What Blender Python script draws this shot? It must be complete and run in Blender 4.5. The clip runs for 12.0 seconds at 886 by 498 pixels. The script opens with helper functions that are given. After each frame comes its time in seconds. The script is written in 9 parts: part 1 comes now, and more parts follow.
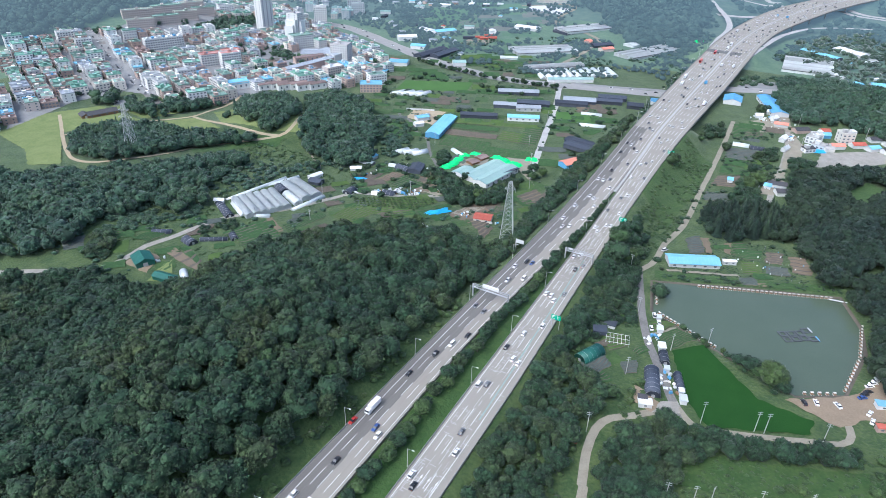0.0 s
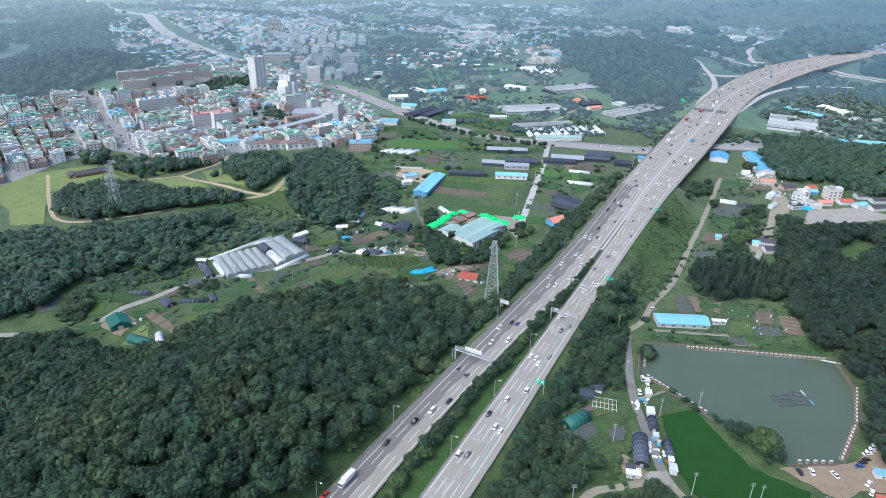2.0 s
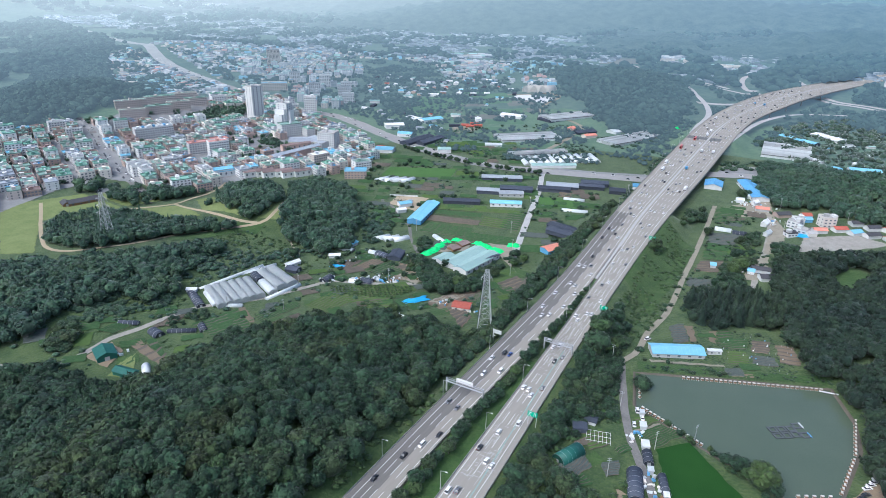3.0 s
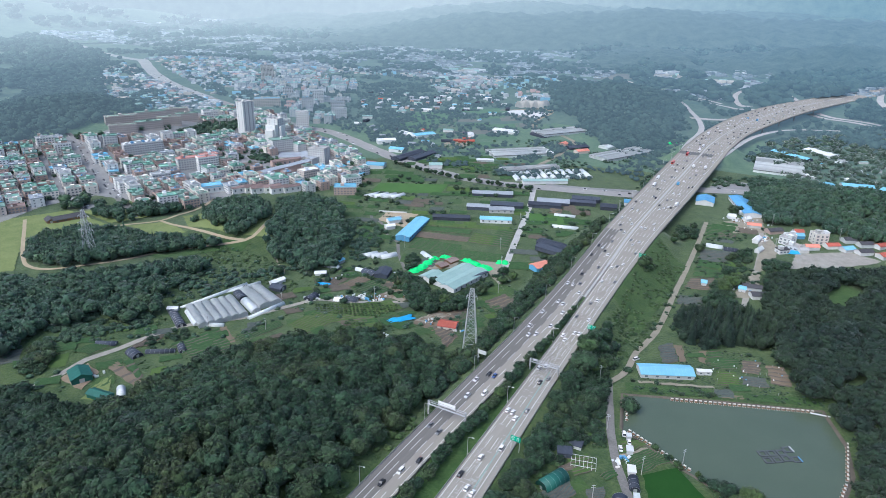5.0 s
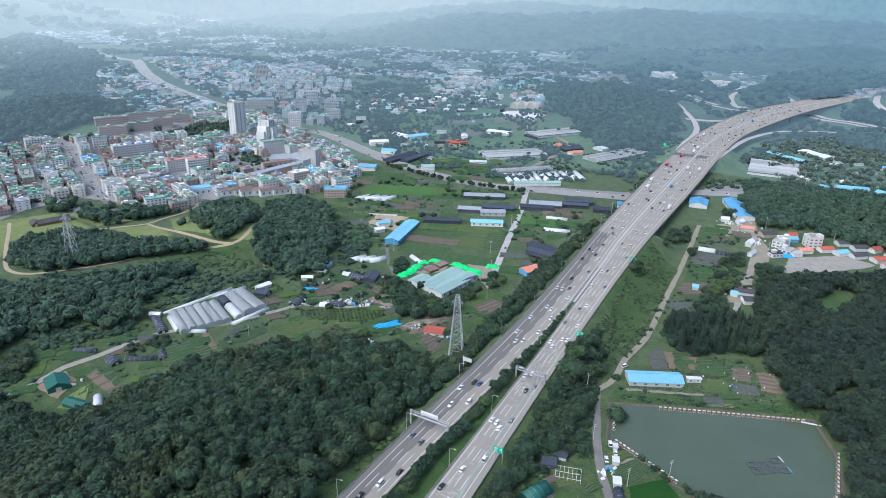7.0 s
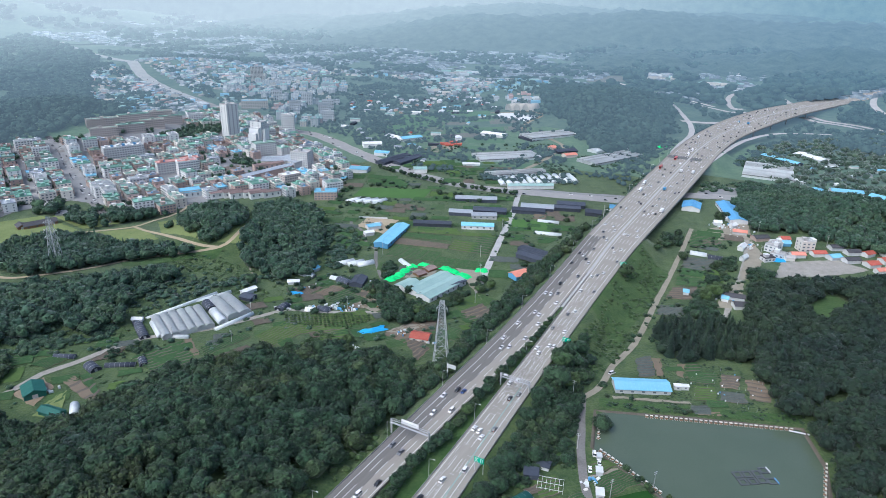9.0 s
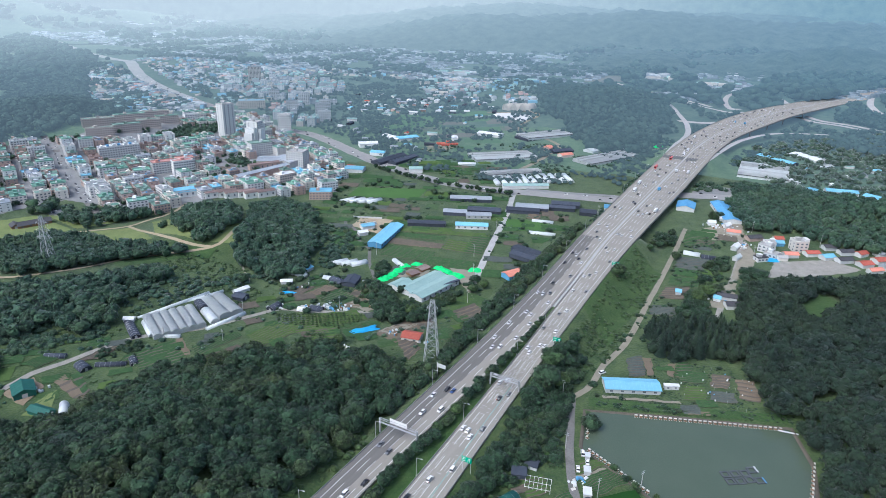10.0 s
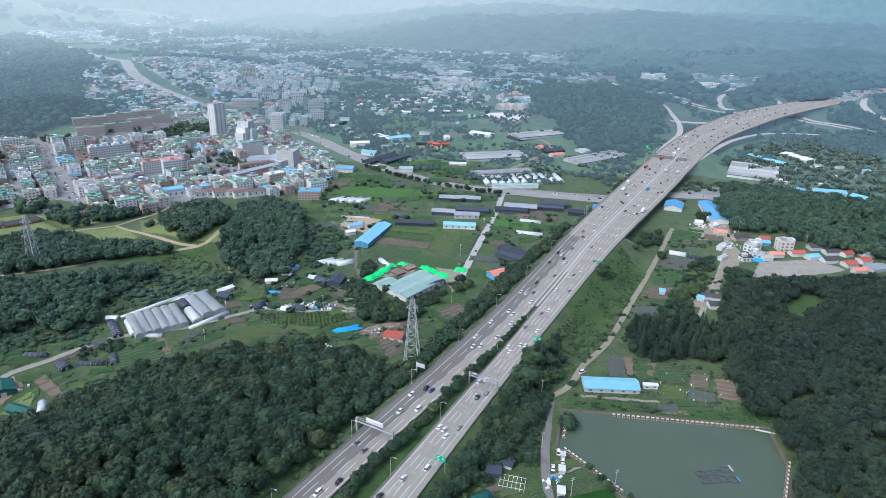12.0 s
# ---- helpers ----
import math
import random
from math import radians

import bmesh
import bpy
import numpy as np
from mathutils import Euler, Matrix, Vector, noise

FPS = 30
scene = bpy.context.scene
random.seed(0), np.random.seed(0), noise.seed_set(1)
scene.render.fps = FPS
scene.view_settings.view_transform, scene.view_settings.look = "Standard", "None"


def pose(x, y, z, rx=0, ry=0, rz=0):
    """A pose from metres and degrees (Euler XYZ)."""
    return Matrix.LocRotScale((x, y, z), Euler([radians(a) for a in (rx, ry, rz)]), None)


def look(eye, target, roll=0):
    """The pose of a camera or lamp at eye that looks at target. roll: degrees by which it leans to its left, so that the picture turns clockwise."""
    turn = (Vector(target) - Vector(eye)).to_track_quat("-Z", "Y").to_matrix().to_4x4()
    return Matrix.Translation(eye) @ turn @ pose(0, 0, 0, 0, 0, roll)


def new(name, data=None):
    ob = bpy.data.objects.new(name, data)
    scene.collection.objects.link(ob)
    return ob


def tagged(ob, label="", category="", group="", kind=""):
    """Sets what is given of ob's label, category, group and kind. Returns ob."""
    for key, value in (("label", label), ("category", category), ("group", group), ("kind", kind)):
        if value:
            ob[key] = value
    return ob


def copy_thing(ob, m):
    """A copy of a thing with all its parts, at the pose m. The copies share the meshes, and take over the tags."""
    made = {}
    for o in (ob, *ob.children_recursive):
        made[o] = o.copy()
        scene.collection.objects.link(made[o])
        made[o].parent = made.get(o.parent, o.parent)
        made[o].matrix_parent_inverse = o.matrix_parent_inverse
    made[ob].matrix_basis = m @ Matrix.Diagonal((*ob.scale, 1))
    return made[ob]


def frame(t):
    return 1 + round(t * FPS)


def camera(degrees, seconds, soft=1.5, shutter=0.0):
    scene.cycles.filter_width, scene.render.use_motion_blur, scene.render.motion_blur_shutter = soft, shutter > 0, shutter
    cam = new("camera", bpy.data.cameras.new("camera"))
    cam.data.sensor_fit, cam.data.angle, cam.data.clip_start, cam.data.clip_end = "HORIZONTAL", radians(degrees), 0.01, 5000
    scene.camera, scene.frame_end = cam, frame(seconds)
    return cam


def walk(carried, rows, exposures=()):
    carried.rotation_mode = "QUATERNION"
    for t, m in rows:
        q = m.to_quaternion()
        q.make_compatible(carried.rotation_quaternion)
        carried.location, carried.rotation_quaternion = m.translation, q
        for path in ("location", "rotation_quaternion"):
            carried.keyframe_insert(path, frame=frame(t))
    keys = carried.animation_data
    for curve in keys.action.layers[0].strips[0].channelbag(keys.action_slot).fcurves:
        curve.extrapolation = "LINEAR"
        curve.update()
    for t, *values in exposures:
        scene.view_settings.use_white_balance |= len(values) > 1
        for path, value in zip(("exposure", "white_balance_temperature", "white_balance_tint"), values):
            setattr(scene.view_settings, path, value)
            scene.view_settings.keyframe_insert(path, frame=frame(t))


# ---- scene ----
cam = camera(69.0, 12.0, soft=0.62)
METRES, EYE, TILT, LEAN, TURN = 69.18, 216.0, 0.0, 0.0, 29.2
ROWS = [
    (0.0, 0.0, 0.0, 0.0, 0.76, -30.22, -1.31),
    (0.5, 0.0292, 0.0306, 0.0043, 0.65, -29.07, -1.28),
    (1.0, 0.0634, 0.0584, 0.0036, 0.57, -27.81, -1.22),
    (1.5, 0.0954, 0.0866, 0.0036, 0.49, -26.59, -1.19),
    (2.0, 0.1262, 0.1155, 0.0046, 0.42, -25.4, -1.18),
    (2.5, 0.1577, 0.1437, 0.0054, 0.35, -24.2, -1.16),
    (3.0, 0.1884, 0.1722, 0.0063, 0.29, -23.05, -1.16),
    (3.5, 0.2197, 0.1997, 0.0058, 0.24, -21.98, -1.16),
    (5.5, 0.34, 0.3132, 0.0064, 0.05, -21.8, -1.2),
    (6.0, 0.3703, 0.3416, 0.0089, 0.02, -21.79, -1.2),
    (6.5, 0.4009, 0.37, 0.0096, -0.01, -21.79, -1.2),
    (7.0, 0.4311, 0.3983, 0.0107, -0.04, -21.78, -1.2),
    (9.0, 0.5633, 0.4889, 0.0153, -0.06, -21.69, -1.28),
    (9.5, 0.6045, 0.4887, 0.0149, -0.05, -21.66, -1.3),
    (10.0, 0.646, 0.4858, 0.0151, -0.06, -21.69, -1.31),
    (10.5, 0.6875, 0.4826, 0.0162, -0.08, -21.71, -1.33),
    (11.0, 0.7292, 0.4801, 0.017, -0.09, -21.7, -1.33),
    (11.5, 0.7702, 0.478, 0.018, -0.12, -21.71, -1.34),
    (12.0, 0.8127, 0.4761, 0.0198, -0.12, -21.71, -1.37),
]
walk(cam, [(t, pose(0, 0, EYE, TILT, LEAN, TURN) @ pose(METRES * x, METRES * y, METRES * z, 90 + pitch, roll, yaw)) for t, x, y, z, yaw, pitch, roll in ROWS],
     [(0.0, 0.67, 5400, 9), (1.5, 0.60, 5430, 9), (3.5, 0.42, 5430, 9), (5.5, 0.36, 5430, 9), (12.0, 0.35, 5430, 9)])

# ---- daylight under a bright, hazy overcast ----
SUN_UP, SUN_ROUND = 52.0, 200.0
world = bpy.data.worlds.new("overcast_sky")
scene.world = world
world.use_nodes = True
wn, wl = world.node_tree.nodes, world.node_tree.links
sky = wn.new("ShaderNodeTexSky")
sky.sky_type, sky.sun_disc = "NISHITA", False
sky.sun_elevation, sky.sun_rotation = radians(SUN_UP), radians(SUN_ROUND)
sky.air_density, sky.dust_density, sky.ozone_density = 1.0, 6.0, 1.0
wl.new(sky.outputs[0], wn["Background"].inputs[0])
wn["Background"].inputs[1].default_value = 0.15
sun = new("sun", bpy.data.lights.new("sun", "SUN"))
sun.data.energy, sun.data.angle, sun.data.color = 0.9, radians(45), (1.0, 0.96, 0.9)
_up, _ro = radians(SUN_UP), radians(SUN_ROUND)
sun.matrix_world = look((0, 0, 900), (-900 * math.cos(_up) * math.sin(_ro), -900 * math.cos(_up) * math.cos(_ro), 900 - 900 * math.sin(_up)))

# ---- materials ----
def mat(name, a, b, scale=1.0, rough=0.8, bump=0.0, metal=0.0, fine=None, contrast=0.5, by_thing=0.0, by_island=0.0, gloss=0.3, sheen=0.0, stretch=None):
    """Two colours mixed by noise at two scales (metres), with relief; by_thing and by_island vary the brightness from piece to piece."""
    m = bpy.data.materials.new(name)
    m.use_nodes = True
    n, l = m.node_tree.nodes, m.node_tree.links
    p = n["Principled BSDF"]
    p.inputs["Roughness"].default_value, p.inputs["Metallic"].default_value = rough, metal
    p.inputs["Specular IOR Level"].default_value = gloss
    p.inputs["Sheen Weight"].default_value, p.inputs["Sheen Roughness"].default_value = sheen, 0.5
    geo = n.new("ShaderNodeNewGeometry")
    where = geo.outputs["Position"]
    if stretch:
        mp = n.new("ShaderNodeMapping")
        mp.inputs["Scale"].default_value, mp.inputs["Rotation"].default_value = stretch[:3], (0, 0, radians(stretch[3]))
        l.new(where, mp.inputs["Vector"])
        where = mp.outputs["Vector"]
    big, small = n.new("ShaderNodeTexNoise"), n.new("ShaderNodeTexNoise")
    for tex, s, det in ((big, scale, 3), (small, fine or scale / 9, 4)):
        tex.inputs["Scale"].default_value, tex.inputs["Detail"].default_value = 1 / s, det
        l.new(where, tex.inputs["Vector"])
    add = n.new("ShaderNodeMath")
    add.operation = "MULTIPLY_ADD"
    add.inputs[1].default_value = 0.5
    half = n.new("ShaderNodeMath")
    half.operation = "MULTIPLY"
    half.inputs[1].default_value = 0.5
    l.new(small.outputs["Fac"], half.inputs[0])
    l.new(big.outputs["Fac"], add.inputs[0])
    l.new(half.outputs[0], add.inputs[2])
    rng = n.new("ShaderNodeMapRange")
    rng.inputs["From Min"].default_value, rng.inputs["From Max"].default_value = 0.5 - 0.3 * (1 - contrast) - 0.06, 0.5 + 0.3 * (1 - contrast) + 0.06
    l.new(add.outputs[0], rng.inputs["Value"])
    mix = n.new("ShaderNodeMix")
    mix.data_type = "RGBA"
    mix.inputs["A"].default_value, mix.inputs["B"].default_value = (*a, 1), (*b, 1)
    l.new(rng.outputs[0], mix.inputs["Factor"])
    out = mix.outputs["Result"]
    for amount, kind in ((by_thing, "thing"), (by_island, "island")):
        if amount:
            src = n.new("ShaderNodeObjectInfo").outputs["Random"] if kind == "thing" else geo.outputs["Random Per Island"]
            r = n.new("ShaderNodeMapRange")
            r.inputs["To Min"].default_value, r.inputs["To Max"].default_value = 1 - amount, 1 + amount
            l.new(src, r.inputs["Value"])
            hsv = n.new("ShaderNodeHueSaturation")
            l.new(r.outputs[0], hsv.inputs["Value"])
            l.new(out, hsv.inputs["Color"])
            out = hsv.outputs["Color"]
    l.new(out, p.inputs["Base Color"])
    if bump:
        bm_ = n.new("ShaderNodeBump")
        bm_.inputs["Strength"].default_value, bm_.inputs["Distance"].default_value = 0.7, bump
        l.new(small.outputs["Fac"], bm_.inputs["Height"])
        l.new(bm_.outputs[0], p.inputs["Normal"])
    return m


M = {}
M["grass"] = mat("grass", (0.030, 0.064, 0.020), (0.082, 0.118, 0.041), 10, 0.9, 0.9, fine=1.4, contrast=0.75, gloss=0.15, sheen=0.15)
M["lawn"] = mat("lawn", (0.13, 0.175, 0.062), (0.205, 0.24, 0.098), 12, 0.9, 0.3, fine=1.5, contrast=0.6, gloss=0.15)
M["paddy"] = mat("paddy", (0.015, 0.056, 0.010), (0.021, 0.070, 0.013), 9, 0.85, 0.25, fine=0.5, gloss=0.15)


def leaf_mat(name, tones, fine, bump, island=0.25, sheen=0.1):
    """Foliage: the tone goes from tree to tree by the mesh's tint, with fine noise and a lighter or darker spray here and there."""
    m = mat(name, (0.36, 0.40, 0.42), (1.30, 1.26, 1.16), fine * 5, 0.7, bump, fine=fine, contrast=0.55, by_island=island, gloss=0.25, sheen=sheen)
    n, l = m.node_tree.nodes, m.node_tree.links
    p = n["Principled BSDF"]
    was = p.inputs["Base Color"].links[0].from_socket
    at = n.new("ShaderNodeAttribute")
    at.attribute_name = "tint"
    ramp = n.new("ShaderNodeValToRGB")
    for k, c in enumerate(tones):
        e = ramp.color_ramp.elements[k] if k < 2 else ramp.color_ramp.elements.new(0.5)
        e.position, e.color = k / (len(tones) - 1), (*c, 1)
    l.new(at.outputs["Fac"], ramp.inputs["Fac"])
    mul = n.new("ShaderNodeMix")
    mul.data_type, mul.blend_type = "RGBA", "MULTIPLY"
    mul.inputs["Factor"].default_value = 1.0
    l.new(ramp.outputs["Color"], mul.inputs["A"])
    l.new(was, mul.inputs["B"])
    l.new(mul.outputs["Result"], p.inputs["Base Color"])
    return m


M["leaf"] = leaf_mat("leaf", ((0.018, 0.046, 0.029), (0.023, 0.054, 0.025), (0.028, 0.065, 0.033), (0.040, 0.078, 0.028), (0.048, 0.071, 0.026)), 0.6, 0.5, 0.5)
M["leaf_light"] = leaf_mat("leaf_light", ((0.036, 0.076, 0.028), (0.052, 0.094, 0.032), (0.070, 0.112, 0.036)), 0.7, 0.3)
# far and middle leaves: haze painted in as paler, bluer tones and sheen
M["leaf_far_haze"] = leaf_mat("leaf_far_haze", ((0.046, 0.088, 0.064), (0.056, 0.100, 0.070), (0.072, 0.116, 0.072)), 2.5, 0.6, 0.2, 0.4)
M["leaf_mid_haze"] = leaf_mat("leaf_mid_haze", ((0.029, 0.069, 0.047), (0.038, 0.084, 0.049), (0.055, 0.102, 0.050)), 0.9, 0.3, 0.4, 0.18)
M["leaf_plain_far"] = mat("leaf_far", (0.026, 0.056, 0.036), (0.050, 0.086, 0.050), 40, 0.8, 1.0, fine=4, by_island=0.3, gloss=0.25)
M["bark"] = mat("bark", (0.09, 0.07, 0.05), (0.17, 0.14, 0.11), 0.6, 0.9, 0.02)
M["soil"] = mat("soil", (0.135, 0.105, 0.074), (0.205, 0.165, 0.120), 6, 0.95, 0.1, fine=0.5)
M["dark_soil"] = mat("dark_soil", (0.085, 0.075, 0.06), (0.145, 0.125, 0.10), 4, 0.95, 0.1, fine=0.5)
M["paddy_light"] = mat("paddy_light", (0.06, 0.13, 0.035), (0.085, 0.165, 0.05), 16, 0.9, 0.2, fine=0.8, gloss=0.15)
M["black_mulch"] = mat("black_mulch", (0.050, 0.066, 0.060), (0.105, 0.122, 0.108), 2.0, 0.7, 0.05, fine=0.5)
M["meadow"] = mat("meadow", (0.027, 0.070, 0.017), (0.064, 0.112, 0.032), 8, 0.9, 0.8, fine=1.4, contrast=0.65, gloss=0.15, sheen=0.1)
M["bank"] = mat("bank", (0.025, 0.064, 0.016), (0.064, 0.106, 0.030), 9, 0.9, 0.8, fine=1.5, contrast=0.65, gloss=0.15, sheen=0.1)
M["crop"] = mat("crop", (0.029, 0.069, 0.029), (0.066, 0.123, 0.048), 2.2, 0.9, 0.25, fine=0.5, gloss=0.15, contrast=0.6)
M["crop_light"] = mat("crop_light", (0.056, 0.104, 0.029), (0.098, 0.148, 0.048), 4, 0.9, 0.2, fine=0.5, gloss=0.15)
M["track"] = mat("track", (0.215, 0.195, 0.148), (0.31, 0.285, 0.225), 5, 0.95, 0.05, fine=0.6, contrast=0.6)
M["sand"] = mat("sand", (0.32, 0.262, 0.178), (0.43, 0.362, 0.252), 5, 0.95, 0.05, fine=0.6)
M["lane_pale"] = mat("lane_pale", (0.23, 0.22, 0.19), (0.36, 0.34, 0.30), 5, 0.95, 0.04, fine=0.7, contrast=0.6)
M["concrete"] = mat("concrete", (0.33, 0.325, 0.31), (0.47, 0.465, 0.45), 9, 0.85, 0.02, fine=1.0)
M["concrete_road"] = mat("concrete_road", (0.250, 0.234, 0.200), (0.320, 0.300, 0.258), 6, 0.85, 0.01, fine=1.2, contrast=0.25, stretch=(1, 0.05, 1, 0))
M["asphalt"] = mat("asphalt", (0.135, 0.128, 0.116), (0.182, 0.174, 0.158), 6, 0.85, 0.01, fine=1.2, contrast=0.2, stretch=(1, 0.05, 1, 0))
M["asphalt_grey"] = mat("asphalt_grey", (0.19, 0.195, 0.195), (0.28, 0.282, 0.278), 14, 0.9, 0.02, fine=1.5, contrast=0.6)
M["patch"] = mat("patch", (0.11, 0.11, 0.11), (0.16, 0.16, 0.155), 4, 0.9, 0.01)
M["lane_worn"] = mat("lane_worn", (0.125, 0.121, 0.112), (0.215, 0.208, 0.194), 5, 0.9, 0.02, fine=0.9, contrast=0.6)
M["paint"] = mat("paint", (0.62, 0.62, 0.60), (0.80, 0.80, 0.78), 1.5, 0.7, 0.0)
M["paint_teal"] = mat("paint_teal", (0.20, 0.30, 0.26), (0.30, 0.40, 0.35), 1.5, 0.8, 0.0)
M["paint_worn"] = mat("paint_worn", (0.34, 0.332, 0.305), (0.45, 0.44, 0.41), 2.0, 0.8, 0.0)
M["car_glass"] = mat("car_glass", (0.02, 0.024, 0.03), (0.035, 0.04, 0.05), 1, 0.1, 0.0, gloss=0.6)
M["steel"] = mat("steel", (0.42, 0.43, 0.44), (0.56, 0.57, 0.58), 2, 0.5, 0.0, metal=0.4)
M["rail"] = mat("rail", (0.24, 0.23, 0.21), (0.36, 0.35, 0.325), 6, 0.7, 0.0)
M["water"] = mat("water", (0.072, 0.100, 0.066), (0.094, 0.122, 0.083), 30, 0.06, 0.004, fine=0.6, gloss=0.5)
M["film"] = mat("film", (0.46, 0.50, 0.50), (0.62, 0.65, 0.645), 3, 0.4, 0.02, fine=0.5, by_thing=0.08, by_island=0.12, gloss=0.45, stretch=(1, 1, 1, 0))
M["white"] = mat("white", (0.60, 0.61, 0.61), (0.74, 0.75, 0.74), 4, 0.7, 0.0, by_thing=0.06)
M["white_sheet"] = mat("white_sheet", (0.50, 0.51, 0.50), (0.64, 0.65, 0.64), 12, 0.7, 0.0)
M["black_net"] = mat("black_net", (0.038, 0.047, 0.068), (0.072, 0.084, 0.108), 2.5, 0.7, 0.06, by_thing=0.25)
M["roof_grey"] = mat("roof_grey", (0.25, 0.28, 0.31), (0.36, 0.39, 0.42), 4, 0.55, 0.0, by_thing=0.15)
M["roof_blue"] = mat("roof_blue", (0.17, 0.42, 0.56), (0.25, 0.50, 0.63), 5, 0.55, 0.0, by_thing=0.18)
M["roof_blue_dark"] = mat("roof_blue_dark", (0.09, 0.27, 0.47), (0.15, 0.36, 0.56), 5, 0.55, 0.0, by_thing=0.15)
M["roof_teal"] = mat("roof_teal", (0.24, 0.37, 0.345), (0.33, 0.45, 0.42), 6, 0.6, 0.0, by_thing=0.06)
M["roof_red"] = mat("roof_red", (0.34, 0.085, 0.06), (0.46, 0.13, 0.09), 2, 0.7, 0.02, by_thing=0.15)
M["roof_pink"] = mat("roof_pink", (0.42, 0.20, 0.17), (0.55, 0.33, 0.29), 3, 0.8, 0.0)
M["roof_orange"] = mat("roof_orange", (0.58, 0.22, 0.16), (0.70, 0.30, 0.22), 3, 0.7, 0.02)
M["roof_green"] = mat("roof_green", (0.16, 0.27, 0.22), (0.26, 0.355, 0.305), 3, 0.75, 0.0, by_thing=0.3, by_island=0.12)
M["roof_mint"] = mat("roof_mint", (0.15, 0.32, 0.245), (0.24, 0.40, 0.32), 3, 0.75, 0.0, by_thing=0.3, by_island=0.12)
M["roof_brown"] = mat("roof_brown", (0.17, 0.12, 0.11), (0.26, 0.20, 0.18), 2, 0.75, 0.0, by_thing=0.25)
M["quonset_green"] = mat("quonset_green", (0.018, 0.095, 0.075), (0.034, 0.140, 0.112), 2, 0.5, 0.0)
M["net_green"] = mat("net_green", (0.02, 0.55, 0.12), (0.07, 0.72, 0.22), 2.5, 0.7, 0.15, fine=0.6)
M["wall_white"] = mat("wall_white", (0.55, 0.56, 0.55), (0.69, 0.70, 0.685), 4, 0.85, 0.0, by_thing=0.12, by_island=0.10)
M["wall_grey"] = mat("wall_grey", (0.43, 0.445, 0.44), (0.57, 0.585, 0.575), 4, 0.85, 0.0, by_thing=0.25, by_island=0.2)
M["wall_beige"] = mat("wall_beige", (0.58, 0.555, 0.495), (0.68, 0.65, 0.59), 4, 0.85, 0.0, by_thing=0.16, by_island=0.14)
M["wall_brick"] = mat("wall_brick", (0.35, 0.265, 0.225), (0.44, 0.345, 0.30), 3, 0.9, 0.0, by_thing=0.2, by_island=0.14)
M["wall_pink"] = mat("wall_pink", (0.48, 0.425, 0.385), (0.57, 0.515, 0.47), 5, 0.85, 0.0, by_thing=0.12, by_island=0.12)
M["glass"] = mat("glass", (0.10, 0.115, 0.13), (0.17, 0.19, 0.21), 3, 0.15, 0.0, by_thing=0.2, gloss=0.5)
M["tile_dark"] = mat("tile_dark", (0.050, 0.050, 0.056), (0.092, 0.092, 0.098), 1.5, 0.7, 0.02)
M["timber"] = mat("timber", (0.16, 0.09, 0.05), (0.26, 0.16, 0.09), 1, 0.8, 0.01)
M["tarp_blue"] = mat("tarp_blue", (0.03, 0.30, 0.62), (0.06, 0.40, 0.74), 3, 0.6, 0.15, fine=0.8)
M["sign_green"] = mat("sign_green", (0.0, 0.36, 0.20), (0.01, 0.42, 0.25), 2, 0.5, 0.0)
M["rubber"] = mat("rubber", (0.015, 0.015, 0.015), (0.03, 0.03, 0.03), 0.3, 0.9, 0.0)
M["paint_white"] = mat("paint_white", (0.74, 0.74, 0.73), (0.80, 0.80, 0.79), 2, 0.3, 0.0, gloss=0.5)
M["paint_black"] = mat("paint_black", (0.015, 0.016, 0.018), (0.025, 0.026, 0.03), 2, 0.3, 0.0, gloss=0.5)
M["paint_grey"] = mat("paint_grey", (0.17, 0.18, 0.19), (0.21, 0.22, 0.23), 2, 0.35, 0.0, metal=0.3, gloss=0.5)
M["paint_red"] = mat("paint_red", (0.42, 0.03, 0.025), (0.50, 0.04, 0.03), 2, 0.35, 0.0, gloss=0.5)
M["paint_blue"] = mat("paint_blue", (0.03, 0.07, 0.22), (0.04, 0.09, 0.27), 2, 0.35, 0.0, gloss=0.5)


# haze colours by distance, painted into the far materials as emission
HAZE_EAST = ((0.0, 0.044, 0.060, 0.070), (0.1, 0.066, 0.094, 0.113), (0.25, 0.073, 0.11, 0.141), (0.42, 0.09, 0.141, 0.184), (0.65, 0.13, 0.193, 0.249), (0.95, 0.155, 0.238, 0.292))
HAZE_WEST = ((0.0, 0.056, 0.071, 0.081), (0.1, 0.088, 0.111, 0.127), (0.25, 0.123, 0.158, 0.178), (0.42, 0.189, 0.232, 0.252), (0.65, 0.303, 0.355, 0.374), (0.95, 0.44, 0.478, 0.495))


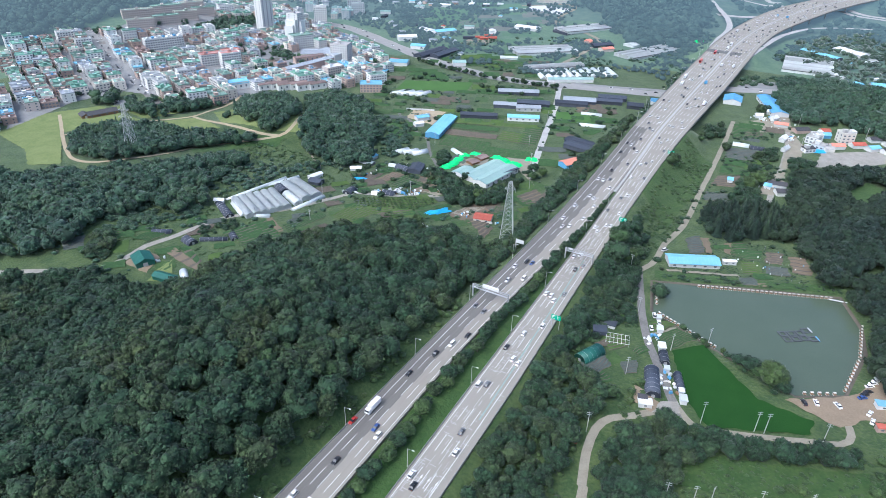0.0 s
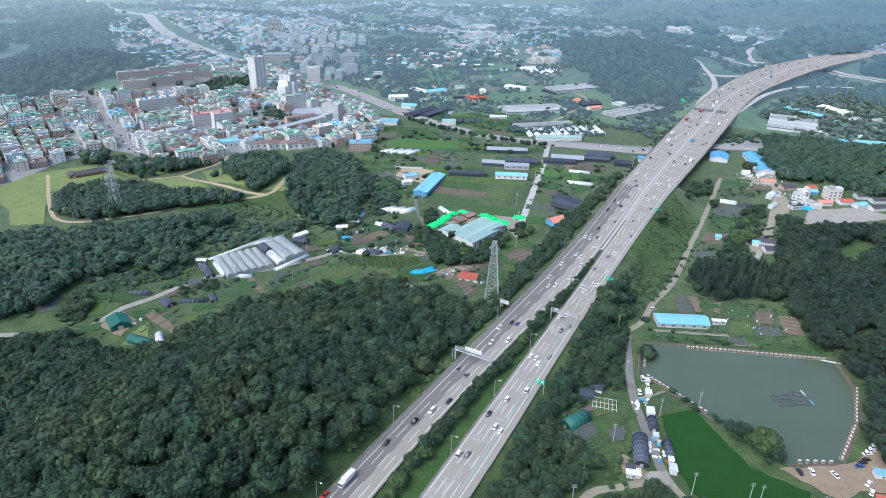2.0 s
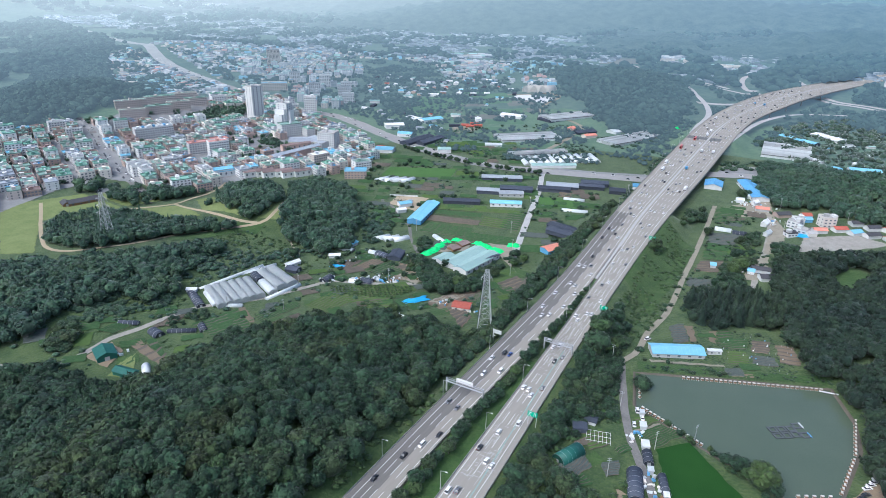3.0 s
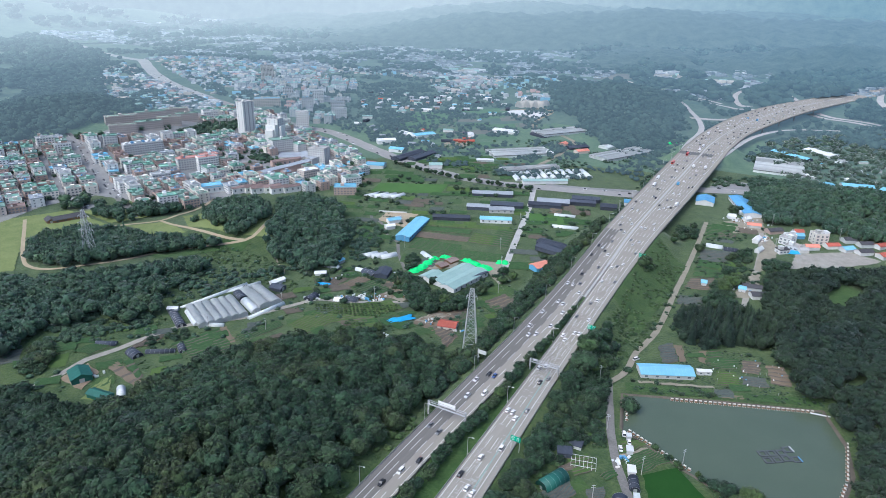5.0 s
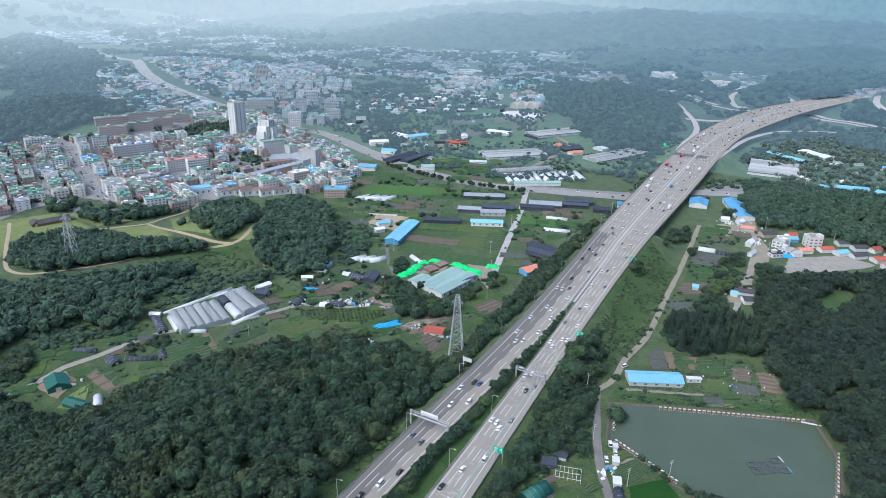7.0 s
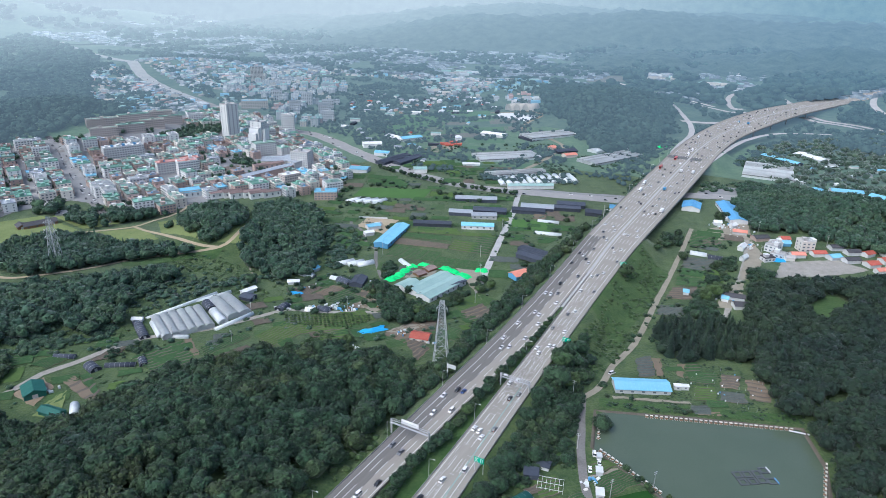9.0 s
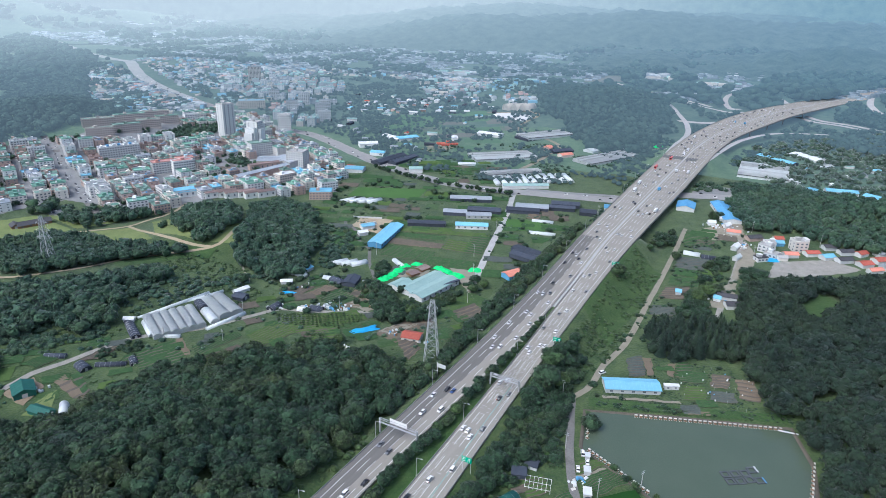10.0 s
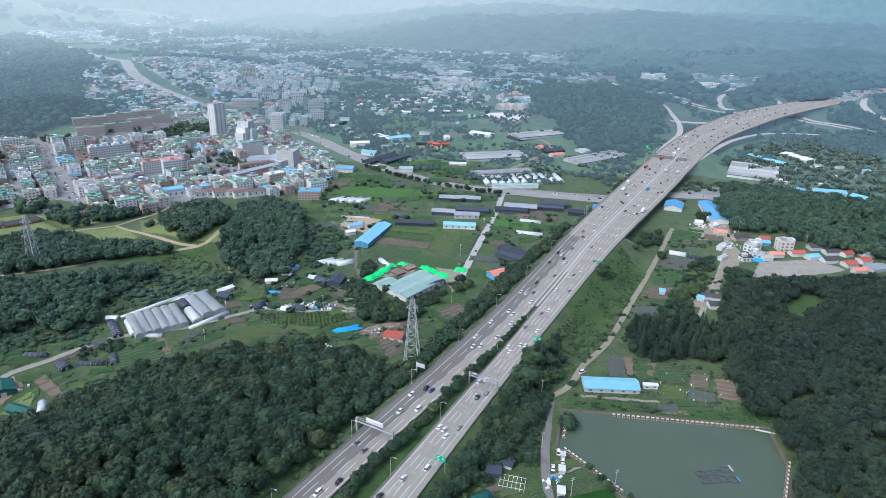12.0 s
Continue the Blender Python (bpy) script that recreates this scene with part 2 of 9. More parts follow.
def hazed_mat(name, a, b, scale, island=0.0):
    """A far material with haze painted in as emission that grows with distance; paler over the plain to the west than
    over the hills to the east.
    """
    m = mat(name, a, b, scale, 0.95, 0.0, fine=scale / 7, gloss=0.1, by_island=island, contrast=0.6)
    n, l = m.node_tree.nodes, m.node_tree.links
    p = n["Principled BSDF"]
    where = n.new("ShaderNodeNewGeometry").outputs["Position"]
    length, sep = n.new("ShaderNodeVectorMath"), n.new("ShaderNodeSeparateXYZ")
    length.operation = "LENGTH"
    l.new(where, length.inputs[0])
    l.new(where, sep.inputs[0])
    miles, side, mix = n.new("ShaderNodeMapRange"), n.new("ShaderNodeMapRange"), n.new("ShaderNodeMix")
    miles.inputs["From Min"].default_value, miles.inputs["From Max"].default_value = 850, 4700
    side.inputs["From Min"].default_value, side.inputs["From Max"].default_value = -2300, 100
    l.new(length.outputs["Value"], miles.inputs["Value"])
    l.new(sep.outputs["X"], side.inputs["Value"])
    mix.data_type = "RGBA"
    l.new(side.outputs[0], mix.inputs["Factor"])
    for key, air in (("A", HAZE_WEST), ("B", HAZE_EAST)):
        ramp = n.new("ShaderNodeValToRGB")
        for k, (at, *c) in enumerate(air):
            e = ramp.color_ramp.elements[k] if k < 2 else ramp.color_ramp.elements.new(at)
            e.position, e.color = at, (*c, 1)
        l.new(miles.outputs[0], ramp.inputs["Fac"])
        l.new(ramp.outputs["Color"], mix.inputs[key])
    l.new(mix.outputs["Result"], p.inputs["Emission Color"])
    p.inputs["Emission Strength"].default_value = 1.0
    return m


M["plain"] = hazed_mat("plain", (0.045, 0.085, 0.036), (0.105, 0.150, 0.070), 30)
M["hazed_land"] = hazed_mat("hazed_land", (0.030, 0.058, 0.040), (0.085, 0.115, 0.072), 90)
M["hazed_wood"] = hazed_mat("hazed_wood", (0.016, 0.034, 0.028), (0.036, 0.058, 0.042), 60, 0.25)
M["hazed_hill"] = hazed_mat("hazed_hill", (0.008, 0.022, 0.019), (0.066, 0.088, 0.064), 42)
# far wall, roof and road colours, each with haze painted in as emission
M["hazed_speck"] = hazed_mat("hazed_speck", (0.06, 0.075, 0.08), (0.24, 0.255, 0.26), 40, 0.6)
M["hazed_road"] = hazed_mat("hazed_road", (0.21, 0.20, 0.18), (0.28, 0.265, 0.24), 40)
for key, a, b in (("hazed_white", (0.25, 0.255, 0.25), (0.40, 0.40, 0.39)), ("hazed_grey", (0.12, 0.125, 0.13), (0.21, 0.215, 0.22)), ("hazed_blue", (0.10, 0.21, 0.28), (0.17, 0.30, 0.37)), ("hazed_teal", (0.16, 0.26, 0.23), (0.26, 0.34, 0.31)), ("hazed_red", (0.27, 0.155, 0.125), (0.36, 0.23, 0.19)), ("hazed_beige", (0.26, 0.23, 0.19), (0.38, 0.34, 0.285))):
    M[key] = hazed_mat(key, a, b, 40, 0.3)
M["road_pale"] = mat("road_pale", (0.25, 0.245, 0.235), (0.33, 0.323, 0.308), 9, 0.9, 0.01, fine=1.5)
# fields of the plain carry the same painted haze glow
M["far_crop"] = hazed_mat("far_crop", (0.035, 0.085, 0.026), (0.075, 0.130, 0.048), 20)
M["far_soil"] = hazed_mat("far_soil", (0.085, 0.080, 0.060), (0.13, 0.12, 0.09), 20)
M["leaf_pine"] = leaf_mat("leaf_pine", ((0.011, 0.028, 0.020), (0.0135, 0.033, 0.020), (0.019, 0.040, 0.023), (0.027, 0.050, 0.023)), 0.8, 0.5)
M["raft_frame"] = mat("raft_frame", (0.045, 0.055, 0.06), (0.11, 0.12, 0.125), 1.5, 0.7, 0.0)
M["yard_earth"] = mat("yard_earth", (0.20, 0.155, 0.105), (0.30, 0.240, 0.170), 7, 0.95, 0.05, fine=0.8)
M["rust"] = mat("rust", (0.16, 0.06, 0.04), (0.26, 0.12, 0.08), 0.6, 0.85, 0.01)
# window colour lifted by the painted haze glow
M["hazed_glass"] = hazed_mat("hazed_glass", (0.09, 0.11, 0.12), (0.15, 0.17, 0.18), 10)
M["plastic_white"] = mat("plastic_white", (0.74, 0.76, 0.77), (0.85, 0.86, 0.86), 5, 0.5, 0.0, by_island=0.06)
M["gutter_shade"] = mat("gutter_shade", (0.14, 0.15, 0.155), (0.22, 0.23, 0.235), 3, 0.7)
M["film_far"] = mat("film_far", (0.50, 0.53, 0.53), (0.68, 0.70, 0.69), 6, 0.5, 0.0, by_thing=0.22)
M["roof_concrete"] = mat("roof_concrete", (0.24, 0.255, 0.255), (0.35, 0.365, 0.36), 4, 0.85, 0.0, by_thing=0.25, by_island=0.12)
# ---- the lie of the land ----
# Stations of the motorway: y, outer and inner edge of either carriageway (x), height of the deck.
HW = np.array([
    (-400, -134, -112, -96, -76, 8.5), (0, -134, -113, -96.5, -77.5, 8.5), (120, -133.8, -114.3, -97.5, -79.4, 8.5), (220, -132.8, -115.2, -99.4, -81, 8.5),
    (300, -131.2, -112, -100.6, -84, 8.6), (380, -129, -107, -101.8, -86.2, 9.5), (450, -128, -105.6, -103, -86.6, 11.5), (520, -128.2, -106.2, -103.8, -86, 14.5),
    (600, -129.6, -107.2, -105, -83.5, 17.5), (760, -130.4, -105.2, -103, -77, 19.0), (930, -129, -102.2, -100, -72, 20.5), (1010, -127, -100.2, -98, -69, 21.0)])
# The same past the bend: x and y of the left and the right edge, height.
BEND = np.array([(-119, 1130, -57, 1130, 21.0), (-97, 1290, -22, 1290, 20.5), (-60, 1440, 12, 1420, 20.0), (10, 1625, 66, 1580, 19.0),
                 (100, 1850, 158, 1815, 18.0), (230, 2120, 290, 2085, 18.0), (420, 2480, 475, 2440, 18.0)])


POND = [(-50, 355), (0, 376), (51, 396), (62, 368), (64, 343), (56, 302), (35, 289), (-5, 306), (-42, 323)]


def pond_reach(x, y):
    """Distance outside the pond's shore, negative in the water."""
    best, hit = np.full(np.shape(x), 1e9), np.zeros(np.shape(x), bool)
    for (x0, y0), (x1, y1) in zip(POND, POND[1:] + POND[:1]):
        dx, dy = x1 - x0, y1 - y0
        k = np.clip(((x - x0) * dx + (y - y0) * dy) / (dx * dx + dy * dy), 0, 1)
        best = np.minimum(best, np.hypot(x - x0 - k * dx, y - y0 - k * dy))
        if dy:
            hit ^= ((y0 > y) != (y1 > y)) & (x < dx * (y - y0) / dy + x0)
    return np.where(hit, -best, best)


def hill(x, y, a, cx, cy, sx, sy, turn=0.0, left=None):
    c, s = math.cos(radians(turn)), math.sin(radians(turn))
    u, v = (x - cx) * c + (y - cy) * s, -(x - cx) * s + (y - cy) * c
    w = sx if left is None else np.where(u < 0, left, sx)
    return a * np.exp(-(u / w) ** 2 - (v / sy) ** 2)


def smooth(a, b, x):
    k = np.clip((x - a) / (b - a), 0, 1)
    return k * k * (3 - 2 * k)


def height(x, y):
    """Height of the natural ground and of the motorway's bank."""
    side = smooth(-115, -85, x)
    west = -1.5 - 5.5 * np.exp(-((y - 470) / 110) ** 2 - ((x + 220) / 140) ** 2)
    east = 1.6 + 9 * smooth(470, 720, y) - 6 * smooth(900, 1500, y)
    z = west * (1 - side) + east * side
    z = z + hill(x, y, 34, -205, 110, 88, 150, 0, 62) + hill(x, y, 10, -470, 300, 90, 55, 20) + hill(x, y, 15, -430, 440, 60, 40, 30)
    z = z + hill(x, y, 9, -420, 230, 60, 50) + hill(x, y, 26, 150, 430, 75, 110) + hill(x, y, 22, 110, 800, 90, 60, 15)
    z = z + hill(x, y, 45, -1000, 640, 170, 160) + hill(x, y, 42, -330, 1330, 130, 190, -15) + hill(x, y, 30, -560, 1500, 140, 160)
    z = z + hill(x, y, 30, -1500, 1300, 240, 220) + hill(x, y, 42, 330, 1700, 260, 160) + hill(x, y, 30, 200, 1330, 60, 60)
    z = z + hill(x, y, 16, 130, 180, 60, 80)
    far = np.hypot(x + 200, y - 300)
    roll = np.sin(x / 310 + 1.3) * np.sin(y / 270 + 0.4) + 0.6 * np.sin(x / 140 + y / 190) + 0.35 * np.sin(x / 83 - y / 97 + 2)
    open_land = smooth(1600, 2600, far)
    town_plain = np.exp(-(np.maximum(np.abs(x + 2000) - 1000, 0) / 500) ** 2)
    z = z + open_land * (1 - 0.95 * town_plain) * (18 + 26 * roll + 95 * smooth(1700, 4400, far))
    reach = pond_reach(x, y)
    z = z * smooth(0, 26, reach) + (2.5 - 3.2 * smooth(1.0, -4.0, reach)) * (1 - smooth(0, 26, reach))
    # bank
    st = np.interp(y, HW[:, 0], HW[:, 5])
    lo, ro = np.interp(y, HW[:, 0], HW[:, 1]), np.interp(y, HW[:, 0], HW[:, 4])
    d = np.maximum(np.maximum(lo - 2.5 - x, x - ro - 2.5), 0)
    bank = st - 0.7 - d / 1.9
    on_land = 1 - smooth(610, 640, y) * (1 - smooth(900, 935, y))
    on_land = on_land * (1 - smooth(1010, 1090, y))
    up = np.maximum(z, bank * on_land + (1 - on_land) * -50)
    inside = (1 - smooth(2, 22, d)) * (y < 1010)
    cut = np.minimum(up, st - 0.7 + d / 1.6)
    up = np.where((y < 1010) & (d < 60), cut, up)
    # bank under the bend
    for i in range(len(BEND) - 1):
        a, b = BEND[i], BEND[i + 1]
        pa, pb = np.array([(a[0] + a[2]) / 2, (a[1] + a[3]) / 2]), np.array([(b[0] + b[2]) / 2, (b[1] + b[3]) / 2])
        ab = pb - pa
        k = np.clip(((x - pa[0]) * ab[0] + (y - pa[1]) * ab[1]) / (ab @ ab), 0, 1)
        off = np.hypot(x - pa[0] - k * ab[0], y - pa[1] - k * ab[1])
        top = a[4] + k * (b[4] - a[4])
        w = np.hypot(a[0] - a[2], a[1] - a[3]) / 2
        dd = np.maximum(off - w - 3, 0)
        up = np.where(dd < 50, np.minimum(up, top - 0.8 + dd / 1.5), up)
        if i >= 3:
            up = np.maximum(up, top - 0.8 - dd / 1.8)
    return up


GX = np.concatenate([np.arange(-4800, -1000, 95), np.arange(-1000, -170, 8), np.arange(-170, -50, 2.5), np.arange(-50, 80, 3.5), np.arange(80, 330, 7), np.arange(330, 4800, 95)])
GY = np.concatenate([np.arange(-1500, -100, 70), np.arange(-100, 240, 7), np.arange(240, 420, 4), np.arange(420, 660, 7), np.arange(660, 1500, 11), np.arange(1500, 5000, 60)])
GZ = height(*np.meshgrid(GX, GY))


def ground(x, y):
    """Height of the ground sheet at one place."""
    i = min(max(int(np.searchsorted(GX, x)) - 1, 0), len(GX) - 2)
    j = min(max(int(np.searchsorted(GY, y)) - 1, 0), len(GY) - 2)
    u, v = (x - GX[i]) / (GX[i + 1] - GX[i]), (y - GY[j]) / (GY[j + 1] - GY[j])
    a, b, c, d = GZ[j, i], GZ[j, i + 1], GZ[j + 1, i + 1], GZ[j + 1, i]
    return float(a + u * (b - a) + v * (c - b) if v <= u else a + v * (d - a) + u * (c - d))


# ---- builders ----
def link_mesh(name, bm, material, parent=None, label="", flat=True):
    me = bpy.data.meshes.new(name)
    bm.normal_update()
    bm.to_mesh(me)
    bm.free()
    me.materials.append(material)
    if not flat:
        me.shade_smooth()
    ob = new(name, me)
    if parent:
        ob.parent = parent
    return tagged(ob, label)


def part(name, bm, material, parent, label="", flat=True):
    return link_mesh(name, bm, material, parent, label, flat)


def thing(name, label, category, group="", kind=""):
    return tagged(new(name), label, category, group, kind)


def place(ob, x, y, yaw=0.0, dz=0.0, z=None):
    ob.matrix_basis = pose(x, y, (ground(x, y) if z is None else z) + dz, 0, 0, yaw)
    return ob


def put_copy(ob, x, y, yaw=0.0, z=None, grow=1.0):
    c = copy_thing(ob, pose(x, y, ground(x, y) if z is None else z, 0, 0, yaw))
    if grow != 1.0:
        c.scale = (grow, grow, grow)
    return c


def box(bm, x0, x1, y0, y1, z0, z1):
    v = [bm.verts.new((x, y, z)) for z in (z0, z1) for y in (y0, y1) for x in (x0, x1)]
    for f in ((0, 2, 3, 1), (4, 5, 7, 6), (0, 1, 5, 4), (2, 6, 7, 3), (0, 4, 6, 2), (1, 3, 7, 5)):
        bm.faces.new([v[i] for i in f])
    return bm


def boxes(*list_of):
    bm = bmesh.new()
    for b in list_of:
        box(bm, *b)
    return bm


def bar(bm, a, b, r=0.06, sides=4, r2=None):
    """A straight rod from a to b."""
    a, b = Vector(a), Vector(b)
    d = (b - a).normalized()
    u = d.orthogonal().normalized()
    w = d.cross(u)
    rings = []
    for p, rr in ((a, r), (b, r if r2 is None else r2)):
        rings.append([bm.verts.new(p + rr * (math.cos(k * 2 * math.pi / sides) * u + math.sin(k * 2 * math.pi / sides) * w)) for k in range(sides)])
    for k in range(sides):
        j = (k + 1) % sides
        bm.faces.new((rings[0][k], rings[0][j], rings[1][j], rings[1][k]))
    bm.faces.new(rings[0][::-1])
    bm.faces.new(rings[1])
    return bm


def prism(bm, outline, y0, y1):
    """An outline in x and z, drawn out along y."""
    a = [bm.verts.new((x, y0, z)) for x, z in outline]
    b = [bm.verts.new((x, y1, z)) for x, z in outline]
    n = len(outline)
    for i in range(n):
        j = (i + 1) % n
        bm.faces.new((a[i], a[j], b[j], b[i]))
    bm.faces.new(a[::-1])
    bm.faces.new(b)
    return bm


def mesh_object(name, verts, faces, material, label="", category="", kind="", flat=False):
    """A mesh from arrays of corners and of triangles or quads."""
    me = bpy.data.meshes.new(name)
    verts, faces = np.asarray(verts, np.float32), np.asarray(faces, np.int32)
    me.vertices.add(len(verts))
    me.vertices.foreach_set("co", verts.ravel())
    k = faces.shape[1]
    me.loops.add(faces.size)
    me.loops.foreach_set("vertex_index", faces.ravel())
    me.polygons.add(len(faces))
    me.polygons.foreach_set("loop_start", np.arange(0, faces.size, k, dtype=np.int32))
    me.polygons.foreach_set("loop_total", np.full(len(faces), k, np.int32))
    me.update(calc_edges=True)
    me.materials.append(material)
    if flat:
        me.shade_flat()
    else:
        me.shade_smooth()
    return tagged(new(name, me), label, category, "", kind)


def curve_points(points, step=6.0):
    """A smooth line through the given points, at even small steps."""
    p = [np.array(q, float) for q in points]
    p = [2 * p[0] - p[1]] + p + [2 * p[-1] - p[-2]]
    out = []
    for i in range(1, len(p) - 2):
        n = max(2, int(np.linalg.norm(p[i + 1] - p[i]) / step))
        for k in range(n):
            t = k / n
            out.append(0.5 * (2 * p[i] + (p[i + 1] - p[i - 1]) * t + (2 * p[i - 1] - 5 * p[i] + 4 * p[i + 1] - p[i + 2]) * t * t
                              + (3 * p[i] - p[i - 1] - 3 * p[i + 1] + p[i + 2]) * t ** 3))
    out.append(p[-2])
    return out


def ribbon(name, points, width, material, lift=0.25, label="", category="road", kind="structure", step=6.0, across=3):
    """A road or path that lies on the ground, or at its own height where the points have one."""
    line = curve_points(points, step)
    vs, fs = [], []
    for i, p in enumerate(line):
        a, b = line[max(i - 1, 0)], line[min(i + 1, len(line) - 1)]
        d = np.array([b[1] - a[1], a[0] - b[0]])
        d = d / (np.linalg.norm(d) + 1e-9)
        for k in range(across + 1):
            w = width * (k / across - 0.5) * (1 + 0.06 * math.sin(i * 1.7 + k))
            x, y = p[0] + d[0] * w, p[1] + d[1] * w
            vs.append((x, y, max(p[2], ground(x, y) + 0.4) if len(p) > 2 else ground(x, y) + lift))
    n = across + 1
    for i in range(len(line) - 1):
        for k in range(across):
            fs.append((i * n + k, i * n + k + 1, (i + 1) * n + k + 1, (i + 1) * n + k))
    return mesh_object(name, vs, fs, material, label, category, kind)


def inside(poly, x, y):
    hit = False
    for (x0, y0), (x1, y1) in zip(poly, poly[1:] + poly[:1]):
        if (y0 > y) != (y1 > y) and x < (x1 - x0) * (y - y0) / (y1 - y0) + x0:
            hit = not hit
    return hit


# ---- ground ----
nx, ny = len(GX), len(GY)
gx, gy = np.meshgrid(GX, GY)
gv = np.stack([gx.ravel(), gy.ravel(), GZ.ravel()], 1)
ii, jj = np.meshgrid(np.arange(nx - 1), np.arange(ny - 1))
c0 = (jj * nx + ii).ravel()
gf = np.concatenate([np.stack([c0, c0 + 1, c0 + nx + 1], 1), np.stack([c0, c0 + nx + 1, c0 + nx], 1)])
land = mesh_object("ground", gv, gf, M["grass"], "green valley floor with grass, scrub and wooded hills", "ground", "structure")
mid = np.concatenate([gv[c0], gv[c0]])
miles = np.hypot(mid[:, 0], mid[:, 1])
# beyond 900 m the ground takes materials with haze painted in as glow
for key in ("plain", "hazed_land"):
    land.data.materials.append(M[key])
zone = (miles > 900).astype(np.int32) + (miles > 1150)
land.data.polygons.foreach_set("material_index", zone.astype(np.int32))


# ---- motorway ----
def edge_line(col):
    """One long edge of the motorway: x, y, z at small steps."""
    pts = [(r[col], r[0], r[5]) for r in HW]
    k = {1: 0.0, 2: 0.485, 3: 0.515, 4: 1.0}[col]
    pts += [(b[0] + k * (b[2] - b[0]), b[1] + k * (b[3] - b[1]), b[4]) for b in BEND]
    line = []
    for i in range(len(pts) - 1):
        n = 12
        q = [np.array(pts[max(i - 1, 0)]), np.array(pts[i]), np.array(pts[i + 1]), np.array(pts[min(i + 2, len(pts) - 1)])]
        for s in range(n):
            t = s / n
            line.append(0.5 * (2 * q[1] + (q[2] - q[0]) * t + (2 * q[0] - 5 * q[1] + 4 * q[2] - q[3]) * t * t + (3 * q[1] - q[0] - 3 * q[2] + q[3]) * t ** 3))
    line.append(np.array(pts[-1]))
    return np.array(line)


EDGE = {k: edge_line(k) for k in (1, 2, 3, 4)}


def between(a, b, k):
    return EDGE[a] * (1 - k) + EDGE[b] * k


def strip(name, left, right, material, lift, label, category="road", kind="structure", thick=0.0):
    n = len(left)
    v = np.concatenate([left + (0, 0, lift), right + (0, 0, lift)])
    f = [(i, n + i, n + i + 1, i + 1) for i in range(n - 1)]
    if thick:
        v = np.concatenate([v, v - (0, 0, thick)])
        f += [(i + 1, 2 * n + i + 1, 2 * n + i, i) for i in range(n - 1)] + [(n + i, 3 * n + i, 3 * n + i + 1, n + i + 1) for i in range(n - 1)]
        f += [(2 * n + i, 2 * n + i + 1, 3 * n + i + 1, 3 * n + i) for i in range(n - 1)]
    return mesh_object(name, v, f, material, label, category, kind, flat=True)


road_west = strip("road", EDGE[1], EDGE[2], M["concrete_road"], 0, "pale concrete motorway carriageway with lane lines", thick=1.3)
road_east = strip("road", EDGE[3], EDGE[4], M["concrete_road"], 0, "pale concrete motorway carriageway with lane lines", thick=1.3)
# the asphalt outer half of the western carriageway
n_as = 12 * 8
strip("road", between(1, 2, 0.03)[:n_as], between(1, 2, 0.56)[:n_as], M["asphalt"], 0.012, "dark asphalt lanes of the motorway")
# grass between and beside the carriageways
strip("lawn", between(2, 3, 0.04)[:12 * 5 + 6], between(2, 3, 0.96)[:12 * 5 + 6], M["meadow"], -0.6, "bright green grass median of the motorway", "median")
# narrow median where the carriageways run side by side
strip("pavement", EDGE[2][12 * 6:], EDGE[3][12 * 6:], M["concrete"], 0.02, "narrow concrete median of the motorway", "median", thick=1.0)


def dashes(a, b, k, y0, y1, name="lane_line"):
    """Broken lane line: 10 m dashes every 20 m."""
    line = between(a, b, k)
    seg = np.linalg.norm(np.diff(line[:, :2], axis=0), axis=1)
    s = np.concatenate([[0], np.cumsum(seg)])
    at = lambda q: np.array([np.interp(q, s, line[:, i]) for i in range(3)])
    vs, fs = [], []
    q = 5.0
    while q < s[-1] - 12:
        p, r = at(q), at(q + 10)
        if y0 < p[1] < y1:
            d = (r - p)[:2] / np.linalg.norm((r - p)[:2])
            nrm = np.array([d[1], -d[0], 0]) * 0.12
            m = at(q + 5)
            base = len(vs)
            for e in (p, m, r):
                vs += [e - nrm + (0, 0, 0.03), e + nrm + (0, 0, 0.03)]
            fs += [(base, base + 1, base + 3, base + 2), (base + 2, base + 3, base + 5, base + 4)]
        q += 20
    return mesh_object(name, vs, fs, M["paint"], "broken white lane line", "lane line", "structure", flat=True)


def solid(a, b, k, w=0.24, name="edge_line"):
    c = between(a, b, k)
    d = np.gradient(c, axis=0)
    nrm = np.stack([d[:, 1], -d[:, 0], 0 * d[:, 0]], 1)
    nrm = nrm / np.linalg.norm(nrm, axis=1, keepdims=True) * w / 2
    return strip(name, c - nrm, c + nrm, M["paint"], 0.03, "solid white edge line", "edge line")


for k in (0.18, 0.91):
    solid(1, 2, k)
for k in (0.08, 0.80):
    solid(3, 4, k)
for lanes, y0, y1 in ((4, -60, 540), (5, 540, 690), (6, 690, 2400)):
    for i in range(1, lanes):
        dashes(1, 2, 0.18 + 0.73 * i / lanes, y0, y1)
        dashes(3, 4, 0.08 + 0.72 * i / lanes, y0, y1)


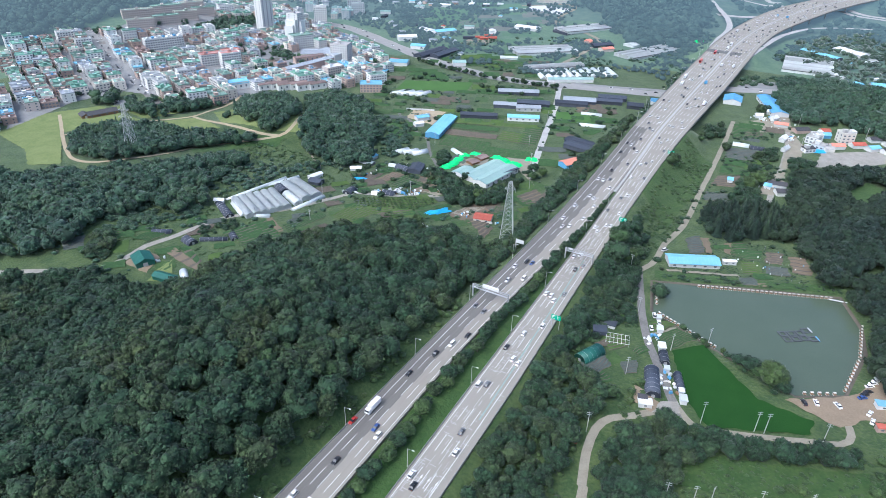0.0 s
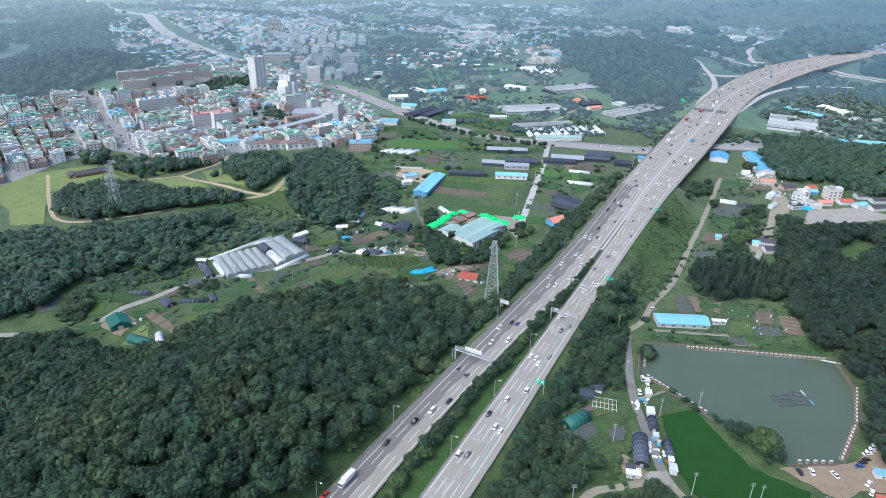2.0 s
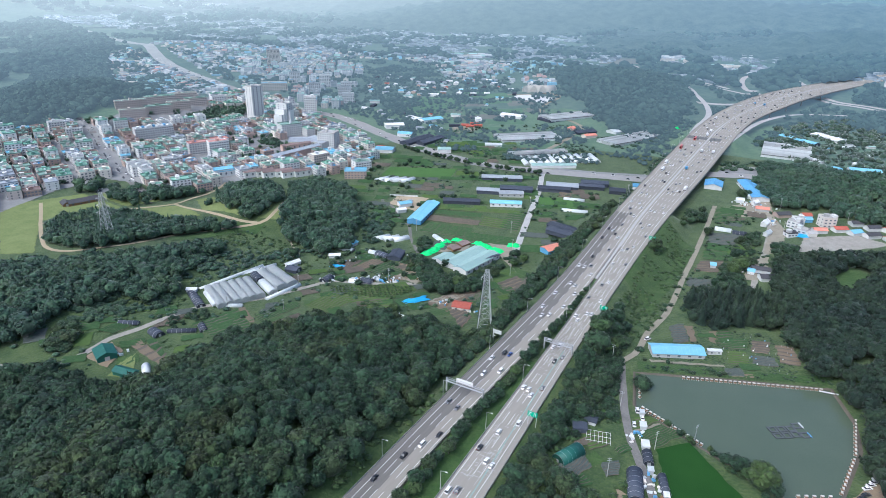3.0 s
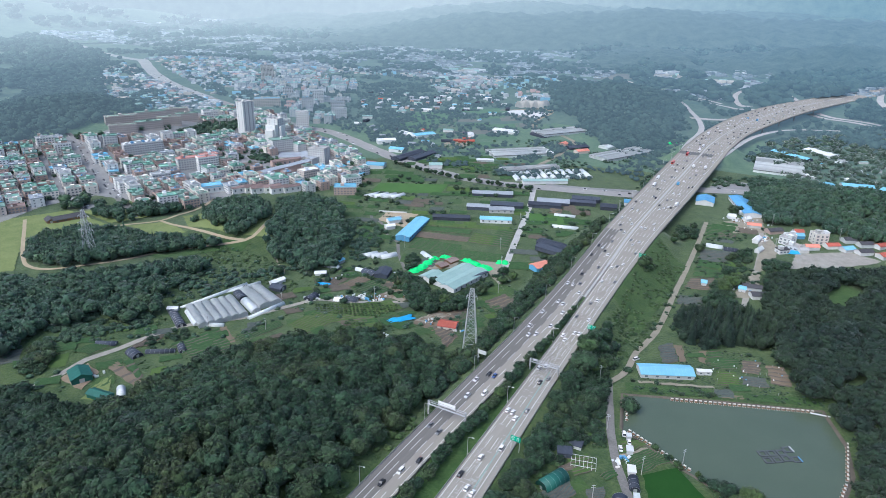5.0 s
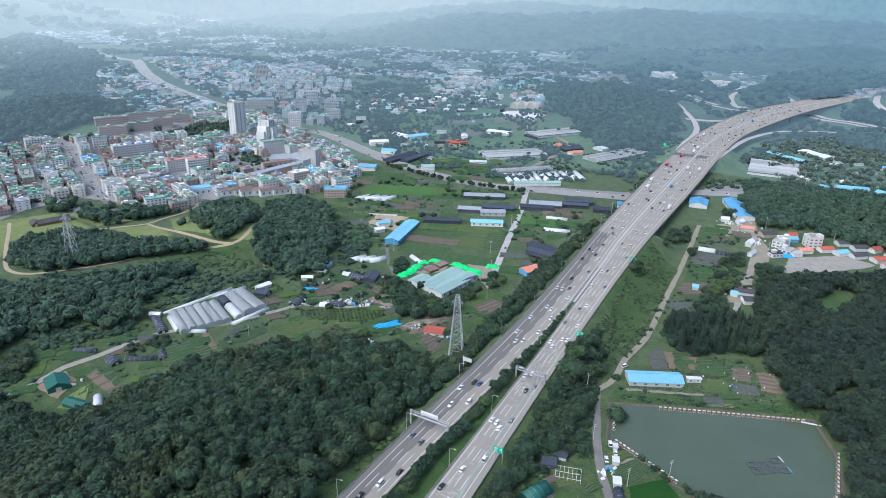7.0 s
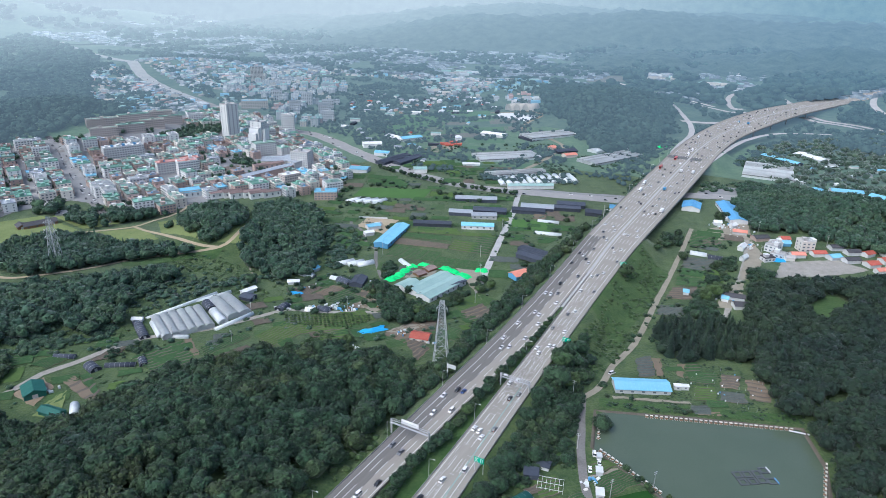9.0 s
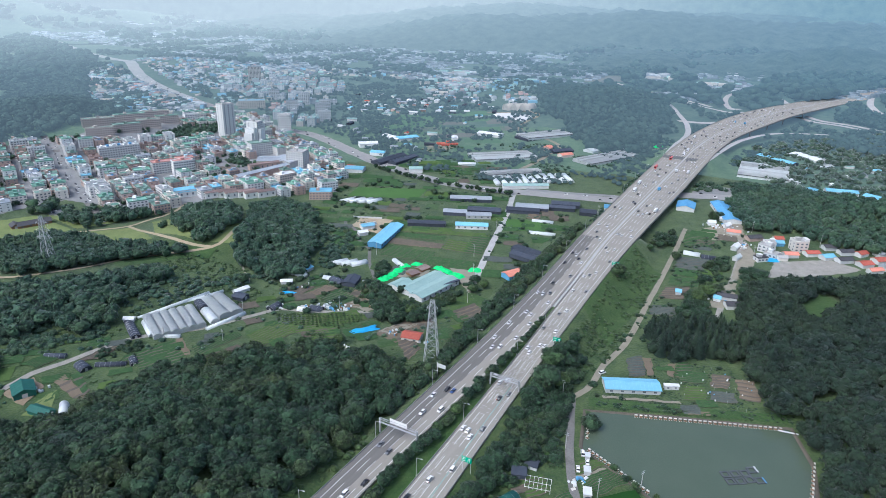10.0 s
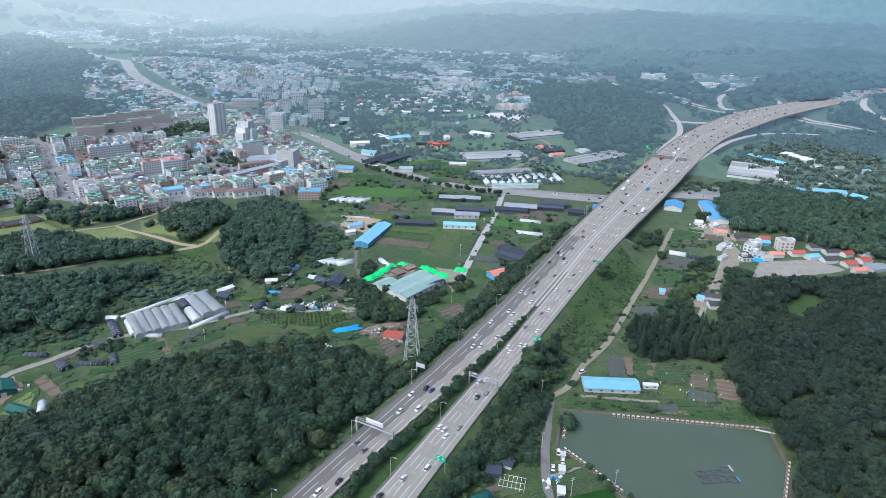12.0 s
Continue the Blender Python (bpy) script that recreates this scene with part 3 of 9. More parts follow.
def barrier(col, side, name="barrier", tall=0.8, lo=0, hi=None):
    """Guard rail or parapet along an edge."""
    c = EDGE[col][lo:hi]
    d = np.gradient(c, axis=0)
    nrm = np.stack([d[:, 1], -d[:, 0], 0 * d[:, 0]], 1)
    nrm = nrm / np.linalg.norm(nrm, axis=1, keepdims=True) * side
    n = len(c)
    ring = [c - nrm * 0.02, c - nrm * 0.02 + (0, 0, tall), c - nrm * 0.2 + (0, 0, tall), c - nrm * 0.24]
    v = np.concatenate(ring)
    f = []
    for k in range(3):
        f += [(k * n + i, k * n + i + 1, (k + 1) * n + i + 1, (k + 1) * n + i) for i in range(n - 1)]
    return mesh_object(name, v, f, M["rail"], "pale motorway parapet along the carriageway", "barrier", "structure", flat=True)


barrier(1, -1)
barrier(2, 1, hi=12 * 7)
barrier(3, -1, hi=12 * 7)
barrier(4, 1)

# bridge piers under the deck
for y in range(650, 930, 40):
    for cols in ((1, 2), (3, 4)):
        a = np.array([np.interp(y, HW[:, 0], HW[:, c]) for c in cols])
        zt = float(np.interp(y, HW[:, 0], HW[:, 5])) - 1.3
        x0, x1 = a.min(), a.max()
        zb = ground((x0 + x1) / 2, y) - 1
        pier = thing("bridge_pier", "grey concrete bridge pier with a cross beam under the motorway", "bridge pier", "motorway bridge piers")
        part("cross_beam", boxes((x0 + 0.5, x1 - 0.5, y - 1.2, y + 1.2, zt - 1.8, zt)), M["concrete"], pier)
        for fx in (0.25, 0.75):
            xm = x0 + (x1 - x0) * fx
            part("column", bar(bmesh.new(), (xm, y, zb), (xm, y, zt - 1.8), 1.1, 10), M["concrete"], pier)
for s in range(6):
    b = BEND[0] + (BEND[3] - BEND[0]) * (s / 5.0)
    k = np.interp(s / 5.0 * 3, [0, 1, 2, 3], [0, 1, 2, 3])
    b = np.array([np.interp(k, range(4), BEND[:4, c]) for c in range(5)])
    pier = thing("bridge_pier", "grey concrete bridge pier with a cross beam under the motorway", "bridge pier", "motorway bridge piers")
    for fx in (0.15, 0.38, 0.62, 0.85):
        x, y = b[0] + fx * (b[2] - b[0]), b[1] + fx * (b[3] - b[1])
        part("column", bar(bmesh.new(), (x, y, ground(x, y) - 1), (x, y, b[4] - 1.3), 1.1, 8), M["concrete"], pier)

# ---- other roads and tracks ----
CROSS = [(-2600, 1640), (-2182, 1472), (-1780, 1332), (-1418, 1116), (-1081, 981), (-771, 868), (-661, 855), (-536, 796), (-453, 757), (-377, 733), (-311, 728), (-250, 742), (-147, 772), (-60, 800), (40, 830)]
ribbon("road", CROSS[4:], 23, M["road_pale"], 0.5, "wide pale asphalt main road through the valley", step=12)
# far stretch of the road, haze painted in as glow
ribbon("road", CROSS[:5], 27, M["hazed_road"], 0.7, "wide pale main road with painted haze running off across the plain", step=25)
ribbon("road", [(-250, 757), (-200, 770), (-147, 789), (-90, 800)], 8, M["asphalt_grey"], 0.55, "grey asphalt slip road beside the main road", step=10)
ribbon("road", [(-256, 733), (-231, 655), (-212, 582), (-196, 521), (-185, 480)], 6, M["concrete"], 0.35, "pale concrete farm road between sheds")
ribbon("road", [(-404, 150), (-375, 170), (-352, 182), (-346, 196), (-346, 210), (-347, 222), (-343, 238), (-340, 261), (-335, 281), (-324, 296), (-309, 314), (-301, 331), (-293, 350), (-285, 367), (-267, 375), (-247, 387), (-233, 397), (-217, 399)], 4.3, M["lane_pale"], 0.3, "worn pale farm lane past the greenhouses")
ribbon("road", [(-54, 680), (-52, 617), (-51, 545), (-51, 510), (-50, 472), (-50, 442), (-52, 425), (-55, 407), (-55, 390), (-56, 375), (-62, 360)], 4.0, M["track"], 0.4, "dusty pale track at the foot of the motorway bank")
ribbon("road", [(-61, 364), (-51, 331), (-44, 310), (-36, 292), (-27, 276), (-20, 263), (-14, 253), (-8, 246)], 4.4, M["lane_worn"], 0.3, "narrow worn lane beside the pond")
ribbon("road", [(-14, 253), (-7, 246), (0, 243), (11, 247), (25, 252), (42, 259), (55, 264), (59, 272), (56, 282), (50, 287), (40, 287)], 3.4, M["track"], 0.3, "pale dirt lane round the rice field")
ribbon("road", [(-13, 251), (-22, 242), (-29, 235), (-37, 228), (-41, 218), (-40, 203), (-36, 185), (-34, 179), (-31, 120)], 4, M["track"], 0.3, "pale dirt lane into the trees")
for pts, wide in (([(-640, 352), (-611, 335), (-576, 314), (-530, 289), (-503, 278), (-482, 280), (-468, 292), (-456, 313), (-452, 331), (-450, 358), (-438, 378), (-418, 399), (-406, 414), (-405, 429), (-413, 452), (-424, 475)], 3.2),
                  ([(-545, 350), (-563, 337), (-576, 326), (-581, 317)], 3.0), ([(-575, 350), (-563, 371), (-541, 399), (-526, 419), (-526, 441), (-525, 458), (-529, 477), (-540, 500)], 3.4), ([(-526, 419), (-486, 411), (-462, 407), (-439, 406), (-420, 408), (-406, 414)], 3.4)):
    ribbon("road", pts, wide, M["sand"], 0.5, "sandy footpath over the grassy park hill")
ribbon("road", [(-378, 417), (-366, 410), (-357, 402), (-344, 395), (-338, 388)], 1.6, M["track"], 0.3, "narrow trodden path down the slope")
ribbon("road", [(-366, 556), (-360, 544), (-343, 537), (-319, 513), (-303, 505), (-285, 480), (-262, 455)], 3.0, M["lane_worn"], 0.3, "narrow lane past the blue factory")
ribbon("road", [(-1, 509), (-2, 533), (-1, 560), (0, 596), (-1, 636), (-5, 681), (-12, 712), (-24, 732)], 4.5, M["lane_pale"], 0.35, "worn pale lane through the village")
SLIP = [(-126, 960, 20.6), (-128, 1020, 20.2), (-127, 1080, 19), (-130, 1130, 17.5), (-137, 1180, 16), (-158, 1274, 13), (-197, 1392, 11), (-248, 1500, 9), (-297, 1570, 8), (-400, 1760, 6)]
ribbon("road", SLIP, 9, M["concrete"], 0, "pale concrete slip road leaving the motorway", step=15)
ribbon("road", [(-76, 930, 20.4), (-62, 1060, 19), (-45, 1150, 17), (-10, 1240, 14), (60, 1300, 11), (160, 1330, 10), (300, 1330, 10)], 8, M["concrete"], 0, "pale concrete slip road joining the motorway", step=15)

LOOPS = ([(-470, 1850), (-365, 1734), (-293, 1672), (-226, 1590), (-170, 1537), (-127, 1513), (-60, 1470)], [(-450, 1868), (-345, 1752), (-273, 1688), (-206, 1606), (-150, 1553)],
             [(-75, 1795), (-124, 1852), (-142, 1784), (-137, 1672), (-117, 1570), (-91, 1525)], [(-75, 1795), (-34, 1723), (-11, 1636), (-4, 1567)], [(188, 1950), (160, 1849), (140, 1652), (146, 1593), (158, 1555), (190, 1500)],
             [(14, 1495), (45, 1456), (99, 1434), (148, 1373), (230, 1300)], [(30, 1505), (61, 1470), (115, 1448), (164, 1390)], [(-174, 1298), (-127, 1340), (-88, 1404)])
for loop in LOOPS:
    ribbon("road", loop, 12, M["concrete"], 0.8, "pale concrete loop of the motorway junction", step=14)
# far motorway, its paleness painted haze glow
ribbon("road", [(-2816, 3118), (-2234, 2775), (-1711, 2363), (-1515, 2329), (-1248, 2195), (-1102, 2145), (-960, 2110)], 26, M["hazed_road"], 1.5, "far motorway crossing the plain, paled by painted haze", step=40)

# ---- pond ----
WATER_Z = 1.95
rim = [np.array(p, float) for p in POND]
mid_pond = sum(rim) / len(rim)
vs, fs = [], []
for i, p in enumerate(rim):
    out = (p - mid_pond) / np.linalg.norm(p - mid_pond)
    for off, zz in ((-0.8, WATER_Z - 0.4), (-0.3, WATER_Z + 0.2), (0.3, WATER_Z + 0.6), (1.0, WATER_Z + 0.7), (1.6, WATER_Z + 0.3)):
        q = p + out * off
        vs.append((q[0], q[1], max(zz, ground(q[0], q[1]) + 0.1) if off > 0 else zz))
n_r = len(rim)
for i in range(n_r):
    for k in range(4):
        a, b = i * 5 + k, ((i + 1) % n_r) * 5 + k
        fs.append((a, a + 1, b + 1, b))
shore = mesh_object("pavement", vs, fs, M["dark_soil"], "dark earthen bank and footway round the pond", "bank", "structure", flat=True)
bm = bmesh.new()
bm.faces.new([bm.verts.new((x, y, WATER_Z)) for x, y in POND][::-1])
link_mesh("water", bm, M["water"])
tagged(bpy.data.objects["water"], "still murky green fishing pond", "pond", "", "structure")

# ---- fields ----
FIELD_WORDS = {"paddy_light": ("bright green rice field", "field"), "crop": ("green vegetable field in rows", "field"), "crop_light": ("light green vegetable plot", "field"), "dark_soil": ("dark tilled plot in furrows", "field"),
               "soil": ("bare brown earth plot", "earth plot"), "lawn": ("light green mown grass of the park", "lawn"), "black_mulch": ("plot in rows under black plastic mulch", "field"), "meadow": ("rough green meadow", "meadow"),
               "bank": ("grassy green slope of the motorway bank", "bank"), "track": ("pale dirt yard", "yard"), "concrete": ("pale concrete yard", "yard"), "asphalt_grey": ("grey asphalt of the town streets", "street"), "white_sheet": ("field covered with white sheet", "field"), "paddy": ("deep green rice field", "rice field"), "lane_pale": ("worn pale concrete yard in the village", "yard"), "yard_earth": ("dusty pale earth car park by the pond", "yard"), "sand": ("sandy pale yard of the factory", "yard"), "far_crop": ("green field on the plain", "field"), "far_soil": ("dull brown field on the plain", "field")}


def field(material, a, b, c, d, rows=0):
    """A plot between four corners, draped over the ground, with raised beds where it is tilled in rows."""
    a, b, c, d = (np.array(q, float) for q in (a, b, c, d))
    long = max(np.linalg.norm(b - a), np.linalg.norm(d - c))
    deep = max(np.linalg.norm(d - a), np.linalg.norm(c - b))
    m = max(3, int(long / 3))
    n = rows * 4 if rows else max(3, int(deep / 3))
    vs, fs = [], []
    for j in range(n + 1):
        for i in range(m + 1):
            u, v = i / m, j / n
            p = (a * (1 - u) + b * u) * (1 - v) + (d * (1 - u) + c * u) * v
            w = p + 0.5 * np.array([math.sin(p[1] * 0.7), math.sin(p[0] * 0.6)])
            bed = (0.0, 0.45, 0.5, 0.05)[j % 4] if rows else 0.0
            vs.append((w[0], w[1], ground(w[0], w[1]) + 0.42 + bed))
    for j in range(n):
        for i in range(m):
            q = j * (m + 1) + i
            fs.append((q, q + 1, q + m + 2, q + m + 1))
    words = FIELD_WORDS[material]
    ob = mesh_object("field", vs, fs, M[material], words[0], words[1], "structure")
    if rows:
        ob.data.materials.append(M["dark_soil"] if material != "dark_soil" else M["soil"])
        ob.data.polygons.foreach_set("material_index", np.repeat([1 if j % 4 == 3 else 0 for j in range(n)], m).astype(np.int32))
    return ob


field("paddy_light", (-423, 653), (-350, 691), (-340, 653), (-413, 617), 0)
field("paddy_light", (-226, 645), (-182, 658), (-178, 626), (-215, 615), 0)
field("soil", (-213, 676), (-200, 680), (-196, 660), (-209, 656), 5)
field("dark_soil", (-178, 434), (-170, 458), (-154, 440), (-163, 423), 4)
field("crop_light", (-187, 448), (-182, 469), (-171, 459), (-178, 435), 0)
field("crop", (-361, 223), (-359, 236), (-349, 241), (-350, 226), 7)
field("dark_soil", (-338, 243), (-339, 260), (-332, 272), (-331, 252), 4)
field("crop", (-321, 262), (-311, 294), (-275, 275), (-285, 256), 10)
field("dark_soil", (-277, 282), (-270, 309), (-262, 310), (-269, 279), 6)
field("crop", (-267, 279), (-259, 310), (-251, 315), (-253, 281), 7)
field("crop_light", (-275, 323), (-272, 356), (-250, 343), (-254, 316), 8)
field("crop", (-293, 292), (-285, 323), (-276, 321), (-281, 287), 5)
field("lawn", (-312, 195), (-320, 210), (-320, 220), (-299, 203), 0)
field("soil", (-330, 224), (-331, 232), (-291, 222), (-292, 217), 4)
field("crop", (-328, 233), (-327, 238), (-303, 229), (-301, 224), 3)
field("yard_earth", (-342, 202), (-343, 220), (-329, 218), (-321, 201), 0)
field("crop_light", (-362, 196), (-369, 205), (-361, 221), (-351, 211), 0)
field("soil", (-311, 295), (-309, 299), (-286, 286), (-288, 283), 0)
field("crop_light", (-245, 350), (-235, 366), (-218, 352), (-232, 340), 5)
field("sand", (-351, 542), (-356, 567), (-325, 581), (-317, 539), 0)
field("crop_light", (-310, 564), (-222, 596), (-221, 586), (-307, 555), 4)
field("crop", (-305, 552), (-255, 568), (-253, 558), (-302, 542), 5)
field("dark_soil", (-300, 539), (-249, 551), (-247, 540), (-296, 525), 6)
field("crop", (-294, 522), (-246, 530), (-241, 510), (-287, 498), 9)
field("crop_light", (-251, 564), (-227, 567), (-223, 543), (-246, 541), 5)
field("crop", (-234, 584), (-218, 588), (-208, 546), (-226, 544), 8)
field("crop", (-244, 521), (-203, 530), (-200, 512), (-241, 502), 9)
field("crop", (-277, 400), (-272, 422), (-249, 415), (-254, 390), 8)
field("soil", (-288, 400), (-286, 421), (-274, 422), (-279, 400), 4)
field("dark_soil", (-303, 389), (-301, 413), (-290, 412), (-291, 387), 6)
field("crop_light", (-275, 358), (-238, 396), (-222, 389), (-249, 341), 9)
field("dark_soil", (-166, 433), (-159, 464), (-146, 439), (-157, 429), 0)
field("meadow", (-189, 442), (-183, 473), (-162, 468), (-169, 436), 0)
field("crop", (-183, 409), (-163, 407), (-158, 391), (-178, 392), 8)
field("dark_soil", (-189, 374), (-181, 384), (-167, 371), (-165, 352), 6)
field("black_mulch", (-45, 424), (-37, 432), (-29, 409), (-38, 403), 8)
field("soil", (-36, 430), (-31, 432), (-25, 412), (-28, 409), 0)
field("crop", (-13, 425), (4, 431), (4, 418), (-10, 413), 6)
field("dark_soil", (6, 432), (16, 434), (17, 418), (7, 416), 5)
field("soil", (19, 432), (29, 434), (35, 411), (24, 410), 5)
field("crop_light", (-7, 410), (4, 414), (8, 399), (-4, 395), 6)
field("black_mulch", (7, 411), (20, 415), (23, 405), (10, 400), 6)
field("dark_soil", (-45, 545), (-28, 554), (-29, 530), (-46, 523), 6)
field("crop_light", (-40, 311), (-33, 318), (-28, 315), (-36, 303), 4)
field("crop", (-37, 298), (-26, 313), (-14, 310), (-24, 295), 9)
field("track", (-38, 301), (-27, 314), (-26, 313), (-37, 299.5), 0)
field("black_mulch", (-59, 261), (-57, 274), (-48, 264), (-52, 254), 6)
field("black_mulch", (-45, 270), (-38, 275), (-35, 266), (-41, 261), 6)
field("crop_light", (-61, 287), (-52, 294), (-45, 285), (-52, 275), 5)
field("crop", (-17, 236), (-11, 246), (-6, 241), (-11, 234), 5)
field("yard_earth", (-34, 257), (-31, 244), (-22, 242), (-20, 250), 0)
field("lane_pale", (-22, 242), (-20, 251), (-13, 256), (-10, 248), 0)
field("bank", (-9, 223), (66, 250), (78, 232), (-3, 205), 0)
field("lawn", (-655, 345), (-632, 392), (-560, 386), (-590, 322), 0)
field("lawn", (-625, 398), (-600, 425), (-545, 425), (-562, 390), 0)
field("lawn", (-640, 290), (-655, 345), (-590, 322), (-560, 275), 0)
field("lawn", (-607, 296), (-590, 322), (-505, 268), (-532, 256), 0)
field("lawn", (-548, 388), (-517, 420), (-466, 400), (-490, 378), 0)
field("lawn", (-518, 440), (-505, 465), (-430, 413), (-475, 410), 0)
field("lawn", (-412, 418), (-428, 480), (-447, 506), (-394, 430), 0)
field("meadow", (-423, 404), (-402, 418), (-396, 400), (-424, 384), 0)
field("meadow", (-455, 352), (-424, 392), (-412, 392), (-440, 345), 0)
field("bank", (-83, 593), (-52, 566), (-59, 431), (-94, 469), 0)
field("far_crop", (-287, 794), (-365, 824), (-294, 875), (-238, 828), 0)
field("far_crop", (-557, 932), (-665, 1072), (-577, 1153), (-496, 974), 0)
field("crop", (-16, 440), (-11, 443), (-3, 422), (-13, 417), 6)
field("soil", (-20, 430), (-16, 433), (-14, 416), (-18, 416), 0)
field("crop", (-52, 672), (-30, 677), (-24, 642), (-48, 636), 10)
field("black_mulch", (-47, 609), (-22, 616), (-25, 589), (-46, 583), 8)
field("crop", (-45, 566), (-22, 573), (-21, 557), (-44, 550), 7)
field("black_mulch", (-47, 510), (-30, 515), (-29, 500), (-47, 493), 7)
field("lane_pale", (24, 602), (27, 637), (68, 665), (60, 624), 0)
field("lane_pale", (60, 624), (68, 665), (92, 655), (85, 645), 0)
field("yard_earth", (31, 283), (58, 302), (63, 285), (55, 275), 0)
field("yard_earth", (58, 302), (74, 325), (78, 292), (61, 284), 0)
field("track", (-1, 584), (-1, 677), (13, 644), (11, 591), 0)
field("track", (-39, 690), (-9, 725), (-0, 678), (-27, 662), 0)
field("track", (-11, 555), (3, 587), (6, 535), (-9, 526), 0)
field("asphalt_grey", (-72, 790), (-20, 815), (0, 860), (-66, 852), 0)
field("soil", (-249, 396), (-264, 430), (-258, 451), (-229, 406), 0)
field("soil", (-204, 372), (-196, 414), (-182, 416), (-185, 368), 0)
field("track", (-225, 512), (-200, 520), (-180, 470), (-172, 462), 0)
field("meadow", (-50, 359), (50, 400), (48, 406), (-52, 368), 0)
field("soil", (0, 380), (12, 385), (10, 389), (-2, 384), 0)
field("track", (-45, 372), (-5, 389), (-6, 391), (-46, 374.5), 0)
field("paddy", (-24, 293), (-11, 306), (10, 286), (-12, 261))
field("paddy", (-12, 261), (10, 286), (20, 277), (2, 246))
field("paddy", (20, 277), (44, 274), (43, 264), (2, 246))


# ---- trees ----
def ball(sub):
    b = bmesh.new()
    bmesh.ops.create_icosphere(b, subdivisions=sub, radius=1.0)
    v, f = np.array([tuple(q.co) for q in b.verts]), np.array([[q.index for q in p.verts] for p in b.faces])
    b.free()
    return v, f


BALL = {1: ball(1), 2: ball(2)}


def crown(seed, clumps, cards, tall=1.0, wide=1.0, sub=1, leaf=(0.035, 0.07)):
    """Leaf mass of one tree, about one metre wide and high, standing on z = 0: lumpy limbs of foliage wrapped in loose sprays of leaves."""
    rnd = np.random.RandomState(seed)
    vs, fs, n = [], [], 0
    lumps = [(np.array([0, 0, 0.40]), 0.385)]
    for k in range(clumps):
        a, up = k * 2.399 + rnd.uniform(-0.5, 0.5), 0.95 - 1.05 * (k + 0.5) / clumps + rnd.uniform(-0.12, 0.12)
        r = rnd.uniform(0.26, 0.34) * math.sqrt(max(0.05, 1 - max(up, 0) ** 2 * 0.9))
        lumps.append((np.array([r * math.cos(a), r * math.sin(a), 0.40 + 0.30 * up]), rnd.uniform(0.11, 0.19)))
    for q, (c, r) in enumerate(lumps):
        bv, bf = BALL[max(sub, 2) if q == 0 and cards > 50 else sub]
        wob = 1 + 0.16 * np.sin(bv @ rnd.uniform(-4, 4, 3) + rnd.uniform(0, 6)) + 0.16 * np.sin(bv @ rnd.uniform(-9, 9, 3) + rnd.uniform(0, 6))
        vs.append(c + bv * (wob * r * 0.94)[:, None] * (1, 1, 0.84))
        fs.append(bf + n)
        n += len(bv)
    pick = np.array([r * r for _, r in lumps])
    pick = pick / pick.sum()
    for k in range(cards):
        c, r = lumps[rnd.choice(len(lumps), p=pick)]
        d = rnd.normal(size=3)
        d[2] = abs(d[2]) * 0.9 if rnd.rand() < 0.85 else d[2]
        d = d / np.linalg.norm(d)
        p = c + d * (1, 1, 0.85) * r * rnd.uniform(0.88, 1.26)
        nrm = d + (0, 0, 0.3) + 0.5 * rnd.normal(size=3)
        u = np.cross(nrm, rnd.normal(size=3))
        u = u / np.linalg.norm(u)
        w = np.cross(nrm, u)
        w = w / np.linalg.norm(w)
        s = rnd.uniform(*leaf)
        vs.append(np.array([p - u * s - w * s * 0.6, p + u * s * 0.9 - w * s * 0.7, p + w * s * 1.2]))
        fs.append(np.array([[n, n + 1, n + 2]]))
        n += 3
    return np.concatenate(vs) * (wide, wide, tall), np.concatenate(fs)


def join_crowns(name, protos, places, material, label, category="woodland"):
    """Many crowns as one mesh. places: x, y, z, width, height, turn, prototype."""
    vs, fs, tint, n = [], [], [], 0
    for x, y, z, w, h, a, k in places:
        v, f = protos[k]
        c, s = math.cos(a) * w, math.sin(a) * w
        vs.append(np.stack([v[:, 0] * c - v[:, 1] * s + x, v[:, 0] * s + v[:, 1] * c + y, v[:, 2] * h + z], 1))
        fs.append(f + n)
        tone = 0.5 + 0.45 * noise.noise((x / 38, y / 38, 0.3)) + 0.62 * ((a * 7.3) % 1.0 - 0.5)
        tint.append(np.full(len(v), min(max(tone, 0), 1), np.float32))
        n += len(v)
    ob = mesh_object(name, np.concatenate(vs), np.concatenate(fs), material, label, category, "stuff")
    ob.data.attributes.new("tint", "FLOAT", "POINT").data.foreach_set("value", np.concatenate(tint))
    return ob


def wood_places(polys, spacing, width, seed, keep=0.95, protos=8, sink=0.0, holes=()):
    """Tree places on a jittered net inside the outlines."""
    rnd = random.Random(seed)
    out = []
    for poly in polys:
        xs, ys = [p[0] for p in poly], [p[1] for p in poly]
        y, row = min(ys), 0
        while y < max(ys):
            x = min(xs) + (row % 2) * spacing / 2
            while x < max(xs):
                px, py = x + rnd.uniform(-0.4, 0.4) * spacing, y + rnd.uniform(-0.4, 0.4) * spacing
                if rnd.random() < keep and inside(poly, px, py) and not any(inside(h, px, py) for h in holes):
                    w = width * rnd.choice((0.7, 0.85, 0.95, 1.0, 1.1, 1.25, 1.5))
                    out.append((px, py, ground(px, py) - sink, w, w * 0.3 + width * rnd.uniform(0.66, 0.98), rnd.uniform(0, 6.28), rnd.randrange(protos)))
                x += spacing
            y += spacing * 0.87
            row += 1
    return out


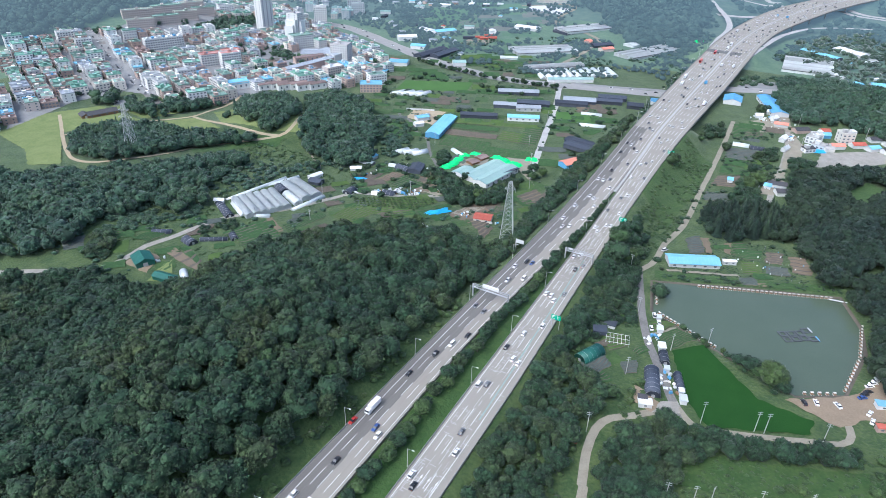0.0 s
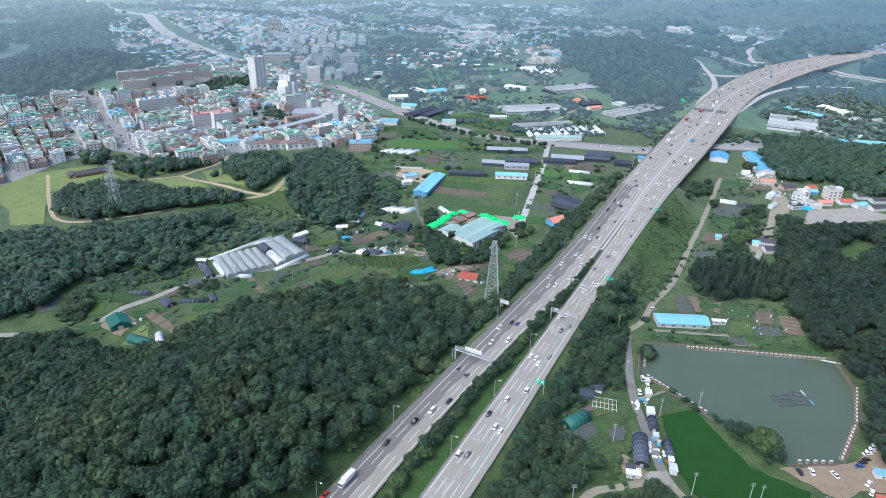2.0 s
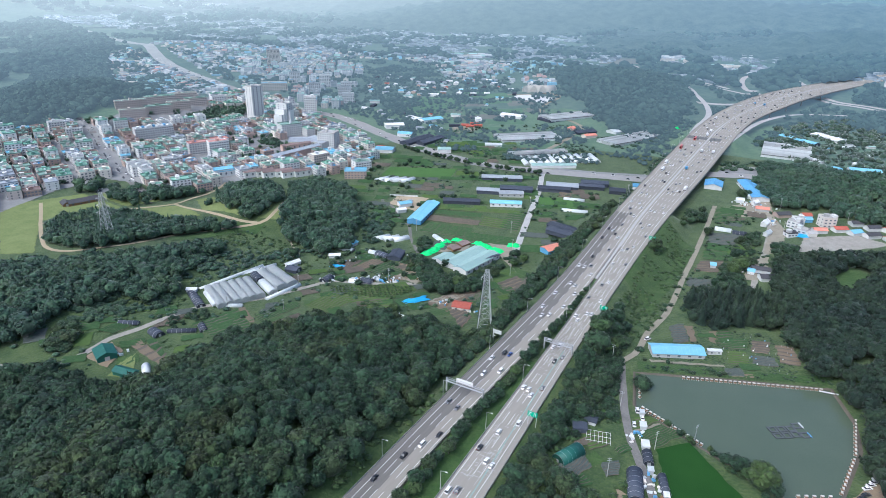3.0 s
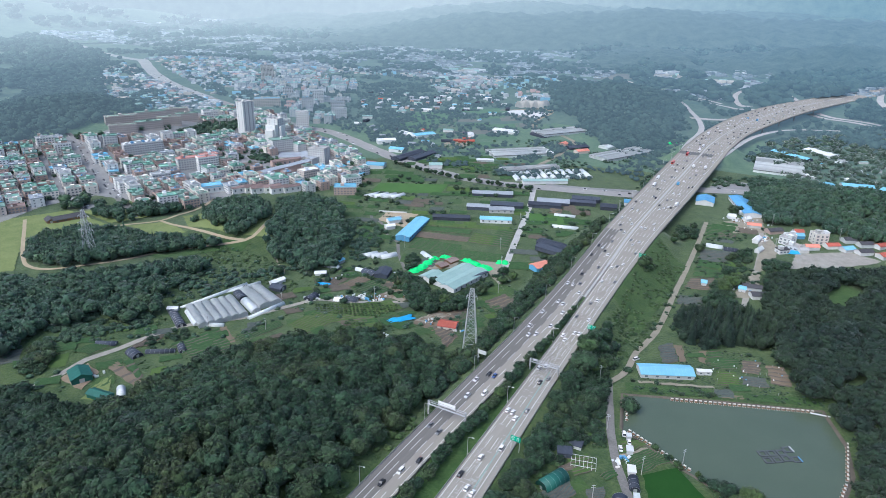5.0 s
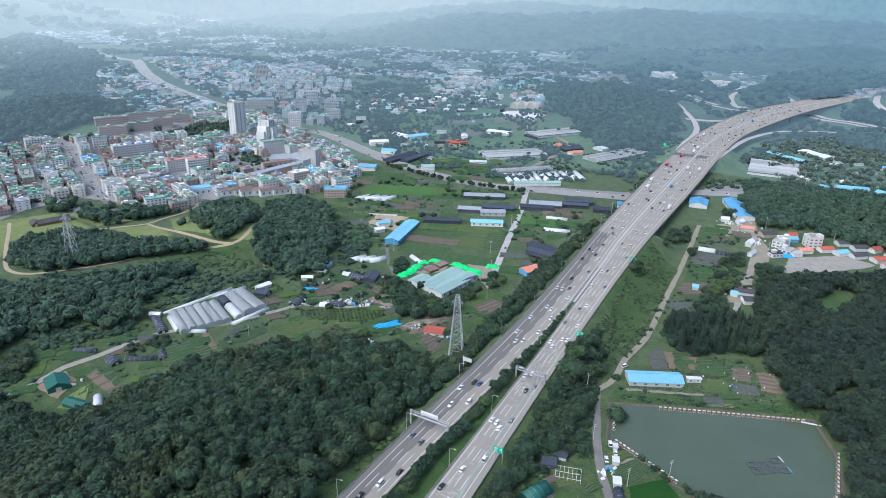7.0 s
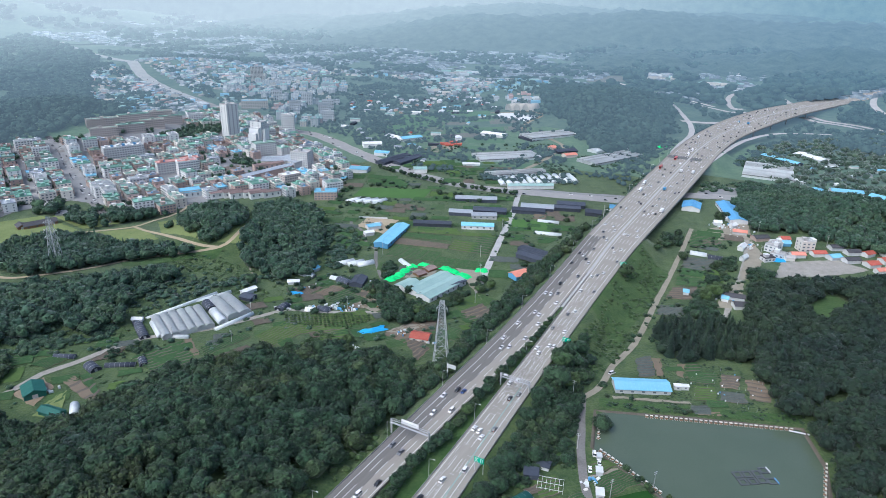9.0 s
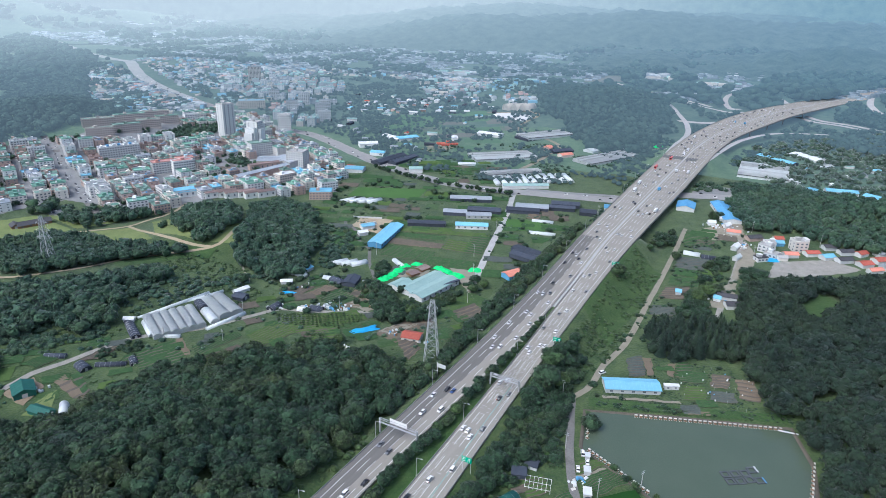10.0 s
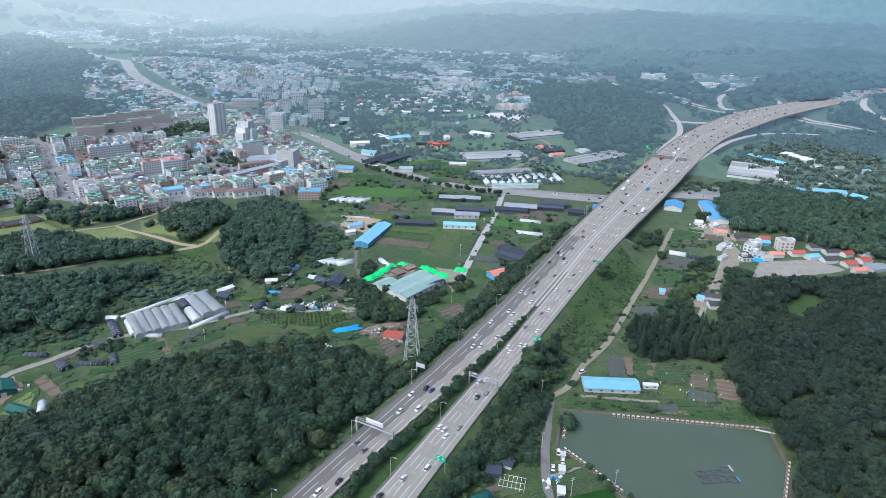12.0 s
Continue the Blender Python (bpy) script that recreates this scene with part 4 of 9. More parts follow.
NEAR = [crown(10 + k, 10, 360, 1.0, 1.0, 1, (0.026, 0.060)) for k in range(8)]
MIDDLE = [crown(40 + k, 6, 120, 1.0, 1.0, 1, (0.04, 0.085)) for k in range(8)]
FAR = [crown(70 + k, 1, 14, 0.9, 1.0, 1, (0.08, 0.15)) for k in range(6)]
BACK = [crown(80 + k, 1, 0, 0.8, 1.1, 1) for k in range(6)]
WOOD = {
    "hill": [(-387, 145), (-350, 176), (-289, 188), (-277, 214), (-278, 251), (-258, 290), (-221, 324), (-185, 340), (-158, 330), (-142, 300), (-141, 180), (-143, 60), (-200, 10), (-330, 30), (-400, 90)],
    "west_bank": [(-140, 290), (-157, 332), (-150, 360), (-150, 420), (-155, 470), (-152, 520), (-148, 560), (-142, 620), (-136, 610), (-133, 450), (-134, 330)],
    "east_bank": [(-74.5, 60), (-76, 250), (-80, 330), (-83, 385), (-66, 384), (-60, 345), (-62, 300), (-60, 270), (-40, 240), (-48, 215), (-45, 170), (-40, 60)],
    "lower": [(-28, 120), (-30, 180), (-35, 205), (-24, 230), (-13, 240), (-4, 236), (30, 248), (62, 258), (62, 252), (20, 233), (-2, 215), (-4, 190), (-2, 120)],
    "park": [(-545, 304), (-561, 326), (-566, 351), (-548, 362), (-511, 377), (-478, 375), (-448, 384), (-425, 396), (-418, 393), (-438, 369), (-452, 337), (-459, 306), (-472, 288), (-488, 280), (-512, 287)],
    "pines": [(-518, 486), (-498, 518), (-470, 508), (-422, 464), (-414, 441), (-412, 422), (-418, 412), (-440, 412), (-488, 440)],
    "park_edge": [(-640, 392), (-619, 403), (-642, 419), (-660, 406)],
    "park_edge_b": [(-588, 392), (-563, 398), (-590, 420), (-612, 413)],
    "park_edge_c": [(-558, 414), (-538, 428), (-530, 455), (-552, 446), (-577, 432)],
    "knoll": [(-412, 466), (-466, 522), (-454, 555), (-419, 555), (-382, 526), (-340, 472), (-312, 427), (-327, 400), (-358, 402), (-385, 418), (-398, 437)],
    "west": [(-560, 120), (-545, 225), (-505, 238), (-478, 250), (-450, 272), (-430, 300), (-422, 330), (-412, 348), (-398, 362), (-386, 352), (-402, 326), (-383, 306), (-359, 282), (-364, 266), (-381, 259), (-384, 236), (-393, 212), (-386, 190), (-420, 150), (-450, 120)],
    "pond_side": [(10, 567), (30, 583), (70, 609), (110, 634), (150, 655), (205, 600), (200, 400), (110, 300), (74, 305), (66, 318), (64, 374), (53, 399), (38, 406), (31, 432), (24, 462), (14, 500), (12, 516)],
    "conifers": [(-45, 474), (-36, 450), (-30, 434), (-13, 434), (-8, 448), (10, 449), (22, 458), (34, 444), (40, 470), (16, 490), (2, 502), (-34, 482)],
    "barn": [(-250, 432), (-238, 436), (-218, 422), (-200, 424), (-186, 430), (-180, 418), (-190, 402), (-211, 388), (-232, 405)],
    "village": [(-26, 750), (-28, 850), (16, 873), (72, 790), (140, 800), (160, 700), (100, 690), (72, 690), (33, 710), (0, 700)],
}
near = wood_places([WOOD["hill"]], 7.2, 11.2, 1)
join_crowns("woodland", NEAR, near, M["leaf"], "dense dark green broadleaf wood on a hill beside the motorway")
BARN_GLADE = [(-70, 254), (-66, 278), (-66, 297), (-44, 303), (-28, 256), (-37, 248), (-49, 253), (-58, 248)]
join_crowns("woodland", NEAR, wood_places([WOOD["east_bank"], WOOD["lower"]], 5.4, 7.8, 2, holes=[BARN_GLADE]), M["leaf"], "thick green trees on the motorway bank")
join_crowns("woodland", MIDDLE, wood_places([WOOD["west_bank"], WOOD["barn"]], 5.2, 7.4, 3), M["leaf"], "row of dark green trees along the motorway")
join_crowns("woodland", MIDDLE, wood_places([WOOD[k] for k in ("park", "pines", "park_edge", "park_edge_b", "park_edge_c", "knoll", "west")], 7.1, 11.0, 4), M["leaf_mid_haze"], "dark green pine and broadleaf wood round a park hill")
CLEARING = [(46, 546), (62, 592), (80, 574), (64, 524)]
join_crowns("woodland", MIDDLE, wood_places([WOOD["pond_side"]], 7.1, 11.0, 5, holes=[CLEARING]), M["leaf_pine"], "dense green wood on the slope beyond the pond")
def spire(seed, rings=7):
    """Leaf mass of a conifer: tiers of drooping sprays round a thin cone."""
    rnd = np.random.RandomState(seed)
    vs, fs, n = [], [], 0
    for k in range(rings):
        z, r = 0.06 + 0.9 * k / rings, 0.34 * (1 - k / rings) ** 0.8 + 0.03
        m = 9
        ring = [(r * rnd.uniform(0.75, 1.2) * math.cos(6.283 * q / m), r * rnd.uniform(0.75, 1.2) * math.sin(6.283 * q / m), z + rnd.uniform(-0.04, 0.02)) for q in range(m)]
        vs.append(np.array(ring + [(0, 0, z + 0.26)]))
        fs.append(np.array([(n + q, n + (q + 1) % m, n + m) for q in range(m)]))
        n += m + 1
    for _ in range(110):
        z = rnd.uniform(0.05, 0.9)
        r, a, s = (0.34 * (1 - z) ** 0.8 + 0.05) * rnd.uniform(0.8, 1.15), rnd.uniform(0, 6.283), rnd.uniform(0.03, 0.06)
        p = np.array([r * math.cos(a), r * math.sin(a), z])
        d = np.array([math.cos(a), math.sin(a), -0.3]) * s
        w = np.array([-math.sin(a), math.cos(a), 0.2 * rnd.normal()]) * s
        vs.append(np.array([p - w, p + w, p + d * 1.6]))
        fs.append(np.array([[n, n + 1, n + 2]]))
        n += 3
    return np.concatenate(vs), np.concatenate(fs)


SPIRE = [spire(90 + k) for k in range(4)]
tall = [(x, y, z, w * 1.05, h * 1.1 + 2, a, k % 4) for x, y, z, w, h, a, k in wood_places([WOOD["conifers"]], 7.5, 9.0, 8)]
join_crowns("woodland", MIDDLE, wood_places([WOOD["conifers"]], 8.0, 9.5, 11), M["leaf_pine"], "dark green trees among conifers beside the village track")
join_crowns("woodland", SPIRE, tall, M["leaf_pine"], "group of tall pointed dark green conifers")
few = [(x, y, z, w * 0.7, h * 1.5, a, k % 4) for x, y, z, w, h, a, k in wood_places([WOOD["pines"], WOOD["park"]], 22, 9.0, 9)]
join_crowns("woodland", SPIRE, few, M["leaf_mid_haze"], "tall pines rising from the park wood")
join_crowns("woodland", MIDDLE, wood_places([WOOD["village"]], 7.0, 10.2, 6), M["leaf_mid_haze"], "dense green wood above the village")
field("meadow", *CLEARING)
field("track", (-249, 466), (-248, 488), (-232, 496), (-228, 484))
field("track", (-205, 376), (-201, 393), (-186, 405), (-194, 378))
field("track", (-251, 402), (-248, 424), (-226, 411), (-230, 399))


# ---- sheds, greenhouses and farm houses ----
def shed(x, y, yaw, l, w, h, roof, wall, label, rise=1.6, name="shed", category="shed", group="", windows=True, seams=True, z=None):
    """A long gabled shed; l runs along the ridge when l >= w."""
    if l < w:
        l, w, yaw = w, l, yaw + 90
    t = place(thing(name, label, category, group), x, y, yaw, -0.2, z)
    a, b = l / 2, w / 2
    bm = bmesh.new()
    base = [(-b, 0), (b, 0), (b, h), (0, h + rise), (-b, h)]
    va = [bm.verts.new((-a, u, v)) for u, v in base]
    vb = [bm.verts.new((a, u, v)) for u, v in base]
    bm.faces.new(va)
    bm.faces.new(vb[::-1])
    for i in (0, 1, 4):
        j = (i + 1) % 5
        bm.faces.new((va[j], va[i], vb[i], vb[j]))
    part("wall", bm, wall, t)
    for s in (-1, 1):
        bm = bmesh.new()
        o = 0.5
        dz = rise * o / b
        for z0 in (0.03, 0.17):
            for xx, yy, zz in ((-a - o, s * (b + o), h - dz), (a + o, s * (b + o), h - dz), (a + o, 0, h + rise), (-a - o, 0, h + rise)):
                bm.verts.new((xx, yy, zz + z0))
        v = list(bm.verts)
        for q in ((0, 1, 2, 3), (7, 6, 5, 4), (0, 4, 5, 1), (1, 5, 6, 2), (2, 6, 7, 3), (3, 7, 4, 0)):
            bm.faces.new([v[i] for i in q])
        bmesh.ops.recalc_face_normals(bm, faces=bm.faces)
        top = part("roof", bm, roof, t)
        if seams:
            bm = bmesh.new()
            n = max(3, int(l / 2.2))
            for k in range(n + 1):
                xx = -a + l * k / n
                bar(bm, Vector((xx, s * (b + o), h - dz + 0.2)), Vector((xx, 0, h + rise + 0.2)), 0.06, 4)
            tagged(part("roof_seams", bm, roof, top), kind="stuff")
    part("ridge", boxes((-a - 0.5, a + 0.5, -0.22, 0.22, h + rise + 0.1, h + rise + 0.26)), roof, t)
    part("door", boxes((a, a + 0.07, -1.4, 1.4, 0.2, min(h, 3.0))), M["steel"], t)
    if windows and wall is not M["black_net"]:
        n = max(2, int(l / 6))
        for s in (-1, 1):
            for k in range(n):
                xx = -a + l * (k + 0.5) / n
                part("window", boxes((xx - 0.9, xx + 0.9, s * b - 0.05, s * b + 0.05, h * 0.4, h * 0.75)), M["glass"], t)
    return t


def tunnel_mesh(l, w, h, n=10, thick=0.12):
    bm = bmesh.new()
    rings = []
    for x in (-l / 2, l / 2):
        for d in (0, thick):
            rings.append([bm.verts.new((x, (w / 2 - d) * math.cos(math.pi * k / n), (h - d) * math.sin(math.pi * k / n) ** 0.8)) for k in range(n + 1)])
    a, ai, b, bi = rings
    for k in range(n):
        bm.faces.new((a[k], b[k], b[k + 1], a[k + 1]))
        bm.faces.new((ai[k + 1], bi[k + 1], bi[k], ai[k]))
        bm.faces.new((a[k], a[k + 1], ai[k + 1], ai[k]))
        bm.faces.new((b[k + 1], b[k], bi[k], bi[k + 1]))
    return bm


def hoops(l, w, h, step=3.0, r=0.05):
    bm = bmesh.new()
    n = max(2, int(l / step))
    for q in range(n + 1):
        x = -l / 2 + l * q / n
        pts = [(x, (w / 2 + 0.03) * math.cos(math.pi * k / 8), (h + 0.03) * math.sin(math.pi * k / 8) ** 0.8) for k in range(9)]
        for p, q2 in zip(pts, pts[1:]):
            bar(bm, p, q2, r, 3)
    return bm


def end_wall(l, w, h, s, n=10):
    bm = bmesh.new()
    x = s * (l / 2 - 0.25)
    v = [bm.verts.new((x, (w / 2 - 0.13) * math.cos(math.pi * k / n), (h - 0.13) * math.sin(math.pi * k / n) ** 0.8)) for k in range(n + 1)]
    f = bm.faces.new(v)
    bmesh.ops.solidify(bm, geom=[f], thickness=0.06)
    return bm


def tunnel(x, y, yaw, l, w, h, cover, label, group="", name="greenhouse", category="greenhouse", z=None, ends=None):
    """An arched tunnel, its ends closed with sheet and a door."""
    t = place(thing(name, label, category, group), x, y, yaw, -0.1, z)
    part("cover", tunnel_mesh(l, w, h), cover, t, flat=False)
    tagged(part("hoop_frame", hoops(l, w, h), M["steel"], t), kind="stuff")
    for s in (-1, 1):
        part("end_wall", end_wall(l, w, h, s), ends or cover, t)
        part("door", boxes((s * l / 2 - 0.24, s * l / 2 - 0.16, -0.8, 0.8, 0, min(2.0, h * 0.75))), M["steel"], t)
    return t


def span_house(x, y, yaw, l, w, bays, h, label, cover, group="", skip=(), arch=0.22, gut=0.18):
    """A greenhouse of many joined arches; the arches run along l and are set side by side over w."""
    t = place(thing("greenhouse", label, "greenhouse", group), x, y, yaw, -0.1)
    bw = w / bays
    for k in range(bays):
        yy = -w / 2 + bw * (k + 0.5)
        bm = bmesh.new()
        rings = []
        for xx in (-l / 2, l / 2):
            rings.append([bm.verts.new((xx, yy + bw / 2 * math.cos(math.pi * q / 10), h + bw * arch * math.sin(math.pi * q / 10))) for q in range(11)])
        for q in range(10):
            bm.faces.new((rings[0][q], rings[1][q], rings[1][q + 1], rings[0][q + 1]))
        bmesh.ops.solidify(bm, geom=list(bm.faces), thickness=0.1)
        part("roof_bay", bm, M["black_net"] if k in skip else cover, t, flat=True)
        for s in (-1, 1):
            bm = bmesh.new()
            f = bm.faces.new([bm.verts.new((s * l / 2, yy + bw / 2 * math.cos(math.pi * q / 10), h + bw * arch * math.sin(math.pi * q / 10))) for q in range(11)]
                             + [bm.verts.new((s * l / 2, yy - bw / 2, 0)), bm.verts.new((s * l / 2, yy + bw / 2, 0))])
            bmesh.ops.solidify(bm, geom=[f], thickness=0.06)
            part("end_wall", bm, cover, t)
    for s in (-1, 1):
        part("side_wall", boxes((-l / 2, l / 2, s * w / 2 - 0.05, s * w / 2 + 0.05, 0, h)), cover, t)
    # far ranges: shade between the arches is painted as wide dark gutters
    for k in range(bays + 1):
        part("gutter", boxes((-l / 2, l / 2, -w / 2 + bw * k - gut, -w / 2 + bw * k + gut, h - 0.1, h + 0.12 + gut * 0.8)), M["steel"] if gut < 0.3 else M["gutter_shade"], t)
    return t


GREY, BLUE, NET = M["roof_grey"], M["roof_blue"], M["black_net"]
shed(-305.2, 536.8, 11.5, 13.7, 58, 4.6, BLUE, M["roof_blue_dark"], "long factory shed with a bright blue metal roof", name="factory")
shed(-240, 480, 70, 9, 8, 2.4, M["roof_brown"], M["timber"], "low brown roofed store behind the barn", 0.9, windows=False, seams=False)
shed(-238, 493, 75, 10, 8, 2.4, M["roof_brown"], M["timber"], "low brown roofed store behind the barn", 0.9, windows=False, seams=False)
shed(-234.5, 452.5, 80, 17, 13, 4.2, M["roof_teal"], M["wall_white"], "wide barn with a pale teal metal roof", name="barn")
shed(-208, 461.2, 80, 46.5, 13.6, 4.5, M["roof_teal"], M["wall_white"], "long barn with a pale teal metal roof", name="barn")
shed(-221.5, 465.0, 80, 45, 13.0, 4.5, M["roof_teal"], M["wall_white"], "long barn with a pale teal metal roof", name="barn")
shed(-286.5, 681.0, 25.9, 46.3, 13, 4, GREY, NET, "long shed with a grey metal roof and black shade cloth sides", group="valley sheds")
shed(-255.6, 652.0, 22, 35.2, 14, 4, NET, NET, "long shed covered with black shade cloth", group="valley sheds")
shed(-279.4, 630.0, 22, 24.4, 12, 4, GREY, NET, "grey metal roofed shed with dark sides", group="valley sheds")
shed(-253.9, 634.0, 28, 26.1, 12, 4, GREY, M["wall_grey"], "grey metal roofed shed with dark sides", group="valley sheds")
shed(-246.1, 603.0, 25.9, 32.3, 11, 4, BLUE, M["wall_white"], "white shed with a bright blue metal roof", group="valley sheds")
shed(-288.8, 586.0, 25.2, 38.1, 10, 3.5, NET, NET, "long low shed covered with black shade cloth", group="valley sheds")
shed(-216.1, 690.0, 20.6, 35.2, 16, 4, GREY, NET, "shed with a grey roof and black shade cloth sides", group="valley sheds")
shed(-220.0, 674.0, 20.6, 35.2, 12, 4, NET, NET, "shed covered with black shade cloth", group="valley sheds")
shed(-188.1, 720.0, 20, 30.7, 13, 4, NET, NET, "shed covered with black shade cloth", group="valley sheds")
shed(-187.0, 705.0, 20, 28, 11, 4, NET, NET, "shed covered with black shade cloth", group="valley sheds")
shed(-157.8, 706.0, 14.0, 17.3, 14, 4, NET, NET, "small shed covered with black shade cloth", group="valley sheds")
shed(-167.8, 566.4, -10.7, 34.1, 13, 4.5, NET, NET, "dark shed covered with black shade cloth", group="valley sheds")
shed(-164.0, 553.0, -10.7, 34.1, 12, 4.0, NET, NET, "dark shed covered with black shade cloth", group="valley sheds")
shed(-160.7, 513.4, -28.9, 11, 20, 4, M["roof_orange"], M["roof_blue_dark"], "barn with a faded orange roof and blue sides", name="barn")
shed(-179.7, 380.9, 13.9, 12.6, 10, 3, M["roof_red"], M["wall_beige"], "small farm house with a red tiled roof", name="farm_house", category="house")
shed(-33.9, 391.2, 26.9, 31.9, 12, 3.2, BLUE, M["wall_grey"], "long shed with a bright blue metal roof by the pond", rise=1.8)
shed(-606.6, 375.5, 71.5, 28.7, 11, 3.2, M["tile_dark"], M["timber"], "traditional timber hall with a dark tiled roof in the park", rise=2.4, name="timber_hall", category="hall")
shed(-614, 362, -18, 12, 8, 3, M["tile_dark"], M["timber"], "side wing of the timber hall with a dark tiled roof", rise=2.0, name="timber_hall", category="hall", seams=False)
shed(-65.4, 746.0, 5.7, 17.9, 24, 4, M["roof_blue_dark"], M["wall_white"], "yard shed with a deep blue metal roof", rise=2.5)
shed(-26.3, 744.0, 20, 17, 62, 4, M["roof_blue_dark"], M["wall_white"], "long yard shed with a deep blue metal roof")
shed(-140.0, 735.0, 15, 16, 14, 4, M["roof_blue_dark"], M["wall_white"], "yard shed with a deep blue metal roof")

gut = place(thing("roof_gutter", "dark gutter strip between the two barn roofs", "gutter"), -206.2, 460.9, 65.9)
part("channel", boxes((-23, 23, -1.3, 1.3, 4.3, 5.05)), M["black_net"], gut)

# joined greenhouses beside the farm lane
span_house(-330, 310, -26, 34, 34, 6, 2.6, "joined arched greenhouses with milky plastic film", M["film"], "lane greenhouses", arch=0.27)
span_house(-322, 345, -20, 35, 17, 2, 2.8, "two joined arched greenhouses with milky plastic film", M["film"], "lane greenhouses", arch=0.2)
tunnel(-317, 330, -24, 22, 7.2, 3.6, M["film"], "single arched greenhouse between joined ones", "lane greenhouses")
tunnel(-335, 338, -24, 13, 7.2, 3.6, NET, "arched store under black shade cloth behind a greenhouse", "lane greenhouses")
tunnel(-351, 328, 80, 56, 2.6, 1.7, M["film"], "long low plastic tunnel behind the greenhouses", "low tunnels")
tunnel(-345, 350, 72, 30, 2.6, 1.7, M["film"], "long low plastic tunnel behind the greenhouses", "low tunnels")
tunnel(-302.5, 331, 82, 32, 3.2, 2.2, M["film"], "long low plastic tunnel along the lane", "low tunnels")
tunnel(-316, 296, 30, 12, 3.0, 2.2, M["film"], "short low plastic tunnel along the lane", "low tunnels")
tunnel(-343, 287, -26, 22, 6.5, 3.0, NET, "black shade cloth lean-to beside the greenhouses", "lean-to stores", "arched_store", "store")
tunnel(-337, 294, -26, 24, 4.0, 2.6, M["film"], "narrow plastic tunnel beside the greenhouses", "low tunnels")
tunnel(-350, 290, -26, 14, 5.5, 2.6, NET, "black shade cloth lean-to beside the greenhouses", "lean-to stores", "arched_store", "store")
shed(-357, 295, 30, 7, 4, 2.4, M["white"], M["wall_white"], "small white pump house beside greenhouses", 0.8, windows=False, seams=False)
shed(-272.7, 437, 18, 11, 16, 3.4, NET, NET, "dark farm store under black cloth", windows=False)
shed(-318, 434, 85, 12, 6, 2.8, BLUE, M["wall_grey"], "low farm store with a blue roof under the knoll", 1.0, windows=False)
shed(-314, 406, 37, 9, 5, 2.6, M["white"], M["wall_white"], "small white farm store beside plots", 1.0, windows=False)
shed(-330, 372.5, 79, 12, 5, 3, M["white"], M["wall_white"], "white farm store at the foot of the slope", 1.0, windows=False)
shed(-322, 364, 8, 10, 8, 3, NET, NET, "dark farm store at the foot of the slope", 1.2, windows=False)
tunnel(-290, 366, 93, 10, 7, 3.6, NET, "arched store under black cloth beside the lane", "lean-to stores", "arched_store", "store")
tunnel(-293, 433, 11, 9, 5, 2.4, M["film"], "short grey plastic tunnel among plots", "low tunnels")
shed(-334, 546, 55, 13, 9, 4, BLUE, M["wall_white"], "small annex with a blue roof beside the factory", 1.2, windows=False)
shed(-328, 530, 55, 9, 7, 3.5, M["white"], M["wall_white"], "small white annex beside the factory", 1.2, windows=False)
yard = place(thing("yard_wall", "low white wall round the sandy factory yard", "wall", "", "structure"), -350, 569, 24)
part("panel", boxes((-15, 15, -0.15, 0.15, -0.5, 2.0)), M["wall_white"], yard)
span_house(-342, 890, 45, 92, 40, 8, 3.0, "long white joined greenhouses", M["film_far"], "far greenhouses", arch=0.42, gut=0.8)
span_house(-212, 966, 65, 102, 35, 7, 3.0, "long white joined greenhouses", M["film_far"], "far greenhouses", arch=0.42, gut=0.8)
span_house(-339, 1050, 57, 88, 36, 7, 3.0, "long white joined greenhouses", M["film_far"], "far greenhouses", arch=0.42, gut=0.8)
span_house(-293.6, 810, 45.9, 81, 15, 2, 3.0, "white flat greenhouse range behind tunnels", M["film_far"], "far greenhouses", arch=0.42, gut=0.8)
span_house(-6, 957, 2, 58, 72, 10, 3.2, "white joined greenhouses below the wooded hill", M["film_far"], "far greenhouses", arch=0.42, gut=0.8)
for i in range(11):
    k = i / 10.0
    tunnel(-297 + 73 * k, 771 + 62 * k, -54, 44 - 8 * k, 7.2, 3.2, M["film"], "white plastic tunnel beside the main road", "roadside tunnels")
